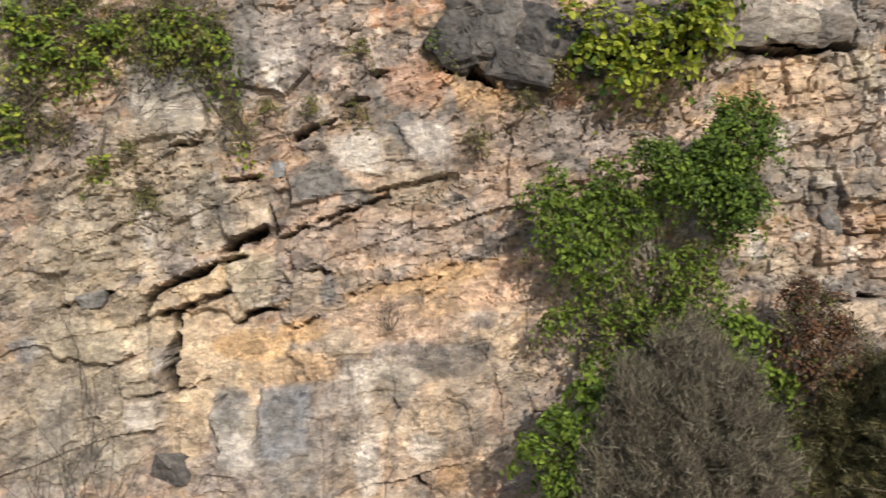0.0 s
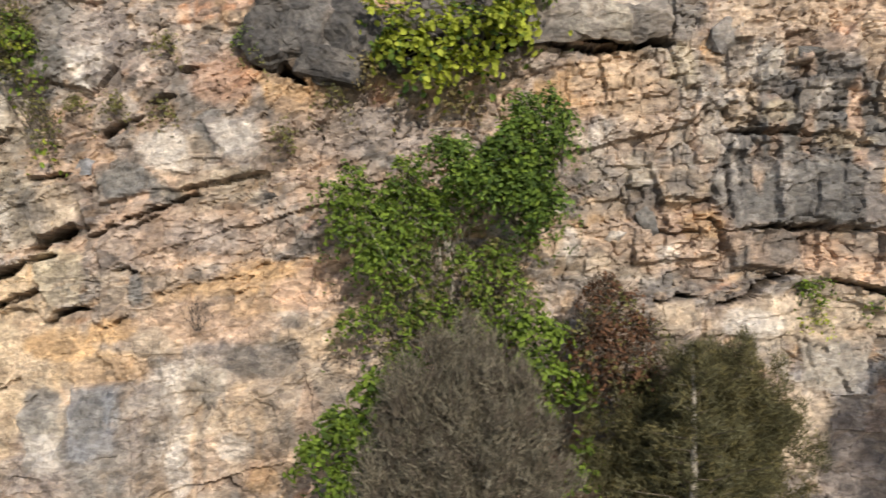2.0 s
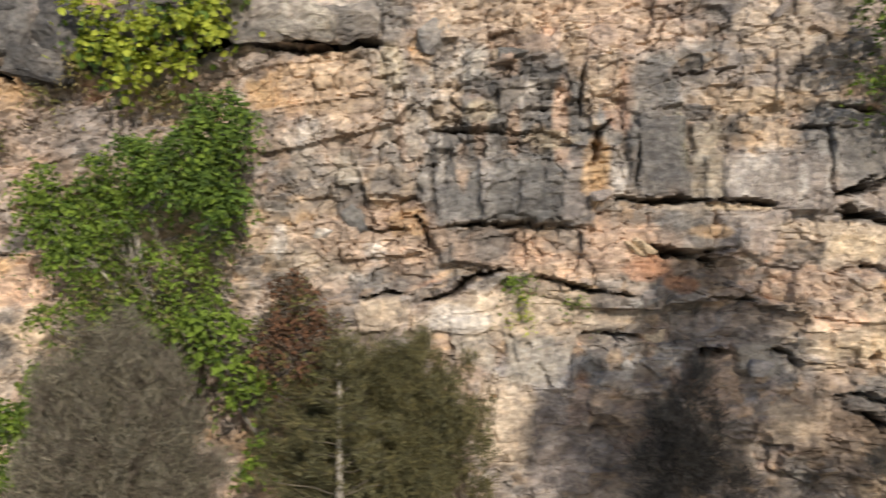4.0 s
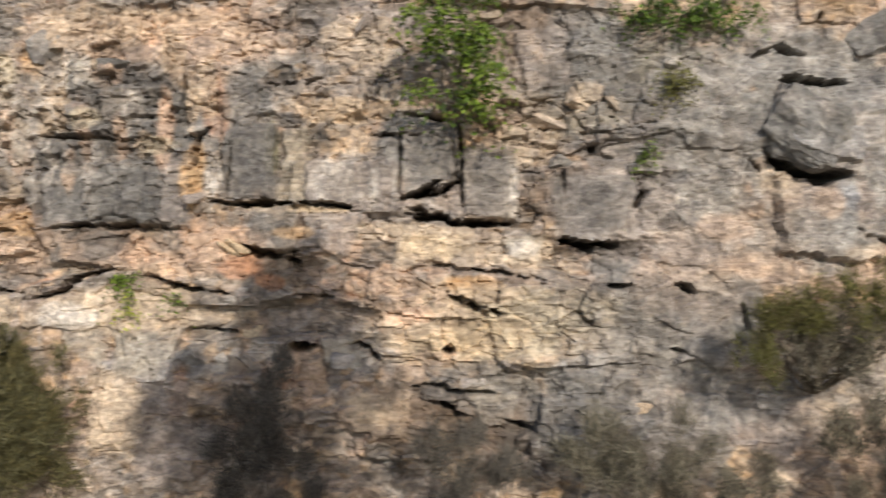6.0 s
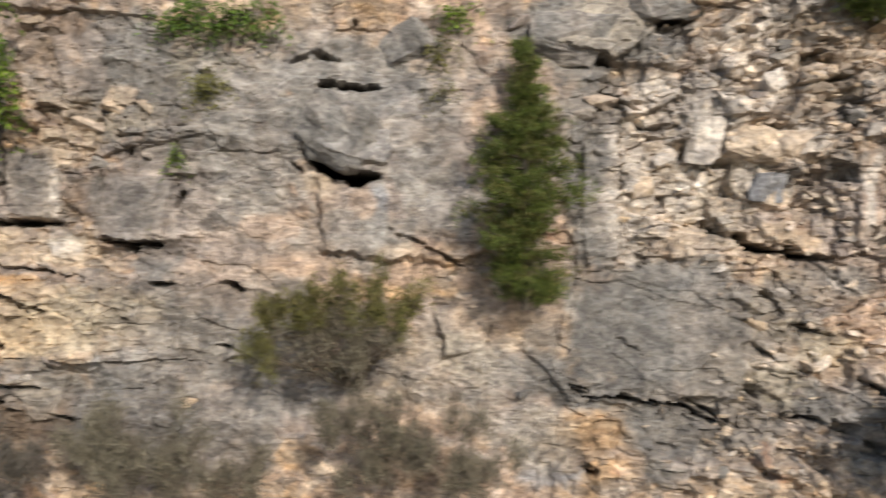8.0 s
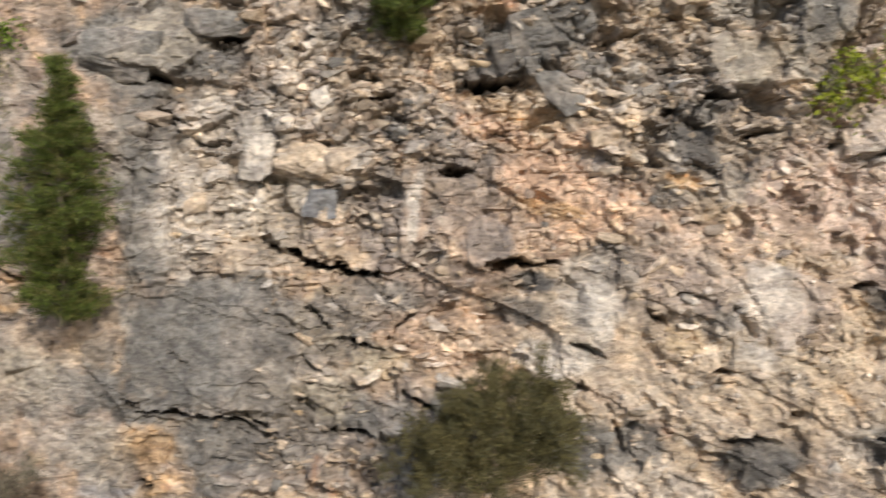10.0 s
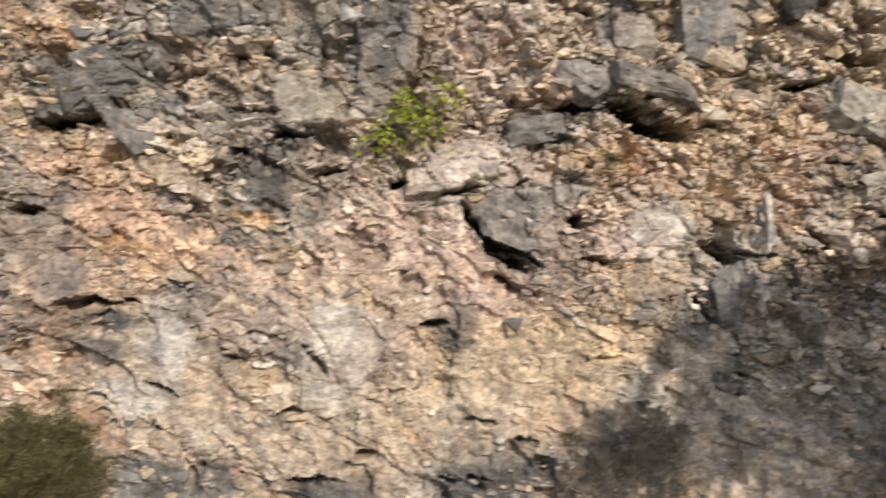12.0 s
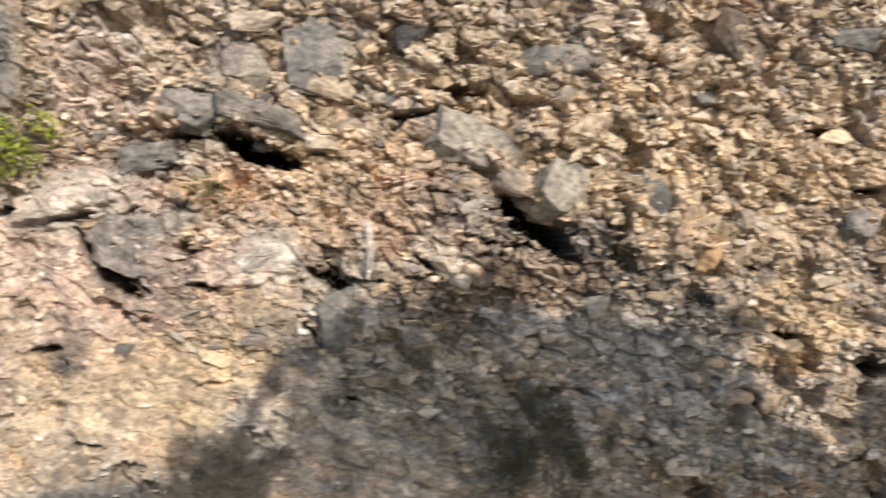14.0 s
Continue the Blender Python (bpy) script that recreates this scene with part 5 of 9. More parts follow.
facet("slate", (8.7, 11.28), (9.35, 11.2), (9.25, 10.49), (8.75, 10.46), out=0.08, yaw=-10, pitch=0, strength=0.7, flat=0.85)
facet("slate", (7.56, 10.32), (8.4, 10.38), (8.49, 9.86), (7.61, 9.82), out=0.07, yaw=8, pitch=4, strength=0.6, flat=0.85)
facet("slate", (7.21, 8.88), (7.96, 8.95), (8.15, 8.39), (7.32, 8.3), out=0.1, yaw=-8, pitch=6, strength=0.8, flat=0.85)
facet("slate", (7.38, 8.28), (8.38, 8.3), (8.44, 7.69), (7.45, 7.74), out=0.12, yaw=10, pitch=4, strength=0.85, flat=0.85)
facet("ash", (8.49, 9.37), (8.91, 9.39), (8.93, 9.22), (8.54, 9.18), out=0.1, yaw=10, pitch=10, strength=0.8, flat=0.85)
facet("slate", (8.47, 9.21), (9.64, 9.29), (9.64, 8.88), (8.59, 8.76), out=0.08, yaw=6, pitch=0, strength=0.8, flat=0.85)
facet("slate", (8.68, 8.76), (9.64, 8.82), (9.64, 8.33), (8.84, 8.36), out=0.1, yaw=-6, pitch=6, strength=0.8, flat=0.85)
facet("cream", (8.19, 5.81), (8.72, 5.74), (8.67, 4.87), (8.2, 4.95), out=0.12, yaw=8, pitch=0, strength=0.8, flat=0.85)
facet("ash", (7.46, 6.86), (8.14, 6.96), (8.19, 5.99), (7.54, 6.25), out=0.08, yaw=12, pitch=0, strength=0.7, flat=0.85)
facet("ash", (8.25, 6.7), (9.1, 6.61), (8.94, 5.83), (8.41, 5.83), out=0.08, yaw=-8, pitch=0, strength=0.6, flat=0.85)
facet("mauve", (8.81, 5.74), (9.65, 5.84), (9.65, 4.2), (8.64, 4.18), out=0.04, yaw=-4, pitch=0, strength=0.7, flat=0.85)
tint("drab", 5.69, 8.94, 0.77, 0.77, 0, 0.5)
tint("khaki", 5.69, 10.41, 0.77, 0.60, 0, 0.5)
tint("white", 5.43, 9.72, 0.30, 0.30, 0, 0.6)
tint("slate", 7.26, 9.47, 0.52, 1.04, 0, 0.4)
tint("slate", 8.66, 10.08, 1.04, 0.95, 0, 0.5)
tint("slate", 8.4, 8.43, 1.13, 0.69, 0, 0.5)
broken(6.12, 9.2, 1.29, 2.24, 0.4)
broken(8.4, 9.82, 1.39, 1.91, 0.4)
streaks(6.73, 10.07, 0.78, 1.73, pale=0.5, dark=0.6)
streaks(8.22, 10.08, 1.47, 1.30, pale=0.3, dark=0.5)
tint("drab", -6.28, 6.27, 1.21, 1.13, 0, 0.45)
tint("khaki", -5.76, 5.23, 1.30, 0.95, 0, 0.5)
tint("drab", -6.28, 4.71, 1.21, 0.52, 0, 0.5)
tint("khaki", -5.93, 7.66, 1.04, 0.61, 0, 0.4)
tint("drab", -3.94, 8.36, 0.78, 0.43, 0, 0.4)
tint("drab", -6.28, 9.22, 0.78, 0.78, 0, 0.4)
facet("khaki", (-6.26, 6.88), (-5.41, 6.97), (-4.79, 6.71), (-4.85, 6.23), (-5.85, 6.27), (-6.28, 6.53), out=0.1, yaw=-4, pitch=6, strength=0.6, flat=0.85)
facet("cream", (-4.94, 5.65), (-4.44, 5.68), (-4.39, 5.3), (-4.88, 5.16), out=0.12, yaw=8, pitch=4, strength=0.7, flat=0.85)
facet("khaki", (-4.96, 6.27), (-4.42, 6.36), (-4.46, 5.75), (-4.94, 5.71), out=0.08, yaw=6, pitch=0, strength=0.5, flat=0.85)
facet("cream", (-4.36, 9.38), (-3.81, 9.48), (-3.77, 9.18), (-4.2, 9.09), out=0.08, yaw=8, pitch=0, strength=0.6, flat=0.85)
facet("ash", (-6.28, 5.75), (-5.76, 5.84), (-5.67, 5.06), (-6.19, 4.97), out=0.06, yaw=-8, pitch=0, strength=0.5, flat=0.85)
facet("tan", (-3.94, 7.49), (-3.4, 7.51), (-3.46, 7.1), (-3.9, 7.07), out=0.08, yaw=0, pitch=0, strength=0.4, flat=0.85)
streaks(-4.2, 10.53, 0.78, 0.87, pale=0.6, dark=0.6)
streaks(-2.64, 10.96, 0.69, 0.78, pale=0.5, dark=0.5)
facet("slate", (10.35, 9.95), (11.08, 9.99), (11.07, 8.75), (10.42, 8.77), out=0.12, yaw=-4, pitch=0, strength=0.85, flat=0.85)
facet("khaki", (11.12, 9.9), (11.55, 9.91), (11.55, 8.71), (11.14, 8.71), out=0.02, yaw=0, pitch=0, strength=0.5, flat=0.85)
facet("mauve", (11.59, 9.29), (13.05, 9.36), (13.04, 8.54), (11.6, 8.67), out=0.1, yaw=0, pitch=2, strength=0.75, flat=0.85)
facet("drab", (13.08, 9.95), (14.01, 10.0), (13.95, 9.07), (13.31, 8.75), (13.09, 8.77), out=0.09, yaw=4, pitch=2, strength=0.85, flat=0.85)
facet("brown", (13.33, 8.7), (13.97, 9.01), (13.99, 8.46), out=-0.05, yaw=0, pitch=0, strength=0.4, flat=0.85)
facet("drab", (14.05, 9.6), (14.89, 9.53), (14.9, 8.42), (14.07, 8.49), out=0.09, yaw=-4, pitch=0, strength=0.75, flat=0.85)
facet("mauve", (15.72, 9.25), (16.71, 9.17), (16.66, 8.1), (15.68, 8.18), out=0.09, yaw=-6, pitch=0, strength=0.8, flat=0.85)
facet("grey", (8.08, 9.3), (8.85, 9.36), (9.07, 8.41), (8.13, 8.37), out=0.1, yaw=-6, pitch=0, strength=0.7, flat=0.85)
facet("grey", (7.0, 9.22), (7.93, 9.36), (7.98, 8.41), (7.06, 8.31), out=0.06, yaw=6, pitch=0, strength=0.5, flat=0.85)
facet("mauve", (9.15, 9.5), (9.66, 9.57), (9.66, 8.5), (9.2, 8.41), out=0.05, yaw=8, pitch=0, strength=0.5, flat=0.85)
facet("slate", (7.15, 8.27), (8.02, 8.3), (7.98, 7.73), (7.31, 7.66), out=0.08, yaw=8, pitch=0, strength=0.65, flat=0.85)
facet("slate", (8.55, 11.26), (9.03, 11.3), (9.0, 10.85), (8.58, 10.81), out=0.1, yaw=0, pitch=6, strength=0.7, flat=0.85)
facet("drab", (8.19, 10.58), (8.85, 10.63), (8.83, 10.07), (8.22, 10.02), out=0.07, yaw=8, pitch=0, strength=0.55, flat=0.85)
facet("drab", (10.13, 10.76), (10.65, 10.82), (10.67, 10.06), (10.15, 10.03), out=0.06, yaw=-8, pitch=0, strength=0.6, flat=0.85)
facet("drab", (10.67, 8.62), (11.43, 8.6), (11.36, 8.0), (10.71, 7.96), out=0.12, yaw=-6, pitch=4, strength=0.75, flat=0.85)
facet("mauve", (11.47, 8.57), (12.4, 8.51), (12.32, 7.88), (11.49, 7.91), out=0.08, yaw=6, pitch=4, strength=0.6, flat=0.85)
facet("cream", (13.0, 8.32), (14.21, 8.28), (14.2, 7.74), (13.04, 7.71), out=0.06, yaw=4, pitch=2, strength=0.7, flat=0.85)
facet("ash", (14.68, 8.21), (15.32, 8.16), (15.29, 7.78), (14.74, 7.8), out=0.08, yaw=10, pitch=4, strength=0.8, flat=0.85)
facet("cream", (6.02, 7.19), (6.7, 7.25), (6.73, 6.69), (6.08, 6.65), out=0.12, yaw=8, pitch=4, strength=0.8, flat=0.85)
facet("cream", (6.79, 7.0), (8.47, 7.3), (10.49, 6.88), (10.39, 6.52), (8.47, 6.59), (6.86, 6.5), out=0.04, yaw=2, pitch=4, strength=0.5, flat=0.85)
facet("cream", (7.98, 5.62), (8.84, 5.67), (8.7, 4.76), (7.98, 4.67), out=0.08, yaw=8, pitch=0, strength=0.8, flat=0.85)
facet("ash", (11.73, 6.54), (12.39, 6.51), (12.41, 6.07), (11.81, 6.06), out=0.1, yaw=8, pitch=0, strength=0.8, flat=0.85)
facet("ash", (14.14, 5.79), (15.0, 5.88), (14.91, 5.19), (14.23, 5.13), out=0.1, yaw=-6, pitch=0, strength=0.6, flat=0.85)
facet("tan", (12.24, 5.67), (12.93, 5.64), (12.93, 4.99), (12.29, 5.01), out=0.05, yaw=8, pitch=0, strength=0.5, flat=0.85)
facet("white", (5.1, 11.75), (6.07, 11.86), (6.24, 11.5), (5.19, 11.35), out=0.1, yaw=6, pitch=6, strength=0.6, flat=0.85)
crack((4.7, 11.24), (5.54, 11.3), (6.4, 11.15), width=0.1, depth=0.5)
crack((9.98, 8.75), (10.65, 8.69), (11.4, 8.67), width=0.045, depth=0.5)
crack((11.45, 8.67), (12.28, 8.58), width=0.05, depth=0.5)
crack((13.13, 8.47), (13.95, 8.42), (14.81, 8.39), width=0.06, depth=0.5)
crack((15.56, 8.08), (16.54, 8.01), width=0.075, depth=0.5)
crack((13.3, 8.74), (13.69, 8.88), (14.0, 9.03), width=0.035, depth=0.3)
crack((10.35, 7.96), (10.92, 7.91), (11.45, 7.77), width=0.055, depth=0.45)
crack((7.53, 7.34), (7.93, 7.54), (8.34, 7.64), width=0.06, depth=0.45)
crack((8.75, 7.57), (9.39, 7.36), (10.34, 7.22), width=0.035, depth=0.3)
crack((9.66, 9.27), (9.77, 9.63), (9.79, 9.84), width=0.035, depth=0.3)
crack((10.31, 8.75), (10.33, 9.98), width=0.02, depth=0.2)
crack((13.07, 8.75), (13.07, 9.96), width=0.02, depth=0.2)
crack((14.04, 8.45), (14.03, 9.62), width=0.025, depth=0.25)
crack((13.79, 7.27), (14.22, 7.1), (14.78, 6.93), width=0.03, depth=0.35)
crack((13.71, 5.51), (14.18, 5.31), width=0.06, depth=0.4)
crack((11.28, 6.45), (11.59, 6.35), width=0.09, depth=0.4)
streaks(9.75, 10.3, 1.44, 1.35, pale=0.5, dark=0.5)
streaks(12.32, 9.02, 0.88, 0.53, pale=0.7, dark=0.4)
streaks(7.67, 9.76, 1.09, 1.45, pale=0.5, dark=0.5)
streaks(14.12, 9.01, 1.04, 0.78, pale=0.4, dark=0.4)
streaks(9.11, 6.13, 1.00, 0.55, pale=0.6, dark=0.4)
streaks(12.06, 8.14, 1.15, 0.53, pale=0.3, dark=0.6)
tint("pink", 5.71, 10.1, 0.99, 0.90, 0, 0.5)
tint("pink", 6.42, 8.13, 1.35, 0.54, 0, 0.6)
tint("peach", 9.75, 7.96, 1.36, 0.45, 5, 0.5)
tint("pink", 8.47, 7.95, 1.00, 0.36, 0, 0.5)
tint("rust", 10.47, 7.64, 0.36, 0.18, 0, 0.6)
tint("peach", 9.57, 11.39, 1.99, 0.54, 0, 0.4)
tint("tan", 7.93, 11.57, 1.00, 0.45, 0, 0.5)
tint("ochre", 9.66, 9.22, 0.20, 0.54, -10, 0.6)
tint("khaki", 14.39, 6.75, 1.65, 0.61, 0, 0.4)
tint("yellow", 14.39, 6.58, 0.78, 0.35, 0, 0.5)
tint("grey", 20.79, 9.15, 0.54, 0.63, 0, 0.6)
facet("blue", (19.12, 10.21), (19.58, 10.34), (20.35, 9.86), (20.28, 9.32), (19.87, 9.25), (19.12, 9.65), out=0.26, yaw=4, pitch=8, strength=0.6, flat=0.95)
facet("ash", (14.57, 8.17), (15.13, 8.24), (15.22, 7.97), (14.72, 7.92), out=0.06, yaw=8, pitch=0, strength=0.7, flat=0.85)
facet("cream", (14.57, 7.88), (15.29, 8.15), (15.33, 7.7), (14.86, 7.5), out=0.06, yaw=6, pitch=0, strength=0.6, flat=0.85)
facet("grey", (15.52, 5.99), (16.29, 6.13), (16.38, 5.63), (15.67, 5.58), out=0.08, yaw=-6, pitch=0, strength=0.6, flat=0.85)
facet("ash", (8.33, 6.53), (9.63, 6.74), (9.1, 5.8), (8.33, 5.89), out=0.06, yaw=-6, pitch=0, strength=0.7, flat=0.85)
facet("tan", (12.39, 5.67), (13.22, 5.59), (13.13, 4.98), (12.41, 5.03), out=0.05, yaw=6, pitch=0, strength=0.5, flat=0.85)
facet("cream", (15.82, 10.53), (16.23, 10.49), (16.18, 10.24), (15.79, 10.25), out=0.12, yaw=10, pitch=6, strength=0.9, flat=0.85)
facet("mauve", (14.84, 11.39), (15.64, 11.47), (15.73, 10.58), (15.02, 10.31), out=0.06, yaw=6, pitch=0, strength=0.6, flat=0.85)
crack((18.94, 9.6), (19.48, 9.14), (20.11, 9.08), width=0.13, depth=0.8)
crack((15.6, 8.12), (16.01, 8.03), (16.48, 7.99), width=0.07, depth=0.5)
crack((13.08, 8.71), (13.67, 9.03), width=0.05, depth=0.4)
tint("grey", 17.56, 7.88, 1.45, 1.36, 0, 0.55)
tint("mauve", 16.55, 8.78, 1.26, 1.08, 0, 0.5)
tint("moss", 17.27, 10.86, 0.54, 0.45, 0, 0.4)
tint("ash", 18.02, 8.16, 0.91, 1.00, 0, 0.4)
tint("grey", 17.85, 6.34, 1.73, 0.82, 0, 0.5)
tint("grey", 16.02, 5.09, 1.26, 0.72, 0, 0.5)
facet("grey", (23.84, 7.66), (25.4, 7.78), (26.08, 6.54), (25.88, 5.5), (24.72, 5.71), (23.62, 6.51), out=0.1, yaw=0, pitch=6, strength=0.6, flat=0.6)
facet("ash", (21.0, 6.93), (21.91, 7.05), (21.91, 6.31), (21.14, 6.12), out=0.1, yaw=8, pitch=4, strength=0.7, flat=0.85)
facet("mauve", (17.8, 6.85), (18.36, 6.89), (18.27, 6.1), (17.53, 6.11), out=0.06, yaw=4, pitch=6, strength=0.5, flat=0.85)
facet("grey", (15.48, 9.14), (16.78, 9.09), (16.52, 8.07), (15.52, 8.15), out=0.1, yaw=-6, pitch=0, strength=0.5, flat=0.85)
facet("ash", (22.83, 11.81), (23.72, 11.88), (24.08, 11.34), (22.93, 11.17), out=0.12, yaw=4, pitch=8, strength=0.6, flat=0.85)
facet("grey", (22.93, 11.08), (23.64, 11.16), (23.73, 10.34), (23.11, 10.17), out=0.04, yaw=-6, pitch=0, strength=0.6, flat=0.85)
facet("cream", (24.09, 9.25), (24.52, 9.34), (24.57, 8.7), (24.18, 8.61), out=0.08, yaw=10, pitch=0, strength=0.7, flat=0.85)
facet("white", (25.03, 10.14), (25.55, 10.22), (25.55, 9.6), (25.13, 9.51), out=0.1, yaw=10, pitch=4, strength=0.6, flat=0.85)
facet("cream", (24.71, 8.16), (25.31, 8.34), (25.39, 7.89), (24.79, 7.8), out=0.08, yaw=8, pitch=6, strength=0.6, flat=0.85)
streaks(24.35, 9.25, 0.73, 1.36, pale=0.7, dark=0.3)
tint("pink", 18.36, 7.96, 1.40, 0.56, 0, 0.45)
tint("pink", 20.77, 7.69, 0.56, 0.28, 0, 0.5)
tint("mauve", 17.62, 8.15, 1.11, 0.83, 0, 0.45)
crack((18.87, 9.57), (19.29, 9.27), (19.89, 9.1), width=0.12, depth=0.8)
crack((23.1, 11.12), (23.46, 11.03), (23.82, 11.07), width=0.08, depth=0.5)
crack((19.1, 10.67), (19.75, 10.66), width=0.04, depth=0.35)
facet("ash", (22.8, 11.73), (23.98, 12.34), (25.28, 12.09), (24.37, 11.37), (23.98, 11.01), (22.95, 11.24), out=0.14, yaw=2, pitch=10, strength=0.6, flat=0.9)
crack((22.92, 11.19), (23.24, 11.12), (23.63, 11.05), width=0.07, depth=0.5)
facet("grey", (22.66, 7.37), (23.96, 7.77), (25.53, 7.77), (25.62, 6.69), (24.89, 5.6), (23.32, 5.4), (22.49, 6.3), out=0.1, yaw=-2, pitch=8, strength=0.55, flat=0.5)
facet("white", (25.0, 10.25), (25.64, 10.35), (25.78, 9.97), (25.48, 9.61), (25.18, 9.79), out=0.1, yaw=8, pitch=6, strength=0.75, flat=0.85)
facet("white", (26.15, 10.7), (26.47, 10.8), (26.65, 10.39), (26.29, 10.33), out=0.12, yaw=10, pitch=4, strength=0.8, flat=0.85)
facet("cream", (26.1, 9.73), (26.65, 9.89), (27.11, 9.65), (26.84, 9.44), (26.19, 9.44), out=0.16, yaw=6, pitch=10, strength=0.8, flat=0.85)
facet("ash", (25.87, 9.51), (26.38, 9.33), (26.19, 8.8), (25.82, 8.84), out=0.1, yaw=10, pitch=0, strength=0.8, flat=0.85)
facet("cream", (26.29, 9.21), (26.83, 9.05), (26.74, 8.69), (26.3, 8.69), out=0.12, yaw=8, pitch=8, strength=0.7, flat=0.85)
facet("tan", (26.19, 8.51), (27.2, 8.24), (27.38, 7.84), (26.28, 8.11), out=0.08, yaw=4, pitch=4, strength=0.7, flat=0.85)
crack((25.45, 8.34), (26.56, 7.94), (27.36, 7.84), width=0.045, depth=0.35)
streaks(27.61, 8.89, 0.73, 0.91, pale=0.7, dark=0.6)
facet("pink", (27.76, 9.51), (28.11, 9.5), (28.05, 8.35), (27.8, 8.35), out=0.08, yaw=8, pitch=0, strength=0.6, flat=0.85)
facet("mauve", (28.56, 8.51), (29.19, 8.8), (29.56, 8.17), (29.12, 7.97), (28.65, 8.08), out=0.08, yaw=-8, pitch=4, strength=0.8, flat=0.85)
crack((28.99, 7.93), (29.37, 8.04), (29.83, 7.97), width=0.055, depth=0.4)
facet("slate", (28.56, 11.04), (29.54, 11.21), (29.56, 10.98), (28.65, 10.8), out=0.14, yaw=0, pitch=12, strength=0.8, flat=0.85)
crack((28.72, 10.84), (29.18, 10.92), (29.58, 10.99), width=0.06, depth=0.5)
facet("grey", (29.6, 11.3), (29.99, 11.38), (30.34, 10.59), (29.99, 10.49), out=0.16, yaw=8, pitch=0, strength=0.7, flat=0.85)
facet("grey", (29.05, 11.61), (30.16, 11.92), (30.34, 11.52), (29.18, 11.3), out=0.12, yaw=0, pitch=8, strength=0.7, flat=0.85)
facet("ash", (32.51, 11.59), (33.42, 11.44), (33.38, 10.79), (32.57, 10.92), out=0.12, yaw=4, pitch=4, strength=0.8, flat=0.85)
facet("grey", (33.85, 12.25), (34.63, 12.24), (34.55, 10.74), (33.96, 10.75), out=0.08, yaw=-4, pitch=0, strength=0.6, flat=0.85)
facet("slate", (32.13, 10.12), (32.64, 10.17), (32.69, 9.64), (32.17, 9.64), out=0.1, yaw=-8, pitch=0, strength=0.7, flat=0.85)
facet("peach", (30.17, 10.07), (30.97, 10.19), (30.88, 9.91), (30.27, 9.88), out=0.1, yaw=4, pitch=10, strength=0.7, flat=0.85)
facet("peach", (29.38, 9.68), (30.26, 9.5), (30.35, 8.96), (29.56, 9.32), out=0.06, yaw=4, pitch=6, strength=0.6, flat=0.85)
facet("white", (33.02, 8.07), (34.03, 7.98), (34.14, 6.84), (33.44, 6.82), out=0.04, yaw=6, pitch=0, strength=0.5, flat=0.8)
facet("white", (30.63, 7.7), (31.11, 7.54), (31.15, 6.89), (30.71, 6.89), out=0.05, yaw=6, pitch=0, strength=0.5, flat=0.85)
facet("white", (32.85, 6.73), (33.7, 6.82), (33.64, 6.3), (32.94, 6.28), out=0.05, yaw=6, pitch=6, strength=0.4, flat=0.85)
facet("grey", (33.01, 5.29), (33.89, 5.21), (33.8, 4.51), (33.1, 4.41), out=0.08, yaw=-6, pitch=6, strength=0.7, flat=0.85)
facet("ash", (26.19, 5.96), (26.65, 6.06), (26.83, 5.42), (26.28, 5.32), out=0.06, yaw=6, pitch=0, strength=0.5, flat=0.85)
tint("ochre", 29.99, 8.89, 0.81, 0.23, -30, 0.6)
tint("peach", 30.97, 8.35, 1.08, 0.54, -30, 0.4)
tint("pink", 28.29, 7.26, 1.72, 0.73, 0, 0.6)
tint("mauve", 27.74, 7.62, 1.09, 0.45, 0, 0.5)
tint("drab", 27.01, 7.25, 0.82, 0.55, 0, 0.6)
tint("pink", 29.19, 8.53, 1.08, 0.72, -20, 0.5)
tint("peach", 30.08, 9.34, 1.08, 0.54, -30, 0.5)
tint("drab", 32.38, 9.33, 0.71, 0.62, 0, 0.5)
tint("drab", 32.03, 7.99, 0.72, 0.54, -30, 0.5)
tint("slate", 35.52, 7.83, 0.62, 0.44, 0, 0.6)
tint("drab", 23.88, 9.35, 0.65, 1.57, 0, 0.4)
tint("mauve", 31.33, 7.45, 1.44, 0.31, -32, 0.6)
tint("mauve", 29.55, 6.99, 0.63, 0.36, -20, 0.5)
tint("cream", 32.65, 7.28, 2.32, 1.07, -20, 0.4)
tint("cream", 25.27, 9.17, 1.37, 1.19, 0, 0.45)
tint("yellow", 33.52, 8.44, 1.51, 0.36, -20, 0.4)
tint("ochre", 23.58, 5.01, 0.56, 0.37, 0, 0.6)
facet("cream", (34.61, 10.03), (35.3, 10.56), (36.01, 10.56), (36.14, 10.04), (35.39, 9.83), (34.59, 9.69), out=0.16, yaw=2, pitch=14, strength=0.7, flat=0.9)
facet("white", (37.44, 9.05), (38.13, 9.4), (38.84, 9.51), (38.95, 9.07), (38.4, 8.69), (37.6, 8.62), out=0.14, yaw=6, pitch=6, strength=0.6, flat=0.85)
facet("cream", (37.87, 8.53), (39.02, 8.8), (39.11, 8.17), (38.13, 7.99), out=0.06, yaw=4, pitch=4, strength=0.5, flat=0.85)
facet("grey", (36.2, 10.92), (36.98, 10.97), (36.94, 10.58), (36.2, 10.49), out=0.12, yaw=-6, pitch=6, strength=0.7, flat=0.85)
facet("ash", (39.12, 12.78), (39.9, 12.79), (39.85, 12.01), (39.55, 11.67), (39.16, 12.0), out=0.16, yaw=4, pitch=4, strength=0.7, flat=0.85)
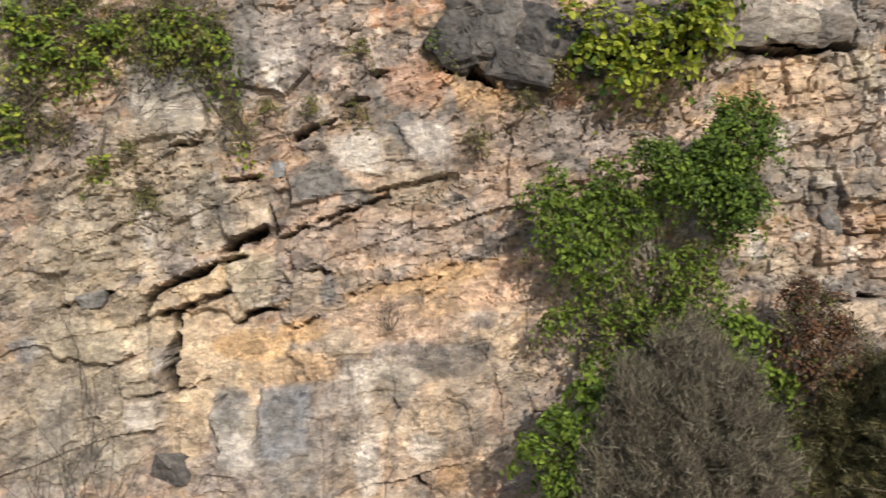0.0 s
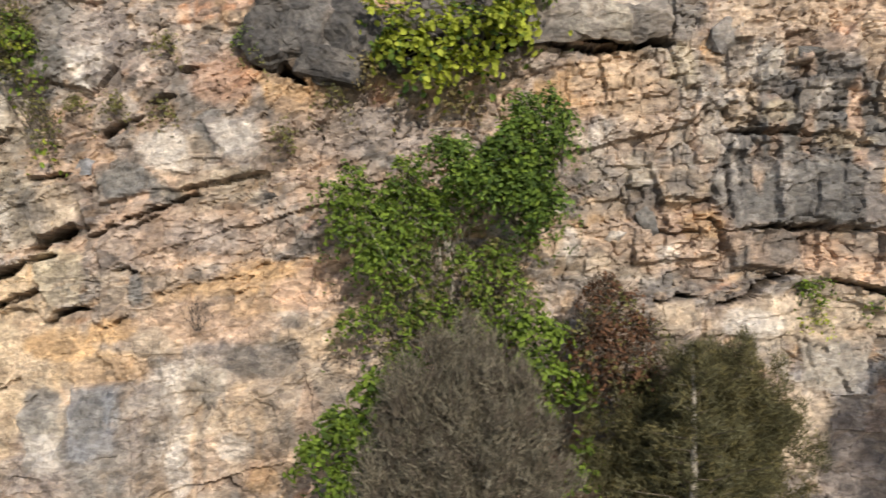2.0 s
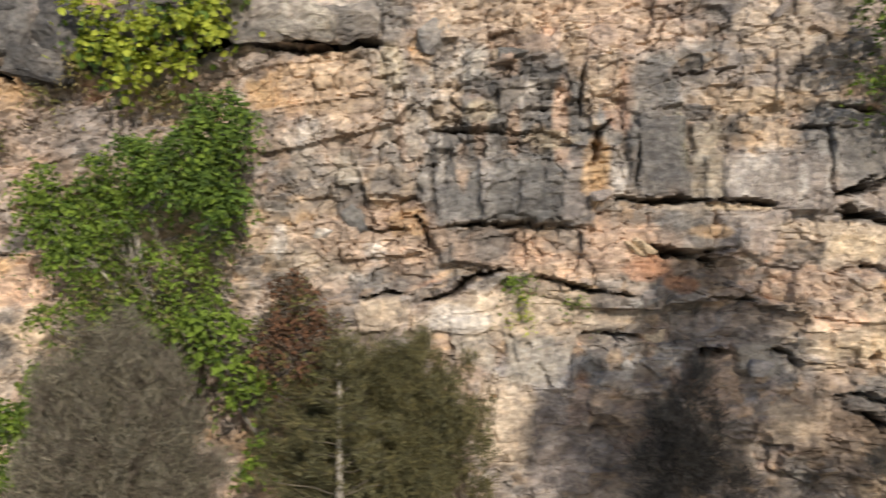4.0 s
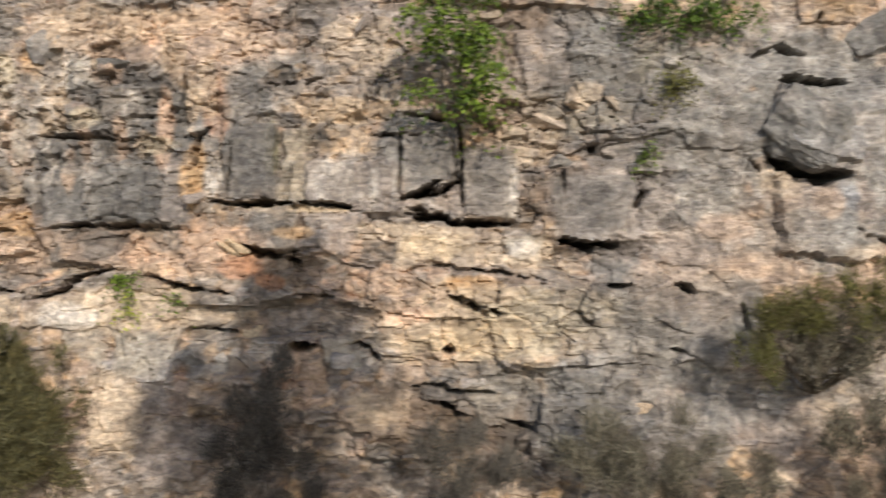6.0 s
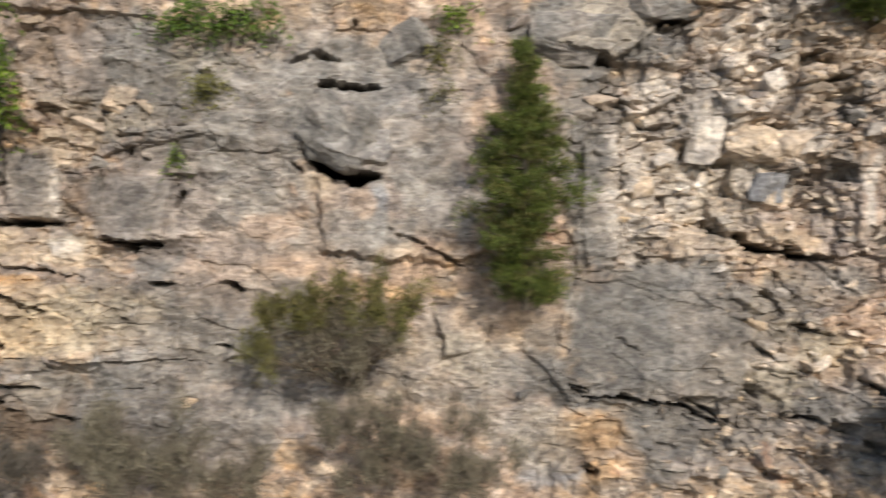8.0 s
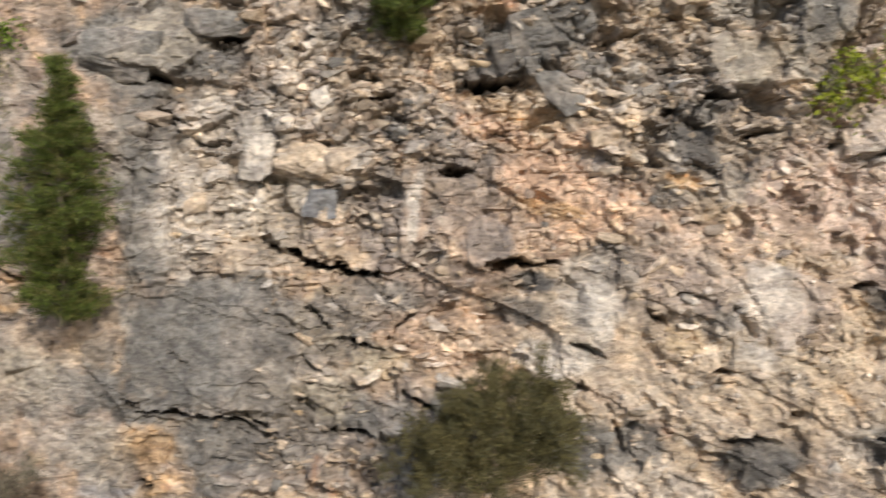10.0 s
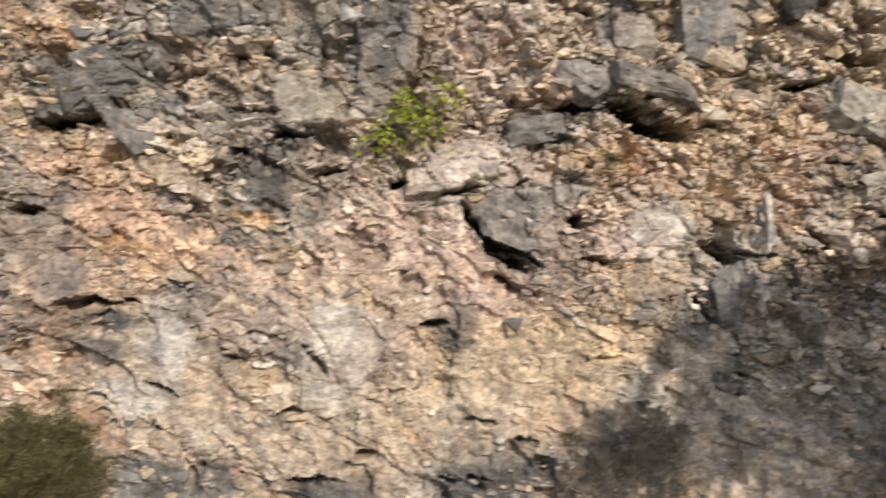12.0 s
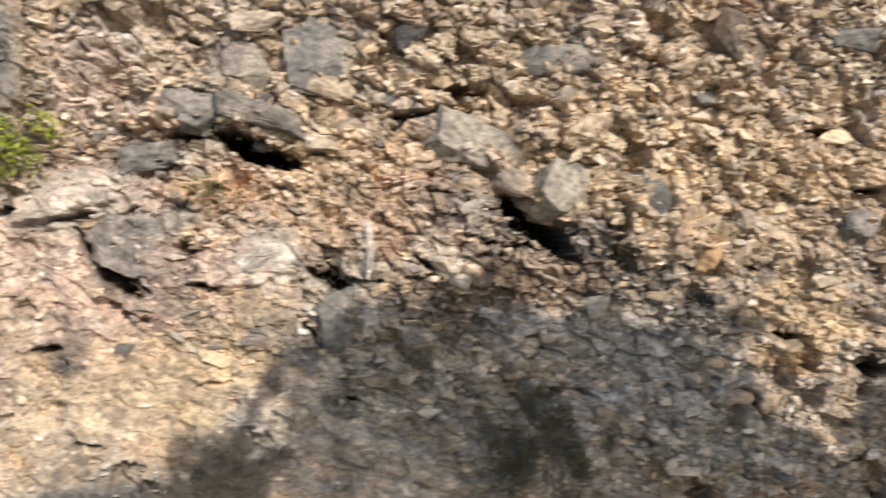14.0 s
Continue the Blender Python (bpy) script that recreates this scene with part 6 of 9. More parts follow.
facet("mauve", (37.35, 12.78), (38.22, 12.62), (38.26, 12.0), (37.7, 11.91), out=0.12, yaw=-4, pitch=4, strength=0.7, flat=0.85)
facet("ash", (32.52, 11.54), (33.53, 11.36), (33.48, 10.79), (32.66, 10.85), out=0.06, yaw=4, pitch=0, strength=0.4, flat=0.85)
facet("grey", (30.69, 12.61), (31.4, 12.97), (32.56, 12.97), (32.55, 12.45), (30.97, 12.19), out=0.1, yaw=0, pitch=6, strength=0.6, flat=0.85)
facet("white", (32.96, 7.79), (33.43, 8.06), (34.23, 7.35), (33.87, 6.56), (33.54, 6.82), out=0.05, yaw=8, pitch=0, strength=0.45, flat=0.85)
facet("white", (30.6, 7.7), (31.03, 7.63), (30.98, 6.82), (30.59, 7.0), out=0.05, yaw=8, pitch=0, strength=0.5, flat=0.85)
facet("white", (35.23, 9.67), (35.44, 9.67), (35.39, 9.06), (35.26, 9.06), out=0.1, yaw=8, pitch=0, strength=0.7, flat=0.85)
tint("yellow", 37.78, 7.37, 0.89, 0.36, 0, 0.6)
tint("yellow", 36.89, 6.56, 0.98, 0.45, 0, 0.35)
tint("peach", 33.88, 7.99, 1.34, 0.54, -20, 0.4)
tint("cream", 32.27, 5.83, 1.79, 0.54, 0, 0.45)
tint("peach", 38.31, 10.31, 1.16, 0.71, 0, 0.5)
tint("cream", 35.74, 12.09, 0.89, 1.07, 0, 0.55)
tint("pink", 35.74, 11.2, 0.62, 0.53, 0, 0.4)
tint("yellow", 42.5, 11.93, 1.43, 0.99, 0, 0.5)
crack((35.43, 9.6), (36.01, 9.06), (36.67, 8.56), width=0.05, depth=0.3)
crack((35.12, 9.72), (35.48, 9.81), (35.83, 9.85), width=0.045, depth=0.35)
crack((39.24, 8.93), (39.47, 8.8), (39.82, 8.65), width=0.08, depth=0.45)
crack((37.03, 9.31), (37.42, 9.29), width=0.06, depth=0.4)
crack((37.42, 8.73), (37.78, 8.6), width=0.045, depth=0.35)
crack((34.28, 9.91), (34.59, 9.87), width=0.07, depth=0.4)
crack((33.17, 10.04), (33.6, 10.06), width=0.06, depth=0.4)
tint("ash", 44.65, 7.45, 1.83, 1.01, 0, 0.4)
tint("ash", 41.46, 7.46, 1.45, 0.72, 0, 0.4)
tint("tan", 39.3, 10.08, 0.99, 0.81, 0, 0.4)
facet("grey", (44.29, 10.45), (44.94, 10.45), (44.92, 9.92), (44.38, 9.87), out=0.1, yaw=-4, pitch=6, strength=0.6, flat=0.85)
facet("ash", (43.45, 8.18), (44.46, 8.32), (45.66, 7.81), (45.85, 6.89), (44.46, 7.26), (43.36, 7.45), out=0.04, yaw=4, pitch=2, strength=0.4, flat=0.5)
facet("cream", (39.84, 11.3), (40.46, 11.44), (40.37, 11.03), (39.94, 10.94), out=0.12, yaw=6, pitch=8, strength=0.6, flat=0.85)
facet("cream", (46.54, 8.17), (46.96, 8.17), (46.95, 7.71), (46.5, 7.81), out=0.1, yaw=8, pitch=4, strength=0.6, flat=0.85)
facet("tan", (47.71, 7.43), (48.18, 7.71), (48.18, 6.97), (47.81, 6.78), out=0.12, yaw=8, pitch=0, strength=0.6, flat=0.85)
crack((47.94, 10.2), (48.53, 10.24), width=0.08, depth=0.5)
crack((48.18, 7.43), (48.52, 7.33), width=0.16, depth=0.6)
crack((46.92, 7.85), (47.24, 7.76), width=0.08, depth=0.4)
crack((47.14, 11.26), (47.8, 11.12), width=0.06, depth=0.4)
crack((40.46, 11.17), (40.82, 11.4), (41.45, 11.54), width=0.06, depth=0.5)
tint("yellow", 46.03, 10.29, 2.02, 1.10, 0, 0.4)
tint("peach", 40.02, 10.26, 1.08, 0.81, 0, 0.5)
tint("grey", 44.19, 7.45, 1.83, 0.82, 0, 0.4)
tint("khaki", 47.7, 12.23, 1.11, 0.92, 0, 0.4)
tint("blue", 44.0, 7.63, 1.46, 0.55, 0, 0.35)
tint("drab", 25.5, 5.24, 1.19, 0.73, 0, 0.5)
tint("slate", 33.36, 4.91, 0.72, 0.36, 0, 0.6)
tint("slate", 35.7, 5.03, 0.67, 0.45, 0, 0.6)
tint("drab", 37.66, 5.35, 1.06, 0.71, 0, 0.5)
tint("mauve", 28.8, 9.53, 0.72, 0.99, 0, 0.5)
tint("peach", 30.24, 9.08, 0.99, 0.54, -30, 0.5)
tint("pink", 29.07, 6.73, 1.35, 0.54, 0, 0.5)
tint("mauve", 32.74, 7.11, 1.07, 0.36, -30, 0.5)
tint("khaki", 33.88, 6.89, 1.79, 0.99, 0, 0.45)
tint("khaki", 33.62, 8.14, 1.25, 0.81, 0, 0.35)
tint("mauve", 17.8, 10.83, 1.02, 0.74, 0, 0.4)
tint("pink", 17.8, 7.41, 1.11, 0.65, 0, 0.2)
tint("drab", 17.07, 6.3, 1.20, 0.74, 0, 0.4)
tint("ash", 21.14, 6.12, 1.20, 0.83, 0, 0.4)
tint("drab", 19.48, 5.54, 1.59, 0.56, 0, 0.4)
tint("white", 24.69, 9.7, 1.00, 1.27, 0, 0.5)
tint("ash", 25.56, 8.97, 0.81, 1.08, 0, 0.5)
tint("white", 24.18, 8.52, 0.55, 0.55, 0, 0.5)
tint("mauve", 22.76, 9.26, 0.55, 1.28, 0, 0.4)
tint("cream", 33.61, 7.09, 2.06, 1.16, 0, 0.45)
tint("white", 32.54, 7.27, 0.54, 0.81, 0, 0.5)
tint("white", 33.88, 7.18, 0.54, 0.72, -30, 0.6)
tint("cream", 35.83, 6.92, 1.52, 0.80, 0, 0.4)
tint("pink", 34.59, 8.8, 1.16, 0.63, 0, 0.5)
tint("white", 34.94, 9.15, 0.62, 0.54, 0, 0.5)
tint("cream", 30.66, 6.73, 1.26, 0.90, 0, 0.4)
tint("white", 30.85, 7.27, 0.45, 0.54, 0, 0.6)
tint("cream", 38.31, 8.35, 0.89, 0.45, 0, 0.4)
tint("pink", 37.25, 9.42, 0.54, 0.54, 0, 0.4)
tint("cream", 35.3, 12.27, 0.62, 0.98, 0, 0.5)
tint("cream", 38.48, 11.56, 1.07, 0.53, 0, 0.4)
tint("khaki", 41.6, 12.28, 1.52, 0.72, 0, 0.4)
tint("cream", 32.92, 6.03, 1.79, 0.89, -20, 0.4)
tint("white", 30.26, 6.55, 0.72, 0.36, 0, 0.4)
tint("cream", 28.65, 6.53, 1.63, 0.45, 0, 0.4)
tint("cream", 45.56, 12.12, 2.75, 1.01, 0, 0.5)
tint("cream", 46.49, 9.65, 1.38, 0.74, 0, 0.4)
tint("cream", 37.26, 12.4, 2.06, 0.72, 0, 0.4)
facet("white", (40.03, 9.62), (40.2, 9.62), (40.17, 8.89), (40.02, 8.89), out=0.1, yaw=8, pitch=0, strength=0.97, flat=0.85)
facet("grey", (36.23, 9.82), (37.32, 9.88), (37.23, 9.24), (36.72, 8.9), out=0.06, yaw=6, pitch=4, strength=0.6, flat=0.85)
tint("drab", 23.61, 10.27, 0.55, 0.37, -12, 0.78)
tint("slate", 27.47, 10.34, 0.16, 0.36, -12, 0.78)
tint("grey", 23.42, 9.35, 0.37, 0.55, -12, 0.78)
tint("drab", 26.83, 9.25, 0.23, 0.46, -12, 0.78)
tint("slate", 27.74, 9.25, 0.14, 0.36, -12, 0.78)
tint("mauve", 29.1, 8.35, 0.41, 0.36, -12, 0.78)
tint("slate", 29.81, 7.72, 0.32, 0.18, -12, 0.78)
tint("drab", 27.65, 7.44, 0.55, 0.27, -12, 0.78)
tint("drab", 27.1, 6.7, 0.46, 0.46, -12, 0.78)
tint("drab", 26.65, 7.25, 0.46, 0.37, -12, 0.78)
tint("slate", 29.55, 7.26, 0.63, 0.27, -12, 0.78)
tint("slate", 32.29, 9.87, 0.27, 0.27, -12, 0.78)
tint("drab", 31.58, 10.85, 0.54, 0.45, -12, 0.78)
tint("grey", 30.79, 11.13, 0.45, 0.36, -12, 0.78)
tint("drab", 32.83, 7.19, 0.45, 0.22, -12, 0.78)
tint("slate", 31.85, 8.98, 0.27, 0.18, -12, 0.78)
tint("drab", 32.12, 7.81, 0.45, 0.36, -12, 0.78)
tint("slate", 35.26, 7.56, 0.44, 0.35, -12, 0.78)
tint("grey", 29.81, 11.58, 0.54, 0.27, -12, 0.78)
tint("grey", 26.66, 11.8, 0.45, 0.36, -12, 0.78)
tint("drab", 26.09, 5.23, 0.55, 0.46, -12, 0.78)
tint("grey", 24.42, 5.11, 0.37, 0.37, -12, 0.78)
tint("grey", 22.75, 5.93, 0.56, 0.46, -12, 0.78)
tint("grey", 30.44, 5.01, 0.54, 0.36, -12, 0.78)
tint("grey", 31.51, 5.11, 0.45, 0.45, -12, 0.78)
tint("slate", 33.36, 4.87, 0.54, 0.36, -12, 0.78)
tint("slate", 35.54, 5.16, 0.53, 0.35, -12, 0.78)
tint("white", 25.46, 9.99, 0.32, 0.37, -12, 0.78)
tint("white", 26.43, 10.58, 0.20, 0.23, -12, 0.78)
tint("cream", 26.56, 9.62, 0.46, 0.18, -12, 0.78)
tint("white", 26.1, 9.21, 0.23, 0.32, -12, 0.78)
tint("white", 24.06, 8.52, 0.32, 0.46, -12, 0.78)
tint("white", 25.18, 9.08, 0.23, 0.37, -12, 0.78)
tint("white", 27.93, 9.16, 0.14, 0.36, -12, 0.78)
tint("white", 27.88, 8.62, 0.09, 0.36, -12, 0.78)
tint("peach", 29.19, 10.15, 0.63, 0.23, -12, 0.78)
tint("peach", 30.52, 10.01, 0.40, 0.13, -12, 0.78)
tint("peach", 29.9, 9.34, 0.54, 0.36, -12, 0.78)
tint("white", 30.88, 7.27, 0.22, 0.40, -12, 0.78)
tint("white", 30.26, 6.46, 0.45, 0.27, -12, 0.78)
tint("white", 33.53, 7.64, 0.45, 0.53, -12, 0.78)
tint("white", 33.88, 7.11, 0.27, 0.36, -12, 0.78)
tint("white", 33.27, 6.57, 0.45, 0.22, -12, 0.78)
tint("white", 35.5, 10.3, 0.71, 0.35, -12, 0.78)
tint("white", 34.82, 8.89, 0.44, 0.31, -12, 0.78)
tint("pink", 28.2, 6.53, 0.73, 0.27, -12, 0.78)
tint("pink", 27.65, 6.71, 0.45, 0.23, -12, 0.78)
tint("ochre", 30.08, 8.89, 0.54, 0.13, -12, 0.78)
tint("ochre", 32.2, 9.33, 0.36, 0.13, -12, 0.78)
tint("yellow", 32.21, 6.74, 0.36, 0.27, -12, 0.78)
tint("cream", 32.66, 6.11, 0.45, 0.36, -12, 0.78)
tint("cream", 34.15, 5.68, 0.53, 0.36, -12, 0.78)
tint("white", 35.39, 10.31, 0.62, 0.27, -12, 0.78)
tint("white", 34.94, 9.42, 0.54, 0.36, -12, 0.78)
tint("white", 38.22, 9.06, 0.54, 0.36, -12, 0.78)
tint("white", 33.52, 7.63, 0.45, 0.45, -12, 0.78)
tint("white", 33.87, 6.91, 0.36, 0.45, -12, 0.78)
tint("white", 30.8, 7.36, 0.20, 0.40, -12, 0.78)
tint("white", 33.43, 6.47, 0.27, 0.22, -12, 0.78)
tint("white", 29.86, 6.46, 0.36, 0.27, -12, 0.78)
tint("cream", 35.48, 12.27, 0.45, 0.36, -12, 0.78)
tint("white", 36.01, 11.73, 0.36, 0.36, -12, 0.78)
tint("cream", 38.57, 12.45, 0.44, 0.36, -12, 0.78)
tint("slate", 32.46, 9.96, 0.36, 0.31, -12, 0.78)
tint("drab", 32.63, 7.18, 0.36, 0.27, -12, 0.78)
tint("drab", 31.92, 9.06, 0.36, 0.27, -12, 0.78)
tint("slate", 29.95, 7.72, 0.27, 0.18, -12, 0.78)
tint("drab", 31.12, 7.99, 0.45, 0.36, -12, 0.78)
tint("drab", 37.07, 9.87, 0.36, 0.36, -12, 0.78)
tint("grey", 33.09, 12.09, 0.45, 0.36, -12, 0.78)
tint("grey", 32.02, 12.27, 0.45, 0.36, -12, 0.78)
tint("slate", 33.79, 12.18, 0.16, 0.80, -12, 0.78)
tint("grey", 34.33, 12.27, 0.27, 0.71, -12, 0.78)
tint("grey", 31.4, 12.45, 0.54, 0.36, -12, 0.78)
tint("drab", 37.86, 12.36, 0.36, 0.40, -12, 0.78)
tint("ash", 39.46, 12.45, 0.36, 0.45, -12, 0.78)
tint("slate", 36.54, 10.76, 0.36, 0.22, -12, 0.78)
tint("drab", 37.6, 11.65, 0.45, 0.27, -12, 0.78)
tint("grey", 39.65, 8.08, 0.45, 0.40, -12, 0.78)
tint("white", 44.65, 6.9, 2.10, 1.10, 0, 0.5)
tint("ash", 41.91, 6.73, 1.45, 0.82, 0, 0.5)
tint("white", 43.27, 7.82, 1.28, 0.55, 0, 0.5)
tint("ash", 40.56, 7.65, 0.99, 0.54, 0, 0.5)
tint("ash", 46.04, 6.34, 1.65, 0.74, 0, 0.5)
tint("ash", 40.02, 6.39, 0.99, 0.72, 0, 0.5)
tint("white", 44.37, 8.18, 0.73, 0.37, 0, 0.5)
tint("drab", 41.09, 8.19, 0.54, 0.27, 0, 0.5)
tint("cream", 38.95, 12.06, 0.99, 0.72, 0, 0.45)
tint("cream", 43.26, 12.1, 1.18, 0.55, 0, 0.45)
tint("cream", 44.18, 11.01, 1.00, 0.55, 0, 0.45)
tint("peach", 40.55, 10.54, 0.99, 0.54, 0, 0.45)
tint("peach", 40.02, 9.99, 0.81, 0.54, 0, 0.45)
tint("cream", 47.42, 11.49, 1.01, 1.01, 0, 0.45)
tint("cream", 41.27, 12.17, 0.81, 0.45, 0, 0.45)
tint("white", 35.83, 11.91, 0.89, 1.07, 0, 0.5)
tint("cream", 34.94, 11.2, 0.80, 0.45, 0, 0.5)
tint("ash", 33.26, 11.11, 0.54, 0.36, 0, 0.5)
tint("cream", 26.84, 10.98, 1.18, 0.82, 0, 0.5)
tint("white", 26.11, 11.26, 0.55, 0.55, 0, 0.5)
tint("cream", 30.26, 10.5, 1.26, 0.54, 0, 0.5)
tint("cream", 31.76, 11.74, 0.89, 0.54, 0, 0.5)
tint("cream", 33.34, 10.04, 0.89, 0.53, 0, 0.5)
tint("white", 30.97, 10.77, 0.63, 0.36, 0, 0.5)
tint("cream", 27.93, 11.78, 0.54, 0.54, 0, 0.5)
tint("ash", 33.07, 12.0, 0.53, 0.36, 0, 0.5)
tint("slate", 13.52, 9.45, 0.37, 0.45, 0, 0.5)
tint("slate", 14.46, 9.1, 0.36, 0.48, 0, 0.5)
tint("slate", 16.18, 8.75, 0.42, 0.42, 0, 0.5)
tint("slate", 10.65, 9.3, 0.32, 0.56, 0, 0.5)
tint("slate", 8.47, 8.82, 0.38, 0.38, 0, 0.5)
tint("drab", 12.14, 8.93, 0.53, 0.26, 0, 0.5)
tint("slate", 11.1, 8.27, 0.32, 0.25, 0, 0.5)
tint("white", 14.86, 8.84, 0.06, 0.39, 0, 0.65)
tint("white", 13.0, 8.93, 0.07, 0.35, 0, 0.65)
tint("white", 12.66, 8.93, 0.07, 0.35, 0, 0.65)
tint("white", 10.09, 9.13, 0.09, 0.27, 0, 0.65)
tint("yellow", 13.61, 8.01, 0.61, 0.23, 0, 0.65)
tint("white", 14.98, 7.97, 0.30, 0.16, 0, 0.65)
tint("tan", 14.47, 7.27, 0.52, 0.17, 0, 0.65)
tint("yellow", 13.96, 6.49, 0.70, 0.22, 0, 0.65)
tint("pink", 12.92, 7.44, 0.44, 0.21, 0, 0.65)
tint("peach", 13.27, 6.92, 0.44, 0.17, 0, 0.65)
tint("pink", 9.66, 7.87, 0.72, 0.20, 0, 0.65)
tint("peach", 8.84, 7.95, 0.55, 0.23, 0, 0.65)
tint("ochre", 11.36, 8.23, 0.36, 0.12, 0, 0.65)
tint("rust", 10.47, 7.78, 0.27, 0.14, 0, 0.65)
tint("cream", 9.2, 6.86, 1.00, 0.24, 0, 0.65)
tint("white", 7.66, 6.86, 0.54, 0.24, 0, 0.65)
tint("pewter", 19.1, 11.04, 1.40, 0.84, 0, 0.55)
tint("pewter", 20.21, 9.82, 1.21, 1.02, 0, 0.55)
tint("pewter", 21.13, 8.71, 0.83, 0.65, 0, 0.55)
tint("pewter", 18.17, 8.99, 0.93, 1.02, 0, 0.55)
tint("pewter", 17.62, 10.55, 0.65, 0.83, 0, 0.55)
tint("pewter", 21.12, 10.92, 1.11, 0.83, 0, 0.55)
tint("pewter", 19.66, 8.15, 1.21, 0.56, 0, 0.55)
tint("cream", 19.2, 8.99, 0.37, 0.22, 0, 0.5)
tint("pink", 18.27, 8.34, 0.56, 0.28, 0, 0.5)
tint("cream", 20.49, 7.88, 0.56, 0.19, 0, 0.5)
tint("pink", 18.92, 7.68, 0.75, 0.24, 0, 0.5)
tint("pink", 19.85, 8.71, 0.28, 0.28, 0, 0.5)
tint("mauve", 17.8, 7.87, 0.46, 0.28, 0, 0.5)
tint("white", 35.83, 12.44, 0.80, 0.53, 0, 0.5)
tint("white", 35.3, 11.74, 0.45, 0.45, 0, 0.5)
tint("cream", 38.57, 11.82, 0.71, 0.45, 0, 0.5)
tint("cream", 39.37, 11.03, 0.98, 0.53, 0, 0.5)
tint("cream", 40.53, 12.19, 0.54, 0.54, 0, 0.5)
tint("yellow", 40.71, 10.76, 0.54, 0.36, 0, 0.5)
tint("cream", 39.55, 10.05, 0.80, 0.45, 0, 0.5)
tint("cream", 40.63, 10.05, 0.54, 0.45, 0, 0.5)
tint("cream", 42.78, 11.49, 0.81, 0.45, 0, 0.5)
tint("pink", 7.93, 9.86, 0.13, 0.54, 0, 0.6)
tint("peach", 9.2, 9.95, 0.16, 0.82, 0, 0.6)
tint("tan", 7.49, 10.3, 0.20, 0.45, 0, 0.6)
tint("pink", 8.47, 9.77, 0.11, 0.40, 0, 0.6)
tint("pink", 7.66, 9.22, 0.13, 0.45, 0, 0.6)
tint("tan", 9.66, 10.31, 0.14, 0.54, 0, 0.6)
tint("tan", 8.83, 9.68, 0.15, 0.22, 0, 0.6)
tint("pink", 6.86, 9.67, 0.27, 0.63, 0, 0.6)
tint("cream", 7.31, 10.84, 0.36, 0.45, 0, 0.6)
tint("pink", 8.29, 10.95, 0.27, 0.36, 0, 0.6)
tint("tan", 9.38, 11.13, 0.24, 0.45, 0, 0.6)
tint("ochre", 9.75, 8.95, 0.14, 0.36, 0, 0.6)
tint("tan", 6.51, 8.94, 0.36, 0.36, 0, 0.6)
tint("cream", 9.93, 10.57, 0.18, 0.54, 0, 0.6)
streaks(8.29, 10.13, 1.54, 1.27, pale=0.6, dark=0.4)
tint("tan", 7.26, 9.99, 0.16, 0.22, 0, 0.65)
tint("drab", 7.7, 9.3, 0.26, 0.17, 0, 0.65)
tint("khaki", 7.96, 10.08, 0.26, 0.21, 0, 0.65)
tint("ash", 6.91, 9.81, 0.16, 0.52, 0, 0.65)
tint("slate", 6.47, 8.95, 0.22, 0.22, 0, 0.65)
tint("ochre", 6.82, 8.34, 0.35, 0.22, 0, 0.65)
tint("ash", 5.86, 9.2, 0.22, 0.34, 0, 0.65)
tint("white", 5.26, 9.72, 0.22, 0.34, 0, 0.65)
tint("white", 6.3, 7.91, 0.17, 0.17, 0, 0.65)
tint("white", 4.83, 8.08, 0.12, 0.34, 0, 0.65)
tint("khaki", 9.1, 9.65, 0.35, 0.16, 0, 0.65)
tint("slate", 8.14, 8.0, 0.35, 0.26, 0, 0.65)
tint("drab", 9.26, 8.09, 0.35, 0.23, 0, 0.65)
tint("slate", 8.92, 10.78, 0.35, 0.26, 0, 0.65)
tint("drab", 7.34, 10.85, 0.22, 0.43, 0, 0.65)
tint("khaki", 6.56, 10.76, 0.22, 0.43, 0, 0.65)
tint("white", -4.55, 10.35, 0.23, 0.52, 0, 0.6)
tint("white", -4.11, 10.18, 0.10, 0.43, 0, 0.6)
tint("grey", -3.94, 10.7, 0.35, 0.43, 0, 0.6)
tint("white", -2.64, 10.87, 0.14, 0.35, 0, 0.6)
tint("mauve", -2.73, 11.31, 0.23, 0.35, 0, 0.6)
tint("mauve", -0.82, 10.96, 0.26, 0.17, 0, 0.6)
tint("white", -1.25, 9.49, 0.35, 0.35, 0, 0.6)
tint("white", -0.21, 9.66, 0.35, 0.35, 0, 0.6)
tint("grey", -1.95, 8.96, 0.35, 0.21, 0, 0.6)
tint("slate", -3.33, 8.62, 0.23, 0.26, 0, 0.6)
tint("cream", -2.99, 8.79, 0.23, 0.23, 0, 0.6)
tint("white", -4.55, 8.27, 0.10, 0.35, 0, 0.6)
tint("white", -3.77, 8.36, 0.09, 0.35, 0, 0.6)
tint("mauve", -4.2, 7.92, 0.26, 0.21, 0, 0.6)
tint("khaki", -3.07, 7.75, 0.35, 0.23, 0, 0.6)
tint("mauve", -2.29, 7.75, 0.23, 0.26, 0, 0.6)
tint("pink", -1.43, 8.01, 0.35, 0.26, 0, 0.6)
tint("mauve", -0.73, 8.18, 0.52, 0.26, 0, 0.6)
tint("ochre", 0.14, 7.66, 0.61, 0.17, 0, 0.6)
tint("peach", 0.66, 7.31, 0.44, 0.26, 0, 0.6)
tint("cream", -1.6, 6.53, 0.30, 0.23, 0, 0.6)
tint("white", -3.16, 4.88, 0.31, 0.26, 0, 0.6)
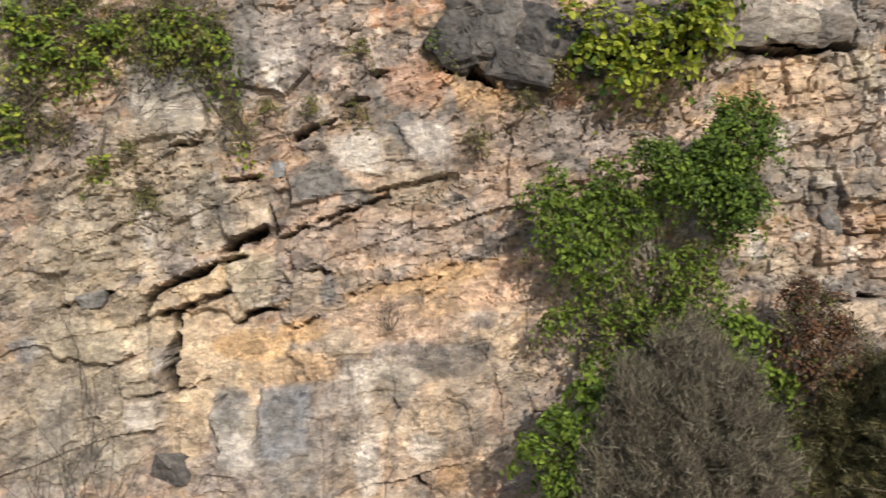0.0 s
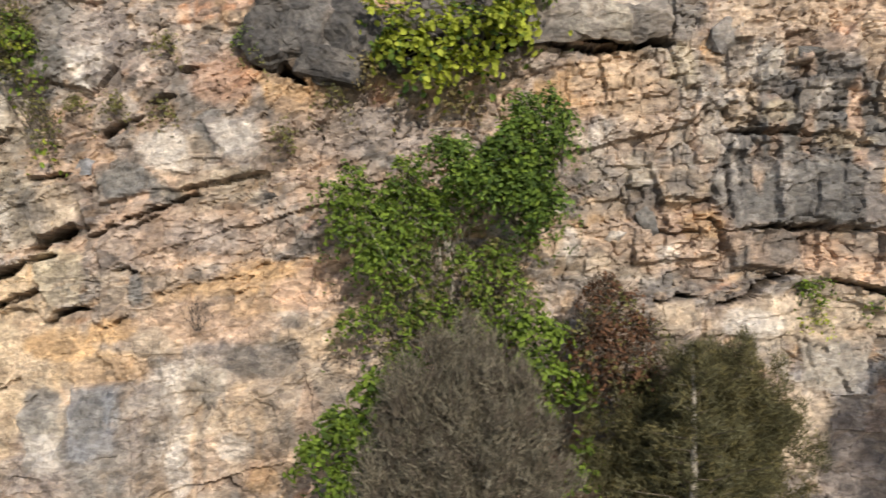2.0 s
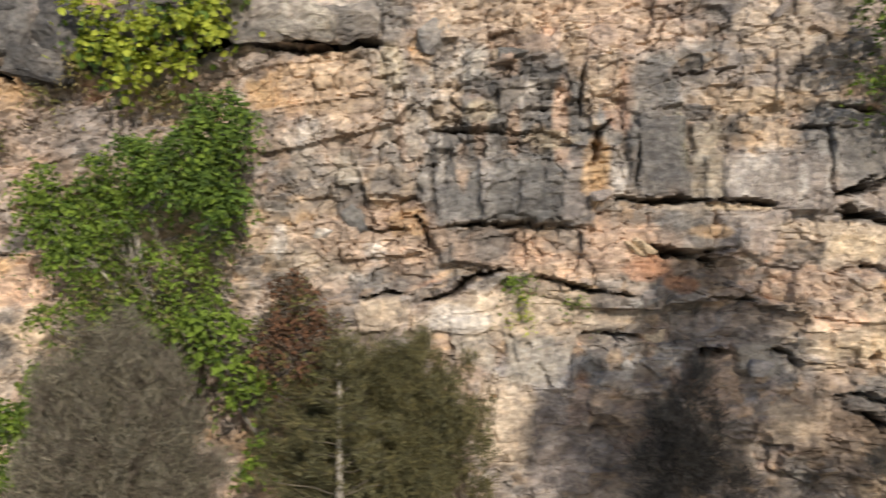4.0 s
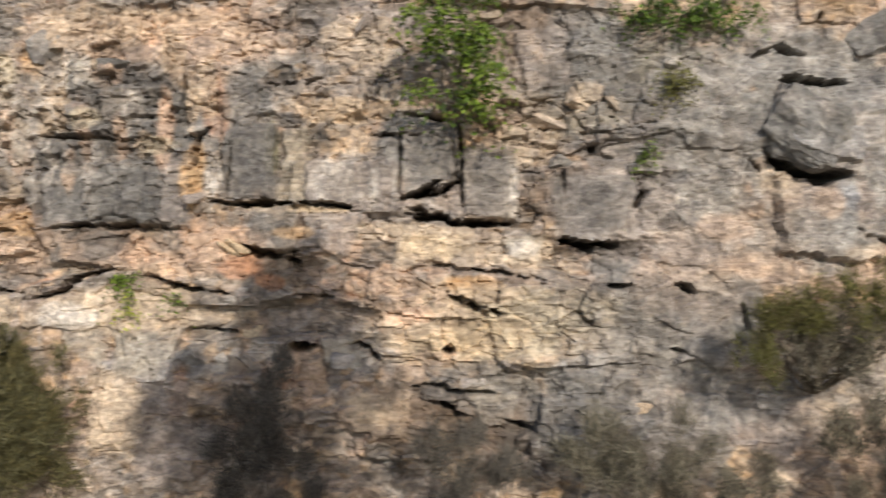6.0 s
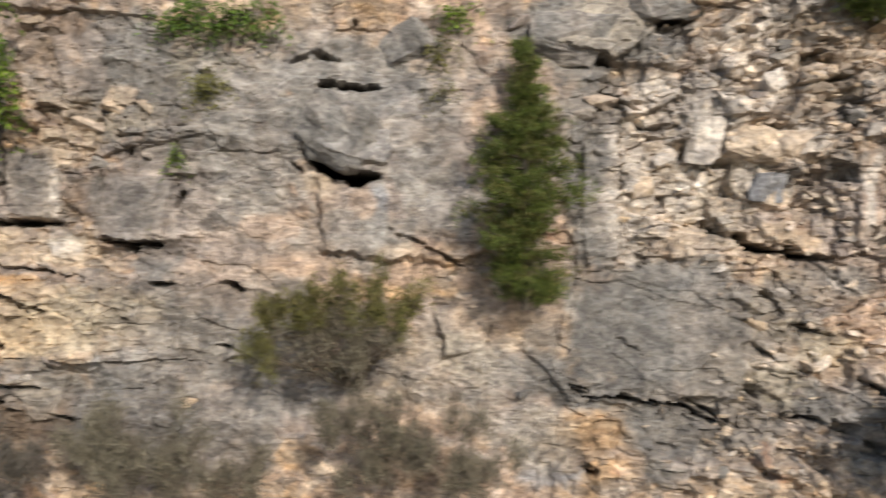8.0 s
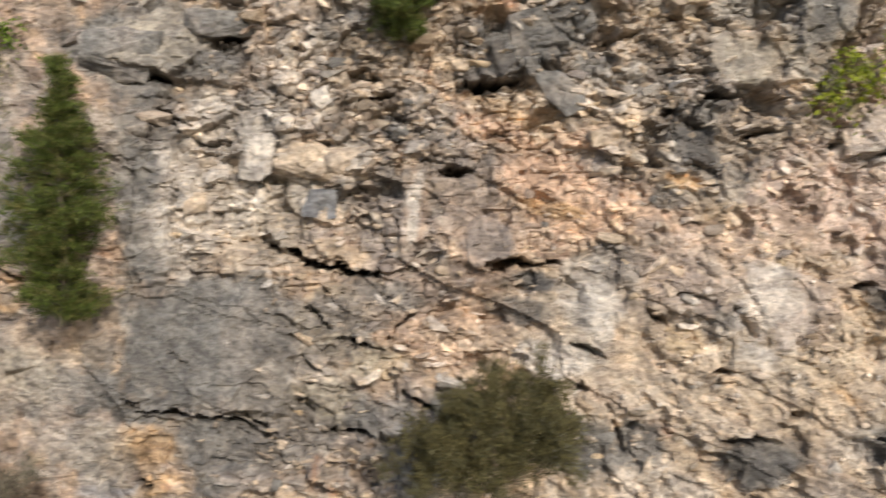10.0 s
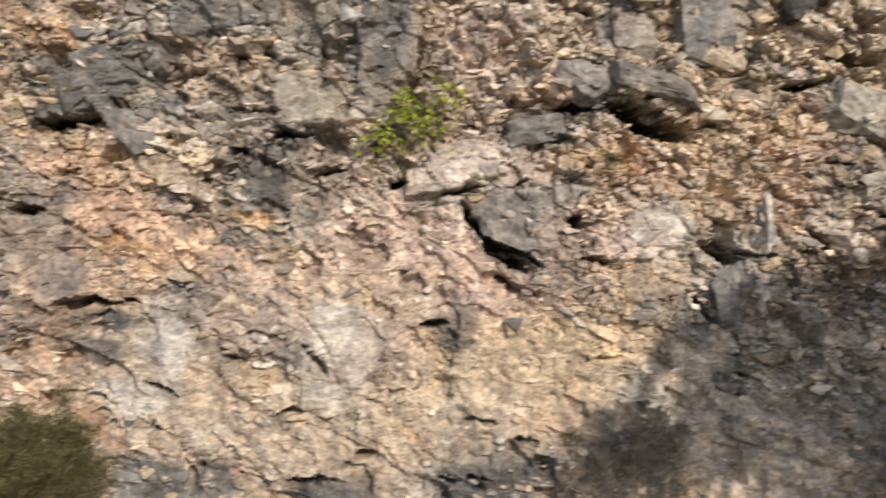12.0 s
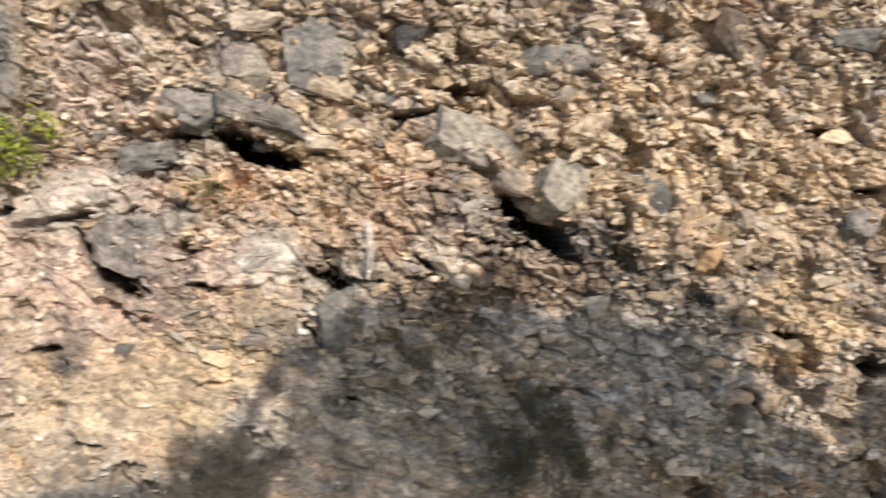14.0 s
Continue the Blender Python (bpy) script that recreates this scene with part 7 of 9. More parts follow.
tint("grey", -3.33, 5.4, 0.23, 0.23, 0, 0.6)
tint("grey", -2.47, 5.4, 0.31, 0.43, 0, 0.6)
tint("white", -1.25, 5.84, 0.14, 0.52, 0, 0.6)
tint("ash", -0.73, 5.92, 0.35, 0.35, 0, 0.6)
tint("slate", -0.12, 6.27, 0.31, 0.23, 0, 0.6)
tint("drab", 0.4, 6.27, 0.26, 0.21, 0, 0.6)
tint("white", -1.16, 4.62, 0.23, 0.43, 0, 0.6)
tint("white", -0.21, 4.97, 0.31, 0.23, 0, 0.6)
tint("ochre", 0.14, 4.44, 0.26, 0.23, 0, 0.6)
tint("pink", 0.84, 5.49, 0.23, 0.44, 0, 0.6)
tint("white", -4.72, 5.4, 0.26, 0.23, 0, 0.6)
tint("drab", -6.02, 5.23, 0.26, 0.35, 0, 0.6)
tint("blue", -6.45, 6.45, 0.26, 0.21, 0, 0.6)
tint("khaki", -5.5, 6.53, 0.43, 0.23, 0, 0.6)
tint("cream", -4.72, 6.27, 0.23, 0.23, 0, 0.6)
tint("pewter", 22.05, 5.37, 0.74, 1.02, 0, 0.5)
tint("ash", 22.78, 4.82, 0.65, 0.56, 0, 0.5)
tint("khaki", 27.37, 6.37, 0.54, 0.36, 0, 0.5)
tint("pewter", 27.55, 5.47, 0.63, 0.45, 0, 0.5)
tint("pewter", 19.81, 5.9, 0.66, 0.38, 0, 0.5)
tint("pewter", 18.68, 5.52, 0.75, 0.47, 0, 0.5)
tint("pewter", 17.76, 6.1, 0.56, 0.47, 0, 0.5)
tint("pink", 21.86, 6.86, 0.56, 0.46, 0, 0.5)
tint("ash", 21.58, 6.11, 0.47, 0.47, 0, 0.5)
tint("pink", 20.37, 4.97, 0.56, 0.37, 0, 0.5)
tint("grey", 24.95, 5.05, 0.37, 0.46, 0, 0.5)
tint("mauve", 20.93, 6.85, 0.37, 0.37, 0, 0.5)
crack((23.15, 5.66), (24.06, 5.56), (24.95, 5.4), (25.74, 5.07), width=0.035, depth=0.3)
tint("blush", 35.3, 10.31, 0.80, 0.45, 15, 0.8)
tint("blush", 34.59, 8.8, 1.52, 0.80, 0, 0.65)
tint("blush", 35.65, 12.0, 0.80, 0.89, 0, 0.6)
tint("blush", 37.42, 9.06, 1.16, 0.54, 0, 0.6)
tint("blush", 36.18, 7.99, 1.52, 0.54, 0, 0.5)
tint("blush", 34.06, 9.42, 0.80, 0.54, 0, 0.5)
tint("blush", 33.88, 7.27, 0.98, 0.72, 0, 0.45)
tint("blush", 32.54, 7.99, 1.07, 0.81, 0, 0.35)
tint("cream", 39.46, 10.05, 0.80, 1.16, 0, 0.5)
tint("yellow", 39.28, 10.76, 0.62, 0.53, 0, 0.35)
tint("blush", 36.54, 10.13, 0.53, 0.36, 0, 0.5)
crack((37.7, 11.08), (38.35, 10.86), (39.03, 10.62), width=0.2, depth=0.9)
tint("white", 35.37, 10.05, 0.80, 0.49, 0, 0.5)
tint("white", 33.44, 7.38, 0.54, 0.71, -25, 0.6)
tint("white", 36.42, 9.52, 0.62, 0.44, 0, 0.4)
tint("yellow", 37.13, 7.13, 1.51, 0.80, -15, 0.4)
tint("white", 30.6, 7.64, 0.45, 0.54, 0, 0.5)
tint("cream", 35.91, 6.23, 1.51, 0.71, 0, 0.4)
tint("white", 26.9, 9.8, 0.63, 0.45, 0, 0.45)
tint("slate", 25.34, 10.26, 0.64, 1.00, 0, 0.4)
tint("drab", 25.78, 6.71, 1.00, 1.00, 0, 0.5)
tint("yellow", 39.73, 10.94, 0.98, 0.98, 0, 0.45)
tint("yellow", 37.6, 7.64, 0.98, 0.45, 0, 0.4)
tint("drab", 36.18, 9.24, 0.54, 0.54, -35, 0.6)
tint("grey", -4.2, 10.7, 0.52, 0.52, 0, 0.6)
tint("ash", -4.03, 10.09, 0.61, 0.35, 0, 0.5)
tint("grey", -3.29, 11.05, 0.35, 0.96, 0, 0.55)
tint("drab", -2.99, 11.48, 0.52, 0.43, 0, 0.4)


def face_at(x, z):
    """The place on the finished rock face nearest to x, z."""
    i = min(max(int(np.searchsorted(xs, x)), 0), len(xs) - 1)
    j = min(max(int(np.searchsorted(zs, z)), 0), len(zs) - 1)
    return float(wall_line(x) - proud[j, i])


rows_n, cols_n = X.shape
lean = 0.10 * np.clip(Z - 13.5, 0, 9) ** 1.5
Y = wall_line(X) - proud + lean
index = np.arange(rows_n * cols_n).reshape(rows_n, cols_n)
quads = np.stack([index[:-1, :-1], index[:-1, 1:], index[1:, 1:], index[1:, :-1]], -1).reshape(-1, 4)
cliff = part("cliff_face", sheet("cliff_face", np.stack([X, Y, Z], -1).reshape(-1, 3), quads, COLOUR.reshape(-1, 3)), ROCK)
tagged(cliff, "weathered pink, grey and cream limestone cliff with cracked beds", "cliff", kind="structure")


# ---- ground below and above ----
def ground_sheet(name, x0, x1, y0, y1, z, rough, n, seed):
    gx, gy = np.meshgrid(np.linspace(x0, x1, n), np.linspace(y0, y1, n))
    gz = z + rough * (fractal(gx * 0.15, gy * 0.15, seed) + 0.3 * fractal(gx * 0.7, gy * 0.7, seed + 9))
    idx = np.arange(n * n).reshape(n, n)
    f = np.stack([idx[:-1, :-1], idx[:-1, 1:], idx[1:, 1:], idx[1:, :-1]], -1).reshape(-1, 4)
    return sheet(name, np.stack([gx, gy, gz], -1).reshape(-1, 3), f, smooth=True)


ground = part("ground", ground_sheet("ground", -1500, 1500, -1500, 1500, -0.1, 0.12, 700, 91), SOIL)
tagged(ground, "dry brown gravel at the foot of the cliff", "ground", kind="structure")
plateau = part("cliff_top", ground_sheet("cliff_top", -14, 58, 11.0, 60.0, 17.25, 0.5, 120, 95), SOIL)
tagged(plateau, "dry soil on the top of the cliff", "ground", kind="structure")
for side, sx0 in (("west", -14.0), ("east", 58.0)):
    wy = float(wall_line(sx0))
    cut = part("cliff_end_" + side, sheet("cliff_end", [(sx0, wy - 0.3, -0.5), (sx0, 60, -0.5), (sx0, 60, 17.3), (sx0, wy - 0.3, 17.3)], [(0, 1, 2, 3)], [(0.3, 0.25, 0.2)] * 4), ROCK)
    tagged(cut, "rough grey limestone end of the cliff", "cliff", kind="structure")


# ---- loose and proud stones ----
def hull(rng, w, d, h, points=16, boxy=0.6):
    """An angular stone: the hull of scattered points in a rounded box."""
    bm = bmesh.new()
    for k in range(points):
        v = Vector([rng.uniform(-1, 1) for _ in range(3)])
        v = v / max(abs(v.x), abs(v.y), abs(v.z)) * boxy + v.normalized() * (1 - boxy)
        bm.verts.new((v.x * w / 2, v.y * d / 2, v.z * h / 2))
    got = bmesh.ops.convex_hull(bm, input=bm.verts)
    bmesh.ops.delete(bm, geom=[g for g in got["geom_interior"] if isinstance(g, bmesh.types.BMVert)], context="VERTS")
    return bm


def stone(name, x, z, w, h, turn=0, out=0.3, kind="grey", seed=1, depth=None, boxy=0.8, label="", fine=True):
    """One angular block that sits in the face and stands out of it; a part of the cliff."""
    rng = random.Random(seed)
    d = depth or max(0.3, 0.8 * min(w, h))
    bm = hull(rng, w * 1.15, d, h * 1.15, 30 if boxy < 0.7 else 17 if boxy < 0.9 else 12, boxy)
    if fine:
        bmesh.ops.triangulate(bm, faces=bm.faces)
        for _ in range(3 if max(w, h) > 0.7 else 2):
            bmesh.ops.subdivide_edges(bm, edges=bm.edges, cuts=1, use_grid_fill=True)
        off = Vector((seed * 3.1, 0, 0))
        for v in bm.verts:
            n = v.co.normalized()
            v.co += n * ((0.09 if boxy < 0.7 else 0.03) * max(w, h)) * noise.fractal(v.co * 2.2 + off, 1.0, 2.0, 4) + n * 0.05 * (noise.cell(v.co * 5 + off) - 0.5) * 0.5
    me = bpy.data.meshes.new(name)
    bm.to_mesh(me)
    bm.free()
    layer = me.color_attributes.new("mineral", "FLOAT_COLOR", "POINT")
    place = np.array([v.co[:] for v in me.vertices])
    shade = MINERAL[kind] * rng.uniform(0.95, 1.15)
    pale = ease(-0.04, 0.12, fractal(place[:, 0] * 2.2 + seed, place[:, 2] * 1.5 + place[:, 1], 99))[:, None] * 0.5
    stain = ease(0.03, 0.16, fractal(place[:, 0] * 3.1 - seed, place[:, 2] * 2.2 - place[:, 1], 98))[:, None] * 0.65
    tone = np.ones((len(place), 4), np.float32)
    shade = shade * (1 - stain) + stain * 0.6 * (MINERAL["dark"] + shade * 0.4)
    tone[:, :3] = shade * (1 - pale) + pale * (0.5 * MINERAL["white"] + 0.5 * MINERAL["mauve"] if kind in ("grey", "dark") else MINERAL["mauve"]) * (0.35 if kind == "dark" else 0.9)
    layer.data.foreach_set("color", tone.ravel())
    ob = part(name, me, ROCK, cliff, label)
    here = patch(x, z, 0.4 * max(w, h))
    y = float(wall_line(x)) - float(np.percentile(proud[here], 60)) - 0.5 * out + d * 0.5
    ob.matrix_basis = pose(x, y, z, rng.uniform(-6, 6), -turn, rng.uniform(-8, 8))
    return ob

stone("rock_block", 39.78, 8.13, 0.80, 0.93, 10, 0.16, "grey", 101, boxy=0.8)
stone("rock_block", -4.19, 4.66, 0.60, 0.50, -10, 0.42, "slate", 102, boxy=0.8, label="dark grey rounded block")
stone("rock_block", -5.35, 7.22, 0.43, 0.26, 15, 0.18, "grey", 103, boxy=0.8)
stone("rock_block", 0.87, 11.4, 0.69, 1.12, -15, 0.45, "slate", 104, boxy=0.62, label="grey upright face of a jagged overhang")
stone("rock_block", 0.29, 11.26, 0.77, 0.95, -40, 0.42, "dark", 181, boxy=0.65, label="dark grey jagged overhanging block")
stone("rock_block", 1.52, 11.27, 0.86, 1.03, 20, 0.42, "dark", 182, boxy=0.65, label="dark grey jagged overhanging block")
stone("rock_block", 1.15, 10.77, 1.03, 0.52, -12, 0.5, "dark", 183, boxy=0.65, label="dark grey jagged overhanging block")
stone("rock_block", 0.5, 11.69, 0.77, 0.52, 10, 0.4, "dark", 184, boxy=0.65)
stone("rock_block", 4.51, 11.46, 0.99, 0.69, 5, 0.5, "drab", 105, boxy=0.55, label="weathered grey overhanging ledge")
stone("rock_block", 5.18, 11.5, 1.03, 0.67, -6, 0.55, "ash", 185, boxy=0.5, label="pale lumpy overhanging ledge")
stone("rock_block", 5.86, 11.46, 0.95, 0.55, 8, 0.45, "drab", 186, boxy=0.55)
stone("rock_block", 0.29, 8.78, 0.26, 0.19, 0, 0.15, "dark", 106, boxy=0.8)
stone("rock_block", -3.09, 9.64, 0.51, 0.19, 8, 0.15, "cream", 107, boxy=0.8)
stone("rock_block", -2.58, 9.21, 0.30, 0.26, 0, 0.14, "blue", 108, boxy=0.8)
stone("rock_block", 5.51, 8.18, 0.31, 0.22, 25, 0.18, "white", 109, boxy=0.8, label="white angular stone")
stone("rock_block", 5.99, 8.38, 0.29, 0.52, 20, 0.14, "grey", 110, boxy=0.8)
stone("rock_block", 7.2, 11.27, 0.52, 0.52, 0, 0.14, "grey", 111, boxy=0.8)
stone("rock_block", 6.42, 6.94, 0.78, 0.54, 0, 0.16, "cream", 112, boxy=0.8)
stone("rock_block", 15.92, 10.31, 0.45, 0.31, -8, 0.2, "cream", 113, boxy=0.95, label="pale angular stone")
stone("rock_block", 15.36, 10.0, 0.65, 0.21, -8, 0.2, "cream", 114, boxy=0.95, label="pale flat stone")
stone("rock_block", 16.32, 10.23, 0.26, 0.23, 0, 0.2, "cream", 115, boxy=0.8)
stone("rock_block", 15.62, 9.36, 0.38, 0.26, 0, 0.18, "grey", 116, boxy=0.8)
stone("rock_block", 16.91, 9.27, 0.53, 0.26, -10, 0.2, "grey", 117, boxy=0.8)
stone("rock_block", 15.02, 9.48, 0.44, 0.18, -5, 0.18, "cream", 118, boxy=0.8)
stone("rock_block", 12.14, 6.18, 0.39, 0.27, 0, 0.15, "blue", 119, boxy=0.8)
stone("rock_block", 10.6, 7.15, 0.36, 0.22, 0, 0.14, "mauve", 120, boxy=0.8)
stone("rock_block", 19.48, 9.86, 1.29, 1.11, -25, 0.32, "grey", 121, boxy=0.5, label="smooth grey bulging boulder")
stone("rock_block", 20.71, 11.4, 1.19, 0.64, 5, 0.32, "grey", 122, boxy=0.8)
stone("rock_block", 23.31, 11.36, 1.44, 0.77, -6, 0.34, "grey", 123, boxy=0.8, label="grey overhanging block")
stone("rock_block", 24.76, 11.87, 1.07, 0.45, 0, 0.32, "grey", 124, boxy=0.8)
stone("rock_block", 26.24, 9.63, 1.11, 0.53, -10, 0.25, "cream", 125, boxy=0.5, label="cream rounded boulder")
stone("rock_block", 26.44, 10.56, 0.30, 0.51, 20, 0.25, "white", 126, boxy=0.8)
stone("rock_block", 25.36, 9.73, 0.52, 0.72, -10, 0.2, "white", 127, boxy=0.8)
stone("rock_block", 14.23, 5.84, 0.40, 0.16, 5, 0.2, "white", 128, boxy=0.8)
stone("rock_block", 24.36, 8.97, 0.36, 0.36, 0, 0.2, "cream", 129, boxy=0.8)
stone("rock_block", 26.38, 8.96, 0.53, 0.45, 0, 0.22, "blue", 130, boxy=0.8)
stone("rock_block", 24.71, 9.42, 0.36, 0.23, 0, 0.2, "white", 131, boxy=0.8)
stone("rock_block", 23.65, 10.38, 0.54, 0.22, -15, 0.2, "cream", 132, boxy=0.8)
stone("rock_block", 29.26, 11.29, 0.43, 0.64, 5, 0.2, "dark", 133, boxy=0.8)
stone("rock_block", 29.89, 11.67, 0.97, 0.71, 10, 0.3, "grey", 134, boxy=0.8, label="grey overhanging block")
stone("rock_block", 30.24, 10.75, 0.88, 0.44, -45, 0.28, "grey", 135, boxy=0.8)
stone("rock_block", 28.59, 11.17, 0.36, 0.23, 0, 0.22, "cream", 136, boxy=0.8)
stone("rock_block", 26.75, 9.6, 0.80, 0.54, 5, 0.22, "cream", 137, boxy=0.8)
stone("rock_block", 36.5, 9.21, 1.55, 0.95, -38, 0.2, "drab", 138, boxy=0.9, label="dark grey angular overhanging block")
stone("rock_block", 36.61, 10.73, 0.83, 0.46, 10, 0.24, "pewter", 139, boxy=0.8)
stone("rock_block", 38.46, 11.42, 1.45, 0.46, -18, 0.95, "drab", 140, depth=1.3, boxy=0.85, label="grey-brown overhanging block")
stone("rock_block", 37.33, 11.57, 0.83, 0.54, 0, 0.35, "grey", 141, boxy=0.8)
stone("rock_block", 36.45, 11.55, 0.44, 0.23, 5, 0.22, "white", 142, boxy=0.8)
stone("rock_block", 34.8, 10.39, 0.44, 0.32, 0, 0.2, "cream", 143, boxy=0.8)
stone("rock_block", 32.26, 7.42, 0.27, 0.20, 0, 0.15, "white", 144, boxy=0.8)
stone("rock_block", 32.88, 6.19, 0.35, 0.14, 5, 0.2, "tan", 145, boxy=0.8)
stone("rock_block", 31.03, 10.04, 0.71, 0.27, 12, 0.2, "cream", 146, boxy=0.8)
stone("rock_block", 39.19, 12.29, 0.78, 0.96, 0, 0.3, "grey", 147, boxy=0.8)
stone("rock_block", 38.17, 12.17, 0.79, 0.96, 0, 0.25, "ash", 148, boxy=0.8)
stone("rock_block", 39.55, 11.86, 0.70, 0.35, -15, 0.28, "cream", 149, boxy=0.8)
stone("rock_block", 41.85, 10.96, 1.50, 0.80, -22, 0.5, "ash", 150, boxy=0.7, label="grey and white angular block")
stone("rock_block", 43.18, 10.18, 1.11, 0.98, -35, 0.6, "ash", 151, boxy=0.95, label="grey angular overhanging block")
stone("rock_block", 42.35, 10.34, 0.53, 0.36, -20, 0.5, "cream", 152, boxy=0.8)
stone("rock_block", 44.54, 10.14, 0.68, 0.63, 0, 0.25, "grey", 153, boxy=0.8)
stone("rock_block", 46.13, 12.59, 1.00, 0.91, -10, 0.3, "brown", 154, boxy=0.8)
stone("rock_block", 48.12, 9.64, 0.60, 0.57, 0, 0.3, "grey", 155, boxy=0.4)
stone("rock_block", 37.56, 11.48, 0.80, 0.66, 0, 0.3, "grey", 156, boxy=0.8)
stone("rock_block", 39.4, 12.34, 0.71, 1.16, 0, 0.25, "grey", 157, boxy=0.8)
stone("rock_block", 38.08, 12.24, 0.53, 0.89, 5, 0.25, "mauve", 158, boxy=0.8)
stone("rock_block", 45.55, 11.8, 0.42, 0.36, 0, 0.25, "grey", 159, boxy=0.8)
stone("rock_block", 43.23, 12.29, 1.17, 0.45, 5, 0.25, "grey", 160, boxy=0.8)
stone("rock_block", 36.58, 11.58, 0.41, 0.44, -20, 0.2, "white", 161, boxy=0.8)
stone("rock_block", 39.84, 11.24, 0.36, 0.23, 0, 0.2, "cream", 162, boxy=0.8)
stone("rock_block", 45.14, 9.64, 0.24, 0.63, -25, 0.25, "ochre", 163, boxy=0.8)
stone("rock_block", 45.63, 9.28, 0.24, 0.82, -28, 0.28, "ochre", 164, boxy=0.8, label="orange leaning slab")
stone("rock_block", 46.38, 9.73, 0.55, 0.36, 0, 0.22, "cream", 165, boxy=0.8)
stone("rock_block", 46.23, 8.32, 0.55, 0.55, 0, 0.28, "cream", 166, boxy=0.8)
stone("rock_block", 47.97, 12.74, 0.73, 0.46, 0, 0.3, "grey", 167, boxy=0.8)
stone("rock_block", 41.93, 7.3, 0.31, 0.18, 25, 0.2, "white", 168, boxy=0.8)
stone("rock_block", 41.71, 10.26, 0.36, 0.27, 0, 0.2, "cream", 169, boxy=0.8)
stone("rock_block", 39.66, 11.5, 0.53, 0.53, 0, 0.25, "pink", 170, boxy=0.8)
stone("rock_block", 40.81, 12.85, 0.54, 0.72, 0, 0.2, "dark", 171, boxy=0.8)
stone("rock_block", 40.12, 9.27, 0.17, 0.86, 0, 0.55, "white", 172, boxy=0.95)
stone("rock_block", 40.12, 8.02, 0.15, 0.52, 0, 0.24, "white", 173, boxy=0.95)
stone("rock_block", 41.92, 7.31, 0.27, 0.20, 25, 0.15, "white", 174, boxy=0.8)
stone("rock_block", 34.02, 12.77, 0.23, 0.18, 10, 0.15, "white", 175, boxy=0.8)
stone("rock_block", 38.41, 9.22, 0.80, 0.54, 15, 0.14, "white", 176, boxy=0.8)
stone("rock_block", 39.65, 8.15, 0.54, 0.80, 20, 0.2, "grey", 177, boxy=0.8)
stone("rock_block", 42.78, 12.23, 0.63, 0.54, 10, 0.2, "grey", 178, boxy=0.8)
stone("rock_block", 39.3, 12.34, 0.62, 0.98, 3, 0.2, "mauve", 179, boxy=0.8)
stone("rock_block", 38.06, 12.42, 0.44, 0.80, 0, 0.2, "mauve", 180, boxy=0.8)


def rubble_pieces(count, seed, x0, x1, z0, z1, size, dense):
    """Many small angular stones lying in the broken parts of the face, as one mesh."""
    rng = random.Random(seed)
    shapes = []
    for k in range(14):
        bm = hull(rng, 1, 1, 1, 11, 0.7)
        bmesh.ops.triangulate(bm, faces=bm.faces)
        bm.verts.ensure_lookup_table()
        bm.verts.index_update()
        shapes.append((np.array([v.co[:] for v in bm.verts]), np.array([[v.index for v in f.verts] for f in bm.faces])))
        bm.free()
    verts, faces, colours, at = [], [], [], 0
    kinds = ("cream", "cream", "yellow", "tan", "white", "white", "cream", "cream", "grey", "ash")
    made = 0
    while made < count:
        x, z = rng.uniform(x0, x1), rng.uniform(z0, z1)
        if rng.random() > dense(x, z):
            continue
        i, j = int(np.searchsorted(xs, x)), int(np.searchsorted(zs, z))
        s = size * rng.lognormvariate(0, 0.45)
        v, f = shapes[rng.randrange(14)]
        m = np.array(Euler((rng.gauss(0, 0.5), rng.gauss(0, 0.35), rng.gauss(0, 0.6))).to_matrix())
        scale = np.array([s * rng.uniform(0.9, 1.9), s * rng.uniform(0.6, 0.9), s * rng.uniform(0.35, 0.75)])
        verts.append((v * scale) @ m.T + np.array([x, face_at(x, z) + 0.02 * s, z]))
        faces.append(f + at)
        at += len(v)
        base = 0.55 * COLOUR[j, i] + 0.55 * MINERAL[kinds[rng.randrange(10)]]
        colours.append(np.tile(base * rng.uniform(0.85, 1.3), (len(v), 1)))
        made += 1
    return sheet("rubble", np.concatenate(verts), np.concatenate(faces), np.concatenate(colours))


def how_loose(x, z):
    i, j = int(np.searchsorted(xs, x)), int(np.searchsorted(zs, z))
    return float(rubble[j, i]) * float(1 - 0.9 * slab[j, i]) * (0.4 + 0.6 * (fractal(x * 0.9, z * 0.9, 97) > -0.03))


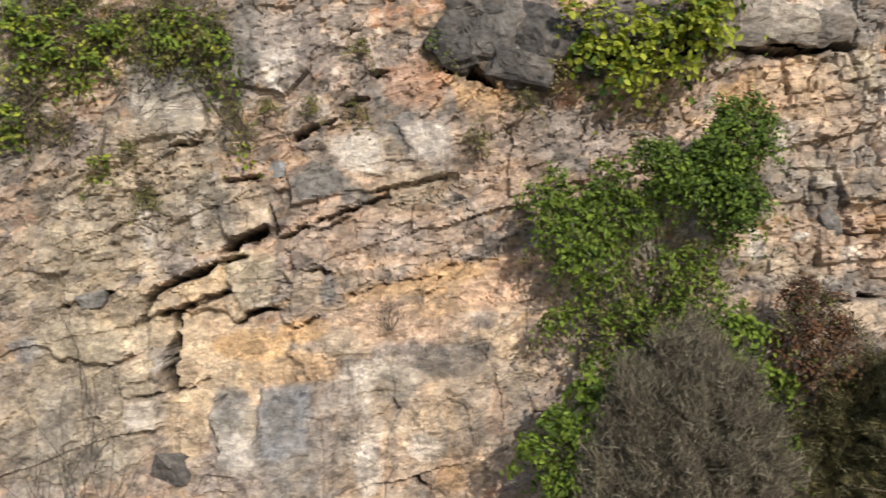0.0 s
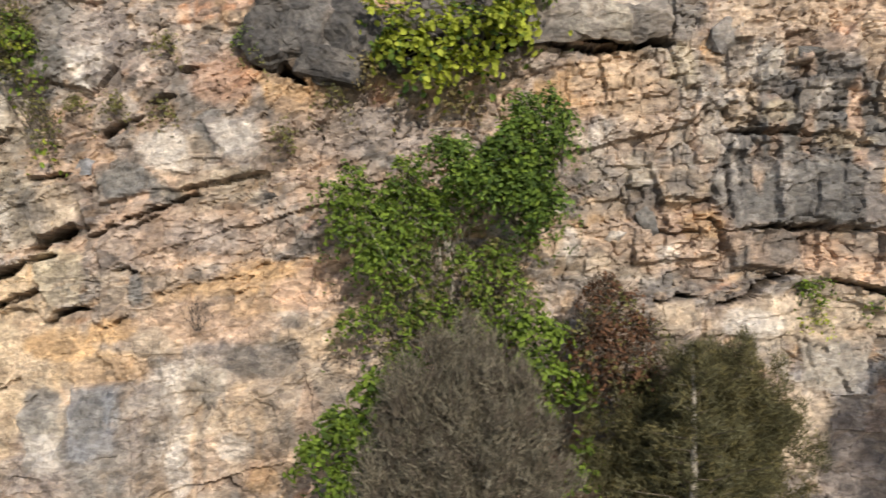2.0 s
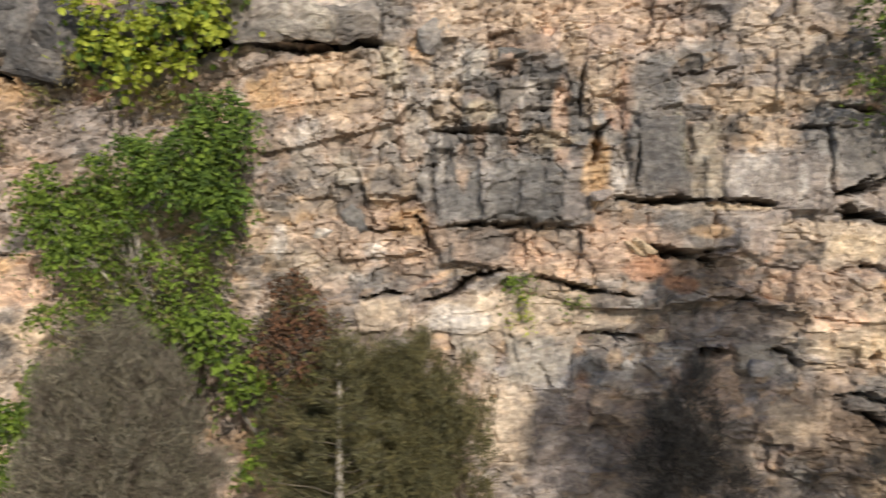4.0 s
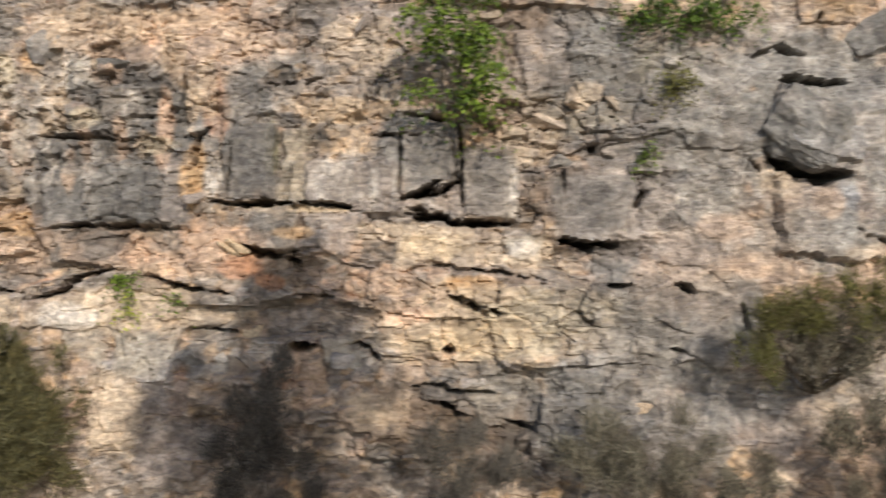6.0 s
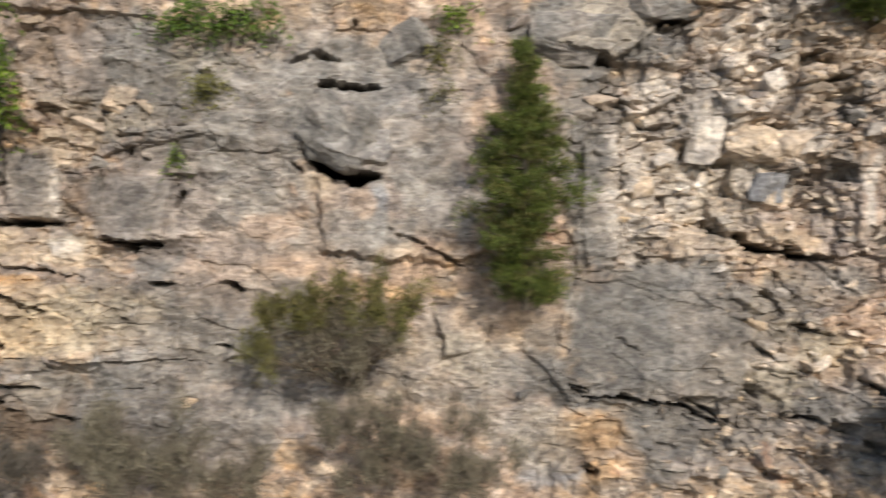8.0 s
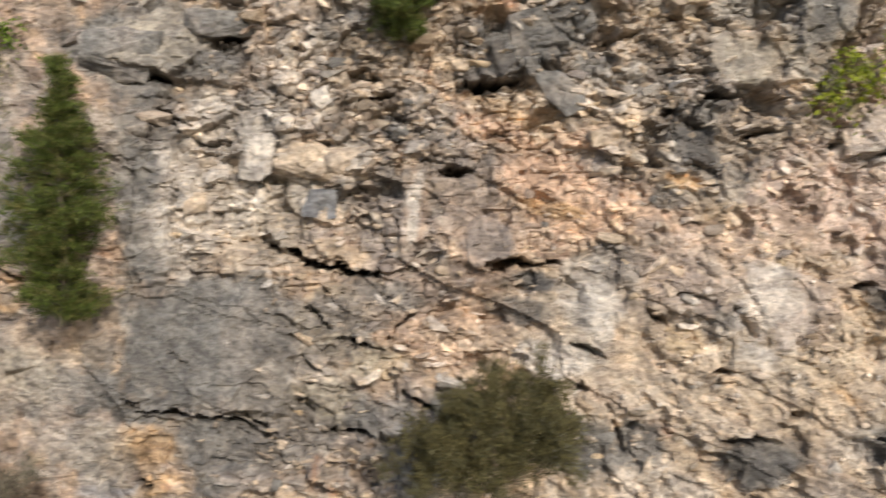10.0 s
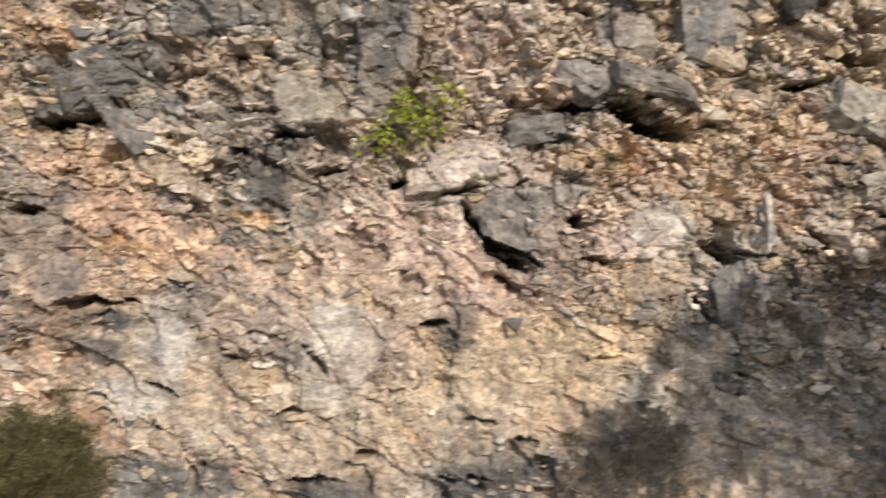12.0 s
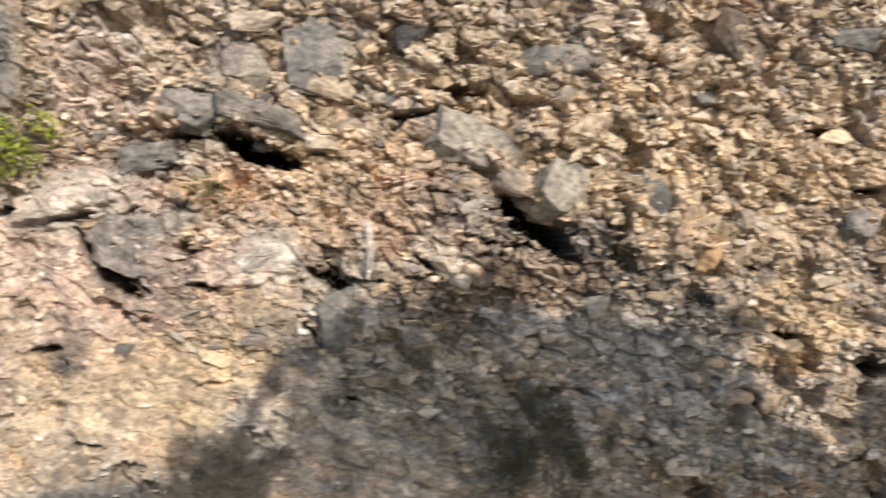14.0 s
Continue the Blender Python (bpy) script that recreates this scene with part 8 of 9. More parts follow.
def single_stones(count, seed, dense):
    """Larger stones that can be told apart, each a part of the cliff; alike ones share a mesh."""
    rng = random.Random(seed)
    kinds = ("cream", "tan", "grey", "mauve", "white", "yellow")
    shapes = []
    for kind in kinds:
        for k in range(4):
            bm = hull(rng, 1, 1, 1, 15, 0.75)
            me = bpy.data.meshes.new("stone")
            bm.to_mesh(me)
            bm.free()
            layer = me.color_attributes.new("mineral", "FLOAT_COLOR", "POINT")
            tone = np.ones((len(me.vertices), 4), np.float32)
            tone[:, :3] = MINERAL[kind] * rng.uniform(0.8, 1.1)
            layer.data.foreach_set("color", tone.ravel())
            shapes.append(me)
    made = 0
    while made < count:
        x, z = rng.uniform(8, 50), rng.uniform(4.2, 13.3)
        i, j = int(np.searchsorted(xs, x)), int(np.searchsorted(zs, z))
        if rng.random() > dense(x, z) * (1 - slab[j, i]):
            continue
        s = rng.uniform(0.16, 0.34)
        ob = part("stone", shapes[rng.randrange(len(shapes))], ROCK, cliff)
        ob.matrix_basis = pose(x, face_at(x, z) + 0.12 * s, z, rng.gauss(0, 14), rng.gauss(0, 14), rng.gauss(0, 20)) @ Matrix.Diagonal((s * rng.uniform(1.0, 1.7), s * rng.uniform(0.7, 1.0), s * rng.uniform(0.45, 0.8), 1))
        made += 1


single_stones(240, 8, lambda x, z: 0.1 + how_loose(x, z))
loose = part("rubble", rubble_pieces(13000, 5, 24, 51, 3.2, 13.8, 0.105, how_loose), ROCK, cliff)
tagged(loose, "cream and grey angular rubble lodged in the face", kind="stuff")


# ---- plants ----
def tubes(name, limbs, sides=5):
    """Tapered round limbs, each a list of (x, y, z, radius), in one mesh."""
    verts, faces, at = [], [], 0
    ring = np.arange(sides) * 2 * np.pi / sides
    for pts in limbs:
        p = np.array(pts, float)
        n = len(p)
        way = np.gradient(p[:, :3], axis=0)
        way /= np.linalg.norm(way, axis=1)[:, None] + 1e-9
        side = np.cross(way, (0.31, 0.9, 0.29))
        side /= np.linalg.norm(side, axis=1)[:, None] + 1e-9
        up = np.cross(way, side)
        r = p[:, 3][:, None, None]
        verts.append((p[:, None, :3] + r * (np.cos(ring)[None, :, None] * side[:, None] + np.sin(ring)[None, :, None] * up[:, None])).reshape(-1, 3))
        for k in range(n - 1):
            for s in range(sides):
                t = (s + 1) % sides
                faces.append((at + k * sides + s, at + k * sides + t, at + (k + 1) * sides + t, at + (k + 1) * sides + s))
        at += n * sides
    return sheet(name, np.concatenate(verts), faces, smooth=True)


def bent(rng, a, b, r0, r1, n=5, wild=0.08):
    """A crooked limb from a to b."""
    a, b = np.array(a, float), np.array(b, float)
    reach = np.linalg.norm(b - a)
    out = []
    for k in range(n):
        t = k / (n - 1)
        p = a + (b - a) * t + np.array([rng.gauss(0, wild * reach) for _ in range(3)]) * math.sin(math.pi * t) * 0.7
        out.append((*p, r0 + (r1 - r0) * t))
    return out


def leaves(name, clumps, count, size, seed, slim=0.6, sag=0.0, one=False, per=46):
    """Single leaves, folded along the rib, in ragged sprays about the shell of each clump (x, y, z, rx, ry, rz)."""
    rng = np.random.default_rng(seed)
    vol = np.array([c[3] * c[5] for c in clumps])
    verts = []
    for c, share in zip(clumps, vol / vol.sum()):
        n = 1 if one else max(6, int(count * share))
        sprays = max(4, n // per)
        d = rng.normal(size=(sprays, 3))
        d /= np.linalg.norm(d, axis=1)[:, None]
        mid_ = d * rng.uniform(0.35, 1.12, (sprays, 1)) ** 0.8 * np.array(c[3:6]) + np.array(c[:3])
        pick = rng.integers(0, sprays, n)
        away = (0 if one else 1) * rng.normal(size=(n, 3)) * (0.06 + 0.9 * size) * np.array((1.0, 0.8, 0.3))
        away[:, 2] -= 1.6 * (away[:, 0] ** 2 + away[:, 1] ** 2) / (0.12 + 2 * size)
        p = mid_[pick] + away
        p[:, 2] -= sag * rng.random(n)
        face = away * 2.5 + d[pick] * 0.25 + np.array((0.15, -0.35, 0.75)) + rng.normal(size=(n, 3)) * 0.38
        face /= np.linalg.norm(face, axis=1)[:, None]
        along = np.cross(face, rng.normal(size=(n, 3)))
        along /= np.linalg.norm(along, axis=1)[:, None]
        across = np.cross(face, along)
        s = size * rng.uniform(0.6, 1.3, (n, 1))
        a, b = p - along * s * 0.5, p + along * s * 0.5
        wide, rise = across * s * slim * 0.5, face * s * 0.12
        low, high = p - along * s * 0.2, p + along * s * 0.22
        verts.append(np.stack([a, low + wide + rise, high + 0.85 * wide + rise, b, high - 0.85 * wide + rise, low - wide + rise], 1))
    v = np.concatenate(verts)
    base = np.arange(len(v))[:, None] * 6
    faces = np.concatenate([base + (0, 1, 2, 3), base + (0, 3, 4, 5)])
    return sheet(name, v.reshape(-1, 3), faces)


def shrub(name, label, root, clumps, mat, count, size, seed, bark=None, thick=0.035, slim=0.6, category="shrub", second=None, twigs=0, singles=0, per=46):
    """A shrub: stems from its root into each clump, and leaves about them. clumps are (x, y, z, rx, ry, rz) from the root."""
    rng = random.Random(seed)
    top = tagged(new(name), label, category)
    top.location = root
    mains = [bent(rng, (0, 0.1, -0.1), c[:3], thick * rng.uniform(0.7, 1.1), thick * 0.3, 6) for c in clumps]
    fine = []
    for c, s in zip(clumps, mains):
        part("stem", tubes("stem", [s]), bark or BARK, top)
        for k in range(6 + twigs):
            tip = [c[i] + rng.uniform(-0.95, 0.95) * c[3 + i] for i in range(3)]
            if k < 6:
                fine.append(bent(rng, s[rng.randrange(2, 5)][:3], tip, thick * 0.4, thick * 0.12, 4))
            else:
                a = [c[i] + 0.4 * (tip[i] - c[i]) + rng.gauss(0, 0.05) for i in range(3)]
                fine.append(bent(rng, a, tip, thick * 0.16, thick * 0.08, 3))
    tagged(part("twig_mass", tubes("twig_mass", fine), bark or BARK, top), kind="stuff")
    tagged(part("crown", leaves("crown", clumps, count, size, seed, slim, per=per), mat, top), kind="stuff")
    if singles:
        shapes = [leaves("leaf", [(0, 0, 0, 0.001, 0.001, 0.001)], 1, size, seed + 60 + k, slim, 0.0, True) for k in range(12)]
        spots = np.random.default_rng(seed + 70)
        for k in range(singles):
            c = clumps[k % len(clumps)]
            d = Vector(spots.normal(size=3)).normalized()
            if d.y > 0.2:
                d.y = -d.y
            one = part("leaf", shapes[k % 12], mat, top)
            one.location = [c[i] + d[i] * c[3 + i] * (0.8 + 0.35 * spots.random()) for i in range(3)]
    if second:
        tagged(part("inner_crown", leaves("inner_crown", clumps, count // 3, size, seed + 50, slim, per=per), second, top), kind="stuff")
    return top


def feathery(name, label, root, clumps, mat, count, seed, bark=None, thick=0.03, length=0.13, second=None, up=0.8, category="shrub", fine=0.006):
    """A bushy plant of fine upright sprays, dense about the shell of each clump (x, y, z, rx, ry, rz) from the root."""
    rng = random.Random(seed)
    top = tagged(new(name), label, category)
    top.location = root
    area = sum(c[3] * c[5] for c in clumps)
    sprays, inner = [], []
    for c in clumps:
        part("stem", tubes("stem", [bent(rng, (0.05 * c[0], 0.1, -0.1), c[:3], thick * rng.uniform(0.7, 1.1), thick * 0.3, 6)]), bark or TWIG, top)
        total = int(count * c[3] * c[5] / area)
        groups = [Vector((rng.gauss(0, 1), rng.gauss(0, 1), rng.gauss(0, 1))).normalized() for _ in range(max(5, total // 24))]
        for k in range(total):
            d = groups[k % len(groups)]
            u = 0.25 + 1.05 * ((k % len(groups)) * 0.618 % 1.0) + rng.uniform(-0.1, 0.15)
            q = [c[i] + d[i] * c[3 + i] * u + rng.gauss(0, (0.06, 0.06, 0.11)[i]) for i in range(3)]
            (inner if second and rng.random() < 0.35 else sprays).append((q, (0.5 * d.x + rng.gauss(0, 0.25), 0.5 * d.y + rng.gauss(0, 0.25), up + 0.3 * d.z)))
    tagged(part("crown", needles("crown", sprays, seed, length, 8, fine), mat, top), kind="stuff")
    if inner:
        tagged(part("inner_crown", needles("inner_crown", inner, seed + 1, length, 8, fine), second, top), kind="stuff")
    return top


def needles(name, sprays, seed, length, per=9, thick=0.007):
    """Thin needles in tufts about (place, way) pairs."""
    rng = np.random.default_rng(seed)
    p = np.repeat(np.array([s[0] for s in sprays], float), per, axis=0)
    w = np.repeat(np.array([s[1] for s in sprays], float), per, axis=0)
    n = len(p)
    w = w + rng.normal(size=(n, 3)) * 0.55
    w /= np.linalg.norm(w, axis=1)[:, None]
    p = p + rng.normal(size=(n, 3)) * length * 0.3
    side = np.cross(w, rng.normal(size=(n, 3)))
    side /= np.linalg.norm(side, axis=1)[:, None]
    other = np.cross(w, side)
    ln = length * rng.uniform(0.6, 1.3, (n, 1))
    v = np.stack([p + side * thick, p - side * thick * 0.5 + other * thick, p - side * thick * 0.5 - other * thick, p + w * ln], 1)
    base = np.arange(n)[:, None] * 4
    f = np.concatenate([base + (0, 1, 3), base + (1, 2, 3), base + (2, 0, 3)])
    return sheet(name, v.reshape(-1, 3), f)


def conifer(name, label, root, height, radius, seed, mat=None, whorls=16, density=1.0, lift=0.25, length=0.12, bark=None, shape=0.6, bare=0.08, second=None, category="tree", lean_x=0.0, limb_bark=None):
    """A conifer: a tapered trunk, limbs in whorls and tufts of needles along them."""
    rng = random.Random(seed)
    top = tagged(new(name), label, category)
    top.location = root
    trunk = [(lean_x * height * (k / 7) ** 1.3 + rng.gauss(0, 0.012), rng.gauss(0, 0.012), height * k / 7 - 0.1, 0.02 * height * (1.02 - k / 7) + 0.008) for k in range(8)]
    part("trunk", tubes("trunk", [trunk], 8), bark or BARK, top)
    limbs, sprays = [], []
    for k in range(whorls):
        t = bare + (1 - bare) * k / whorls
        z = height * t
        lx = lean_x * height * t ** 1.3
        wide = radius * min(1, ((1 - t) / (1 - shape)) ** 1.25 if t > shape else 0.55 + 0.45 * t / shape) * rng.uniform(0.72, 1.12)
        for _ in range(rng.randint(4, 6)):
            turn, reach = rng.uniform(0, 2 * math.pi), wide * rng.uniform(0.4, 1.25) + 0.05
            tip = (lx + math.cos(turn) * reach, math.sin(turn) * reach, z + lift * reach + rng.gauss(0, 0.06))
            limb = bent(rng, (lx, 0, z), tip, 0.014, 0.004, 4, 0.05)
            limbs.append(limb)
            way = Vector(tip) - Vector((lx, 0, z))
            way.normalize()
            for _ in range(int(density * (6 + 26 * reach))):
                u = rng.uniform(0.25, 1.05)
                q = [limb[0][i] + (limb[-1][i] - limb[0][i]) * u + rng.gauss(0, 0.05 + 0.09 * reach) * (1, 1, 0.55)[i] for i in range(3)]
                sprays.append((q, (way.x + rng.gauss(0, 0.4), way.y + rng.gauss(0, 0.4), way.z + 0.35 + rng.gauss(0, 0.3))))
    tagged(part("limb_mass", tubes("limb_mass", limbs, 4), limb_bark or bark or BARK, top), kind="stuff")
    cut = int(len(sprays) * (0.7 if second else 1.0))
    rng.shuffle(sprays)
    tagged(part("crown", needles("crown", sprays[:cut], seed, length), mat or NEEDLE, top), kind="stuff")
    if second:
        tagged(part("inner_crown", needles("inner_crown", sprays[cut:], seed + 1, length), second, top), kind="stuff")
    return top


def twig_shrub(name, label, root, height, spread, seed, mat, stems=14, twigs=2200, depth=0.6, thick=0.02, fine=0.005, leaf=None, leaf_count=0, leaf_size=0.05, round_top=1.0):
    """A leafless shrub: upright stems that fork into a haze of fine twigs, with a few leaves left on where given."""
    rng = random.Random(seed)
    top = tagged(new(name), label, "shrub")
    top.location = root
    mains, fines, tips = [], [], []
    for k in range(stems):
        a = rng.uniform(-1, 1)
        h = height * (1 - 0.4 * round_top * a * a) * rng.uniform(0.75, 1.0)
        tip = (a * spread, rng.uniform(-1, 1) * spread * depth, h)
        mains.append(bent(rng, (a * spread * 0.12, 0, -0.1), tip, thick * rng.uniform(0.6, 1.1), thick * 0.25, 6, 0.06))
    for k in range(twigs):
        s = mains[rng.randrange(stems)]
        i = rng.choice((2, 3, 3, 4, 4))
        u = rng.random()
        a = [s[i][j] + (s[min(i + 1, 5)][j] - s[i][j]) * u + rng.gauss(0, 0.07 * spread) for j in range(3)]
        ln = height * rng.uniform(0.06, 0.2)
        away = 0.35 * a[0] / spread
        b = (a[0] + ln * (away + rng.gauss(0, 0.3)), a[1] + ln * rng.gauss(0, 0.3), a[2] + ln * rng.uniform(0.4, 1.0))
        fines.append(bent(rng, a, b, fine, fine * 0.4, 3, 0.08))
        tips.append(b)
    for m in mains:
        part("stem", tubes("stem", [m], 5), mat, top)
    tagged(part("twig_mass", tubes("twig_mass", fines, 3), mat, top), kind="stuff")
    if leaf:
        c = [(*rng.choice(tips), 0.16, 0.16, 0.16) for _ in range(40)]
        tagged(part("crown", leaves("crown", c, leaf_count, leaf_size, seed), leaf, top), kind="stuff")
    return top


def tuft(name, label, x, z, w, h, mat, seed, count=260, size=0.05, category="plant"):
    """A small tuft of leaves growing out of a joint in the rock."""
    y = face_at(x, z)
    return shrub(name, label, (x, y, z - 0.3 * h), [(0, -0.14, 0.3 * h, 0.5 * w, 0.14, 0.42 * h), (0.18 * w, -0.2, 0.4 * h, 0.3 * w, 0.12, 0.35 * h)], mat, count, size, seed, thick=0.012, category=category)

shrub("shrub", "dark green leafy shrub growing from the rock face", (4.26, 11.19, 8.18), [(-0.24, -0.91, 1.65, 0.26, 0.2, 0.19), (0.09, -0.86, 1.89, 0.21, 0.17, 0.16), (-0.52, -0.99, 1.34, 0.25, 0.2, 0.19), (-0.14, -0.84, 1.15, 0.32, 0.25, 0.24), (0.13, -0.95, 1.39, 0.21, 0.17, 0.16), (-0.8, -0.92, 1.07, 0.24, 0.19, 0.18), (-1.19, -0.85, 1.26, 0.24, 0.19, 0.18), (-0.15, -0.95, 0.72, 0.29, 0.23, 0.22), (0.15, -0.83, 0.63, 0.22, 0.17, 0.16), (-0.7, -0.94, 0.83, 0.24, 0.19, 0.18), (0.0, -0.84, 0.38, 0.2, 0.16, 0.15), (0.31, -0.85, 1.66, 0.15, 0.12, 0.11), (-0.33, -0.93, 1.88, 0.16, 0.13, 0.12), (-1.08, -1.03, 0.89, 0.21, 0.17, 0.16), (-0.37, -0.86, 0.91, 0.27, 0.21, 0.2), (-1.52, -0.89, 1.33, 0.13, 0.1, 0.09)], DEEP, 6400, 0.078, 507, thick=0.03, slim=0.5, second=GREEN, per=40)
shrub("shrub", "bright green leafy shrub with pale slender stems on the rock face", (3.39, 11.19, 6.29), [(-1.72, -0.68, 2.51, 0.26, 0.21, 0.19), (-1.41, -0.63, 2.28, 0.26, 0.21, 0.19), (-1.78, -0.75, 2.08, 0.21, 0.16, 0.15), (-1.11, -0.61, 2.64, 0.23, 0.18, 0.17), (-1.33, -0.72, 1.87, 0.25, 0.19, 0.18), (-0.74, -0.68, 2.46, 0.23, 0.18, 0.17), (-0.32, -0.6, 2.61, 0.19, 0.15, 0.14), (-1.79, -0.72, 2.85, 0.14, 0.11, 0.1), (-1.01, -0.6, 2.92, 0.17, 0.13, 0.12), (-2.12, -0.71, 2.65, 0.1, 0.08, 0.07), (-1.58, -0.61, 1.68, 0.19, 0.15, 0.14), (-1.01, -0.61, 2.06, 0.19, 0.15, 0.14), (-0.53, -0.69, 2.2, 0.16, 0.13, 0.12)], GREEN, 3600, 0.08, 514, thick=0.024, bark=PALE_WOOD, slim=0.5, second=DEEP, per=40)
shrub("shrub", "sparse green leafy stems low on the rock face", (3.65, 11.19, 5.4), [(-1.2, -0.57, 2.33, 0.2, 0.16, 0.15), (-1.49, -0.53, 2.13, 0.2, 0.16, 0.15), (-0.5, -0.64, 2.52, 0.2, 0.15, 0.15), (-0.04, -0.5, 2.62, 0.21, 0.17, 0.16), (-0.31, -0.61, 2.19, 0.18, 0.14, 0.13), (0.12, -0.57, 2.33, 0.19, 0.15, 0.14), (0.42, -0.49, 2.18, 0.14, 0.11, 0.11), (-2.08, -0.62, 1.63, 0.19, 0.15, 0.14), (-1.86, -0.51, 1.7, 0.13, 0.1, 0.1), (-1.13, -0.59, 1.66, 0.23, 0.18, 0.17), (-1.54, -0.51, 1.87, 0.17, 0.13, 0.12), (-0.67, -0.51, 1.63, 0.22, 0.17, 0.16), (-0.91, -0.59, 1.94, 0.18, 0.14, 0.13), (-1.45, -0.69, 1.19, 0.2, 0.15, 0.15), (-0.16, -0.51, 1.84, 0.19, 0.15, 0.14), (0.13, -0.53, 1.94, 0.14, 0.11, 0.11), (0.5, -0.63, 2.71, 0.14, 0.11, 0.11), (-1.12, -0.72, 2.66, 0.14, 0.11, 0.1), (0.02, -0.62, 1.56, 0.19, 0.15, 0.14), (-0.36, -0.58, 1.46, 0.19, 0.15, 0.14)], GREEN, 2700, 0.08, 521, thick=0.022, bark=TWIG, slim=0.5, second=OLIVE, per=40)
shrub("shrub", "bright green leafy shrub low on the rock face", (2.96, 11.18, 4.39), [(-0.44, -1.24, 2.17, 0.26, 0.20, 0.17), (-0.95, -1.32, 1.80, 0.26, 0.25, 0.30), (-1.41, -1.42, 1.37, 0.41, 0.24, 0.23), (-1.60, -1.42, 1.08, 0.30, 0.19, 0.15), (-1.41, -1.42, 0.69, 0.24, 0.24, 0.23), (-1.30, -1.42, 0.35, 0.26, 0.23, 0.21)], GREEN, 1500, 0.105, 528, slim=0.5, second=DEEP)
shrub("shrub", "bright green leafy sprays beside a dead-looking shrub", (4.69, 11.2, 4.9), [(-0.52, -0.91, 1.76, 0.40, 0.34, 0.44), (-0.72, -0.91, 2.16, 0.32, 0.24, 0.24), (0.08, -0.90, 1.44, 0.32, 0.24, 0.24), (-0.12, -0.90, 1.21, 0.30, 0.26, 0.27), (-0.26, -0.74, 2.14, 0.24, 0.22, 0.19), (0.09, -1.07, 0.30, 0.16, 0.19, 0.47), (-0.77, -0.83, 2.15, 0.24, 0.20, 0.16)], GREEN, 1300, 0.105, 535, slim=0.5)
shrub("shrub", "yellow-green broad-leaved shrub on an upper ledge", (3.31, 11.19, 10.85), [(-0.96, -0.36, 0.32, 0.35, 0.31, 0.46), (-0.12, -0.51, 0.57, 0.74, 0.32, 0.37), (0.58, -0.50, 0.49, 0.37, 0.32, 0.49), (-0.62, -0.31, -0.25, 0.25, 0.22, 0.20), (0.00, -0.35, -0.13, 0.35, 0.20, 0.17), (-1.26, -0.41, 0.72, 0.33, 0.20, 0.17), (0.46, -0.50, 0.94, 0.58, 0.25, 0.25), (-0.51, -0.41, 0.14, 0.29, 0.25, 0.25)], LIME, 1100, 0.11, 542, slim=0.75, second=DEEP, singles=290, per=32)
shrub("shrub", "russet and brown autumn shrub above junipers", (5.56, 11.22, 5.94), [(-0.24, -0.81, 1.26, 0.48, 0.36, 0.44), (-0.46, -0.72, 1.50, 0.28, 0.24, 0.24), (0.14, -0.89, 0.88, 0.28, 0.27, 0.31), (-0.61, -0.92, 0.88, 0.31, 0.29, 0.35), (-0.29, -1.11, 0.52, 0.46, 0.28, 0.31)], RUSSET, 2600, 0.06, 549, second=OLIVE, bark=TWIG, twigs=120)
shrub("bramble", "tangled bright green brambles hanging over the upper face", (-4.91, 11.13, 11.42), [(-1.21, -0.16, -0.03, 0.3, 0.24, 0.22), (-1.5, -0.12, 0.16, 0.25, 0.2, 0.19), (-0.91, -0.23, -0.36, 0.22, 0.18, 0.17), (-0.89, -0.1, 0.21, 0.25, 0.2, 0.19), (-0.18, -0.2, -0.09, 0.25, 0.2, 0.18), (0.1, -0.16, 0.01, 0.2, 0.16, 0.15), (0.68, -0.09, 0.08, 0.23, 0.18, 0.17), (1.07, -0.19, 0.09, 0.23, 0.18, 0.17), (1.3, -0.08, 0.01, 0.2, 0.16, 0.15), (-0.28, -0.18, -0.5, 0.2, 0.16, 0.15), (1.56, -0.09, -0.41, 0.12, 0.09, 0.09), (1.61, -0.09, -0.8, 0.11, 0.09, 0.08), (-1.63, -0.18, -1.57, 0.2, 0.16, 0.15), (-1.57, -0.28, -1.32, 0.2, 0.16, 0.15), (-0.27, -0.11, -2.06, 0.13, 0.1, 0.1), (-0.57, -0.13, -0.81, 0.15, 0.12, 0.11), (0.91, -0.22, -0.18, 0.2, 0.16, 0.15), (-1.26, -0.31, -0.6, 0.17, 0.13, 0.12), (1.88, -0.21, -1.79, 0.08, 0.06, 0.06), (1.5, -0.16, -0.21, 0.15, 0.12, 0.11)], GREEN, 2300, 0.085, 556, second=LIME, bark=TWIG, thick=0.022, twigs=10, per=40)
shrub("bramble", "dry olive tangle hanging over the upper face", (-3.12, 11.14, 10.06), [(-0.05, -0.10, 0.24, 0.17, 0.20, 0.59), (-0.52, -0.20, 1.05, 0.50, 0.40, 0.50), (0.16, -0.10, -0.27, 0.10, 0.16, 0.34)], OLIVE, 700, 0.05, 563, bark=TWIG, twigs=90, thick=0.02)
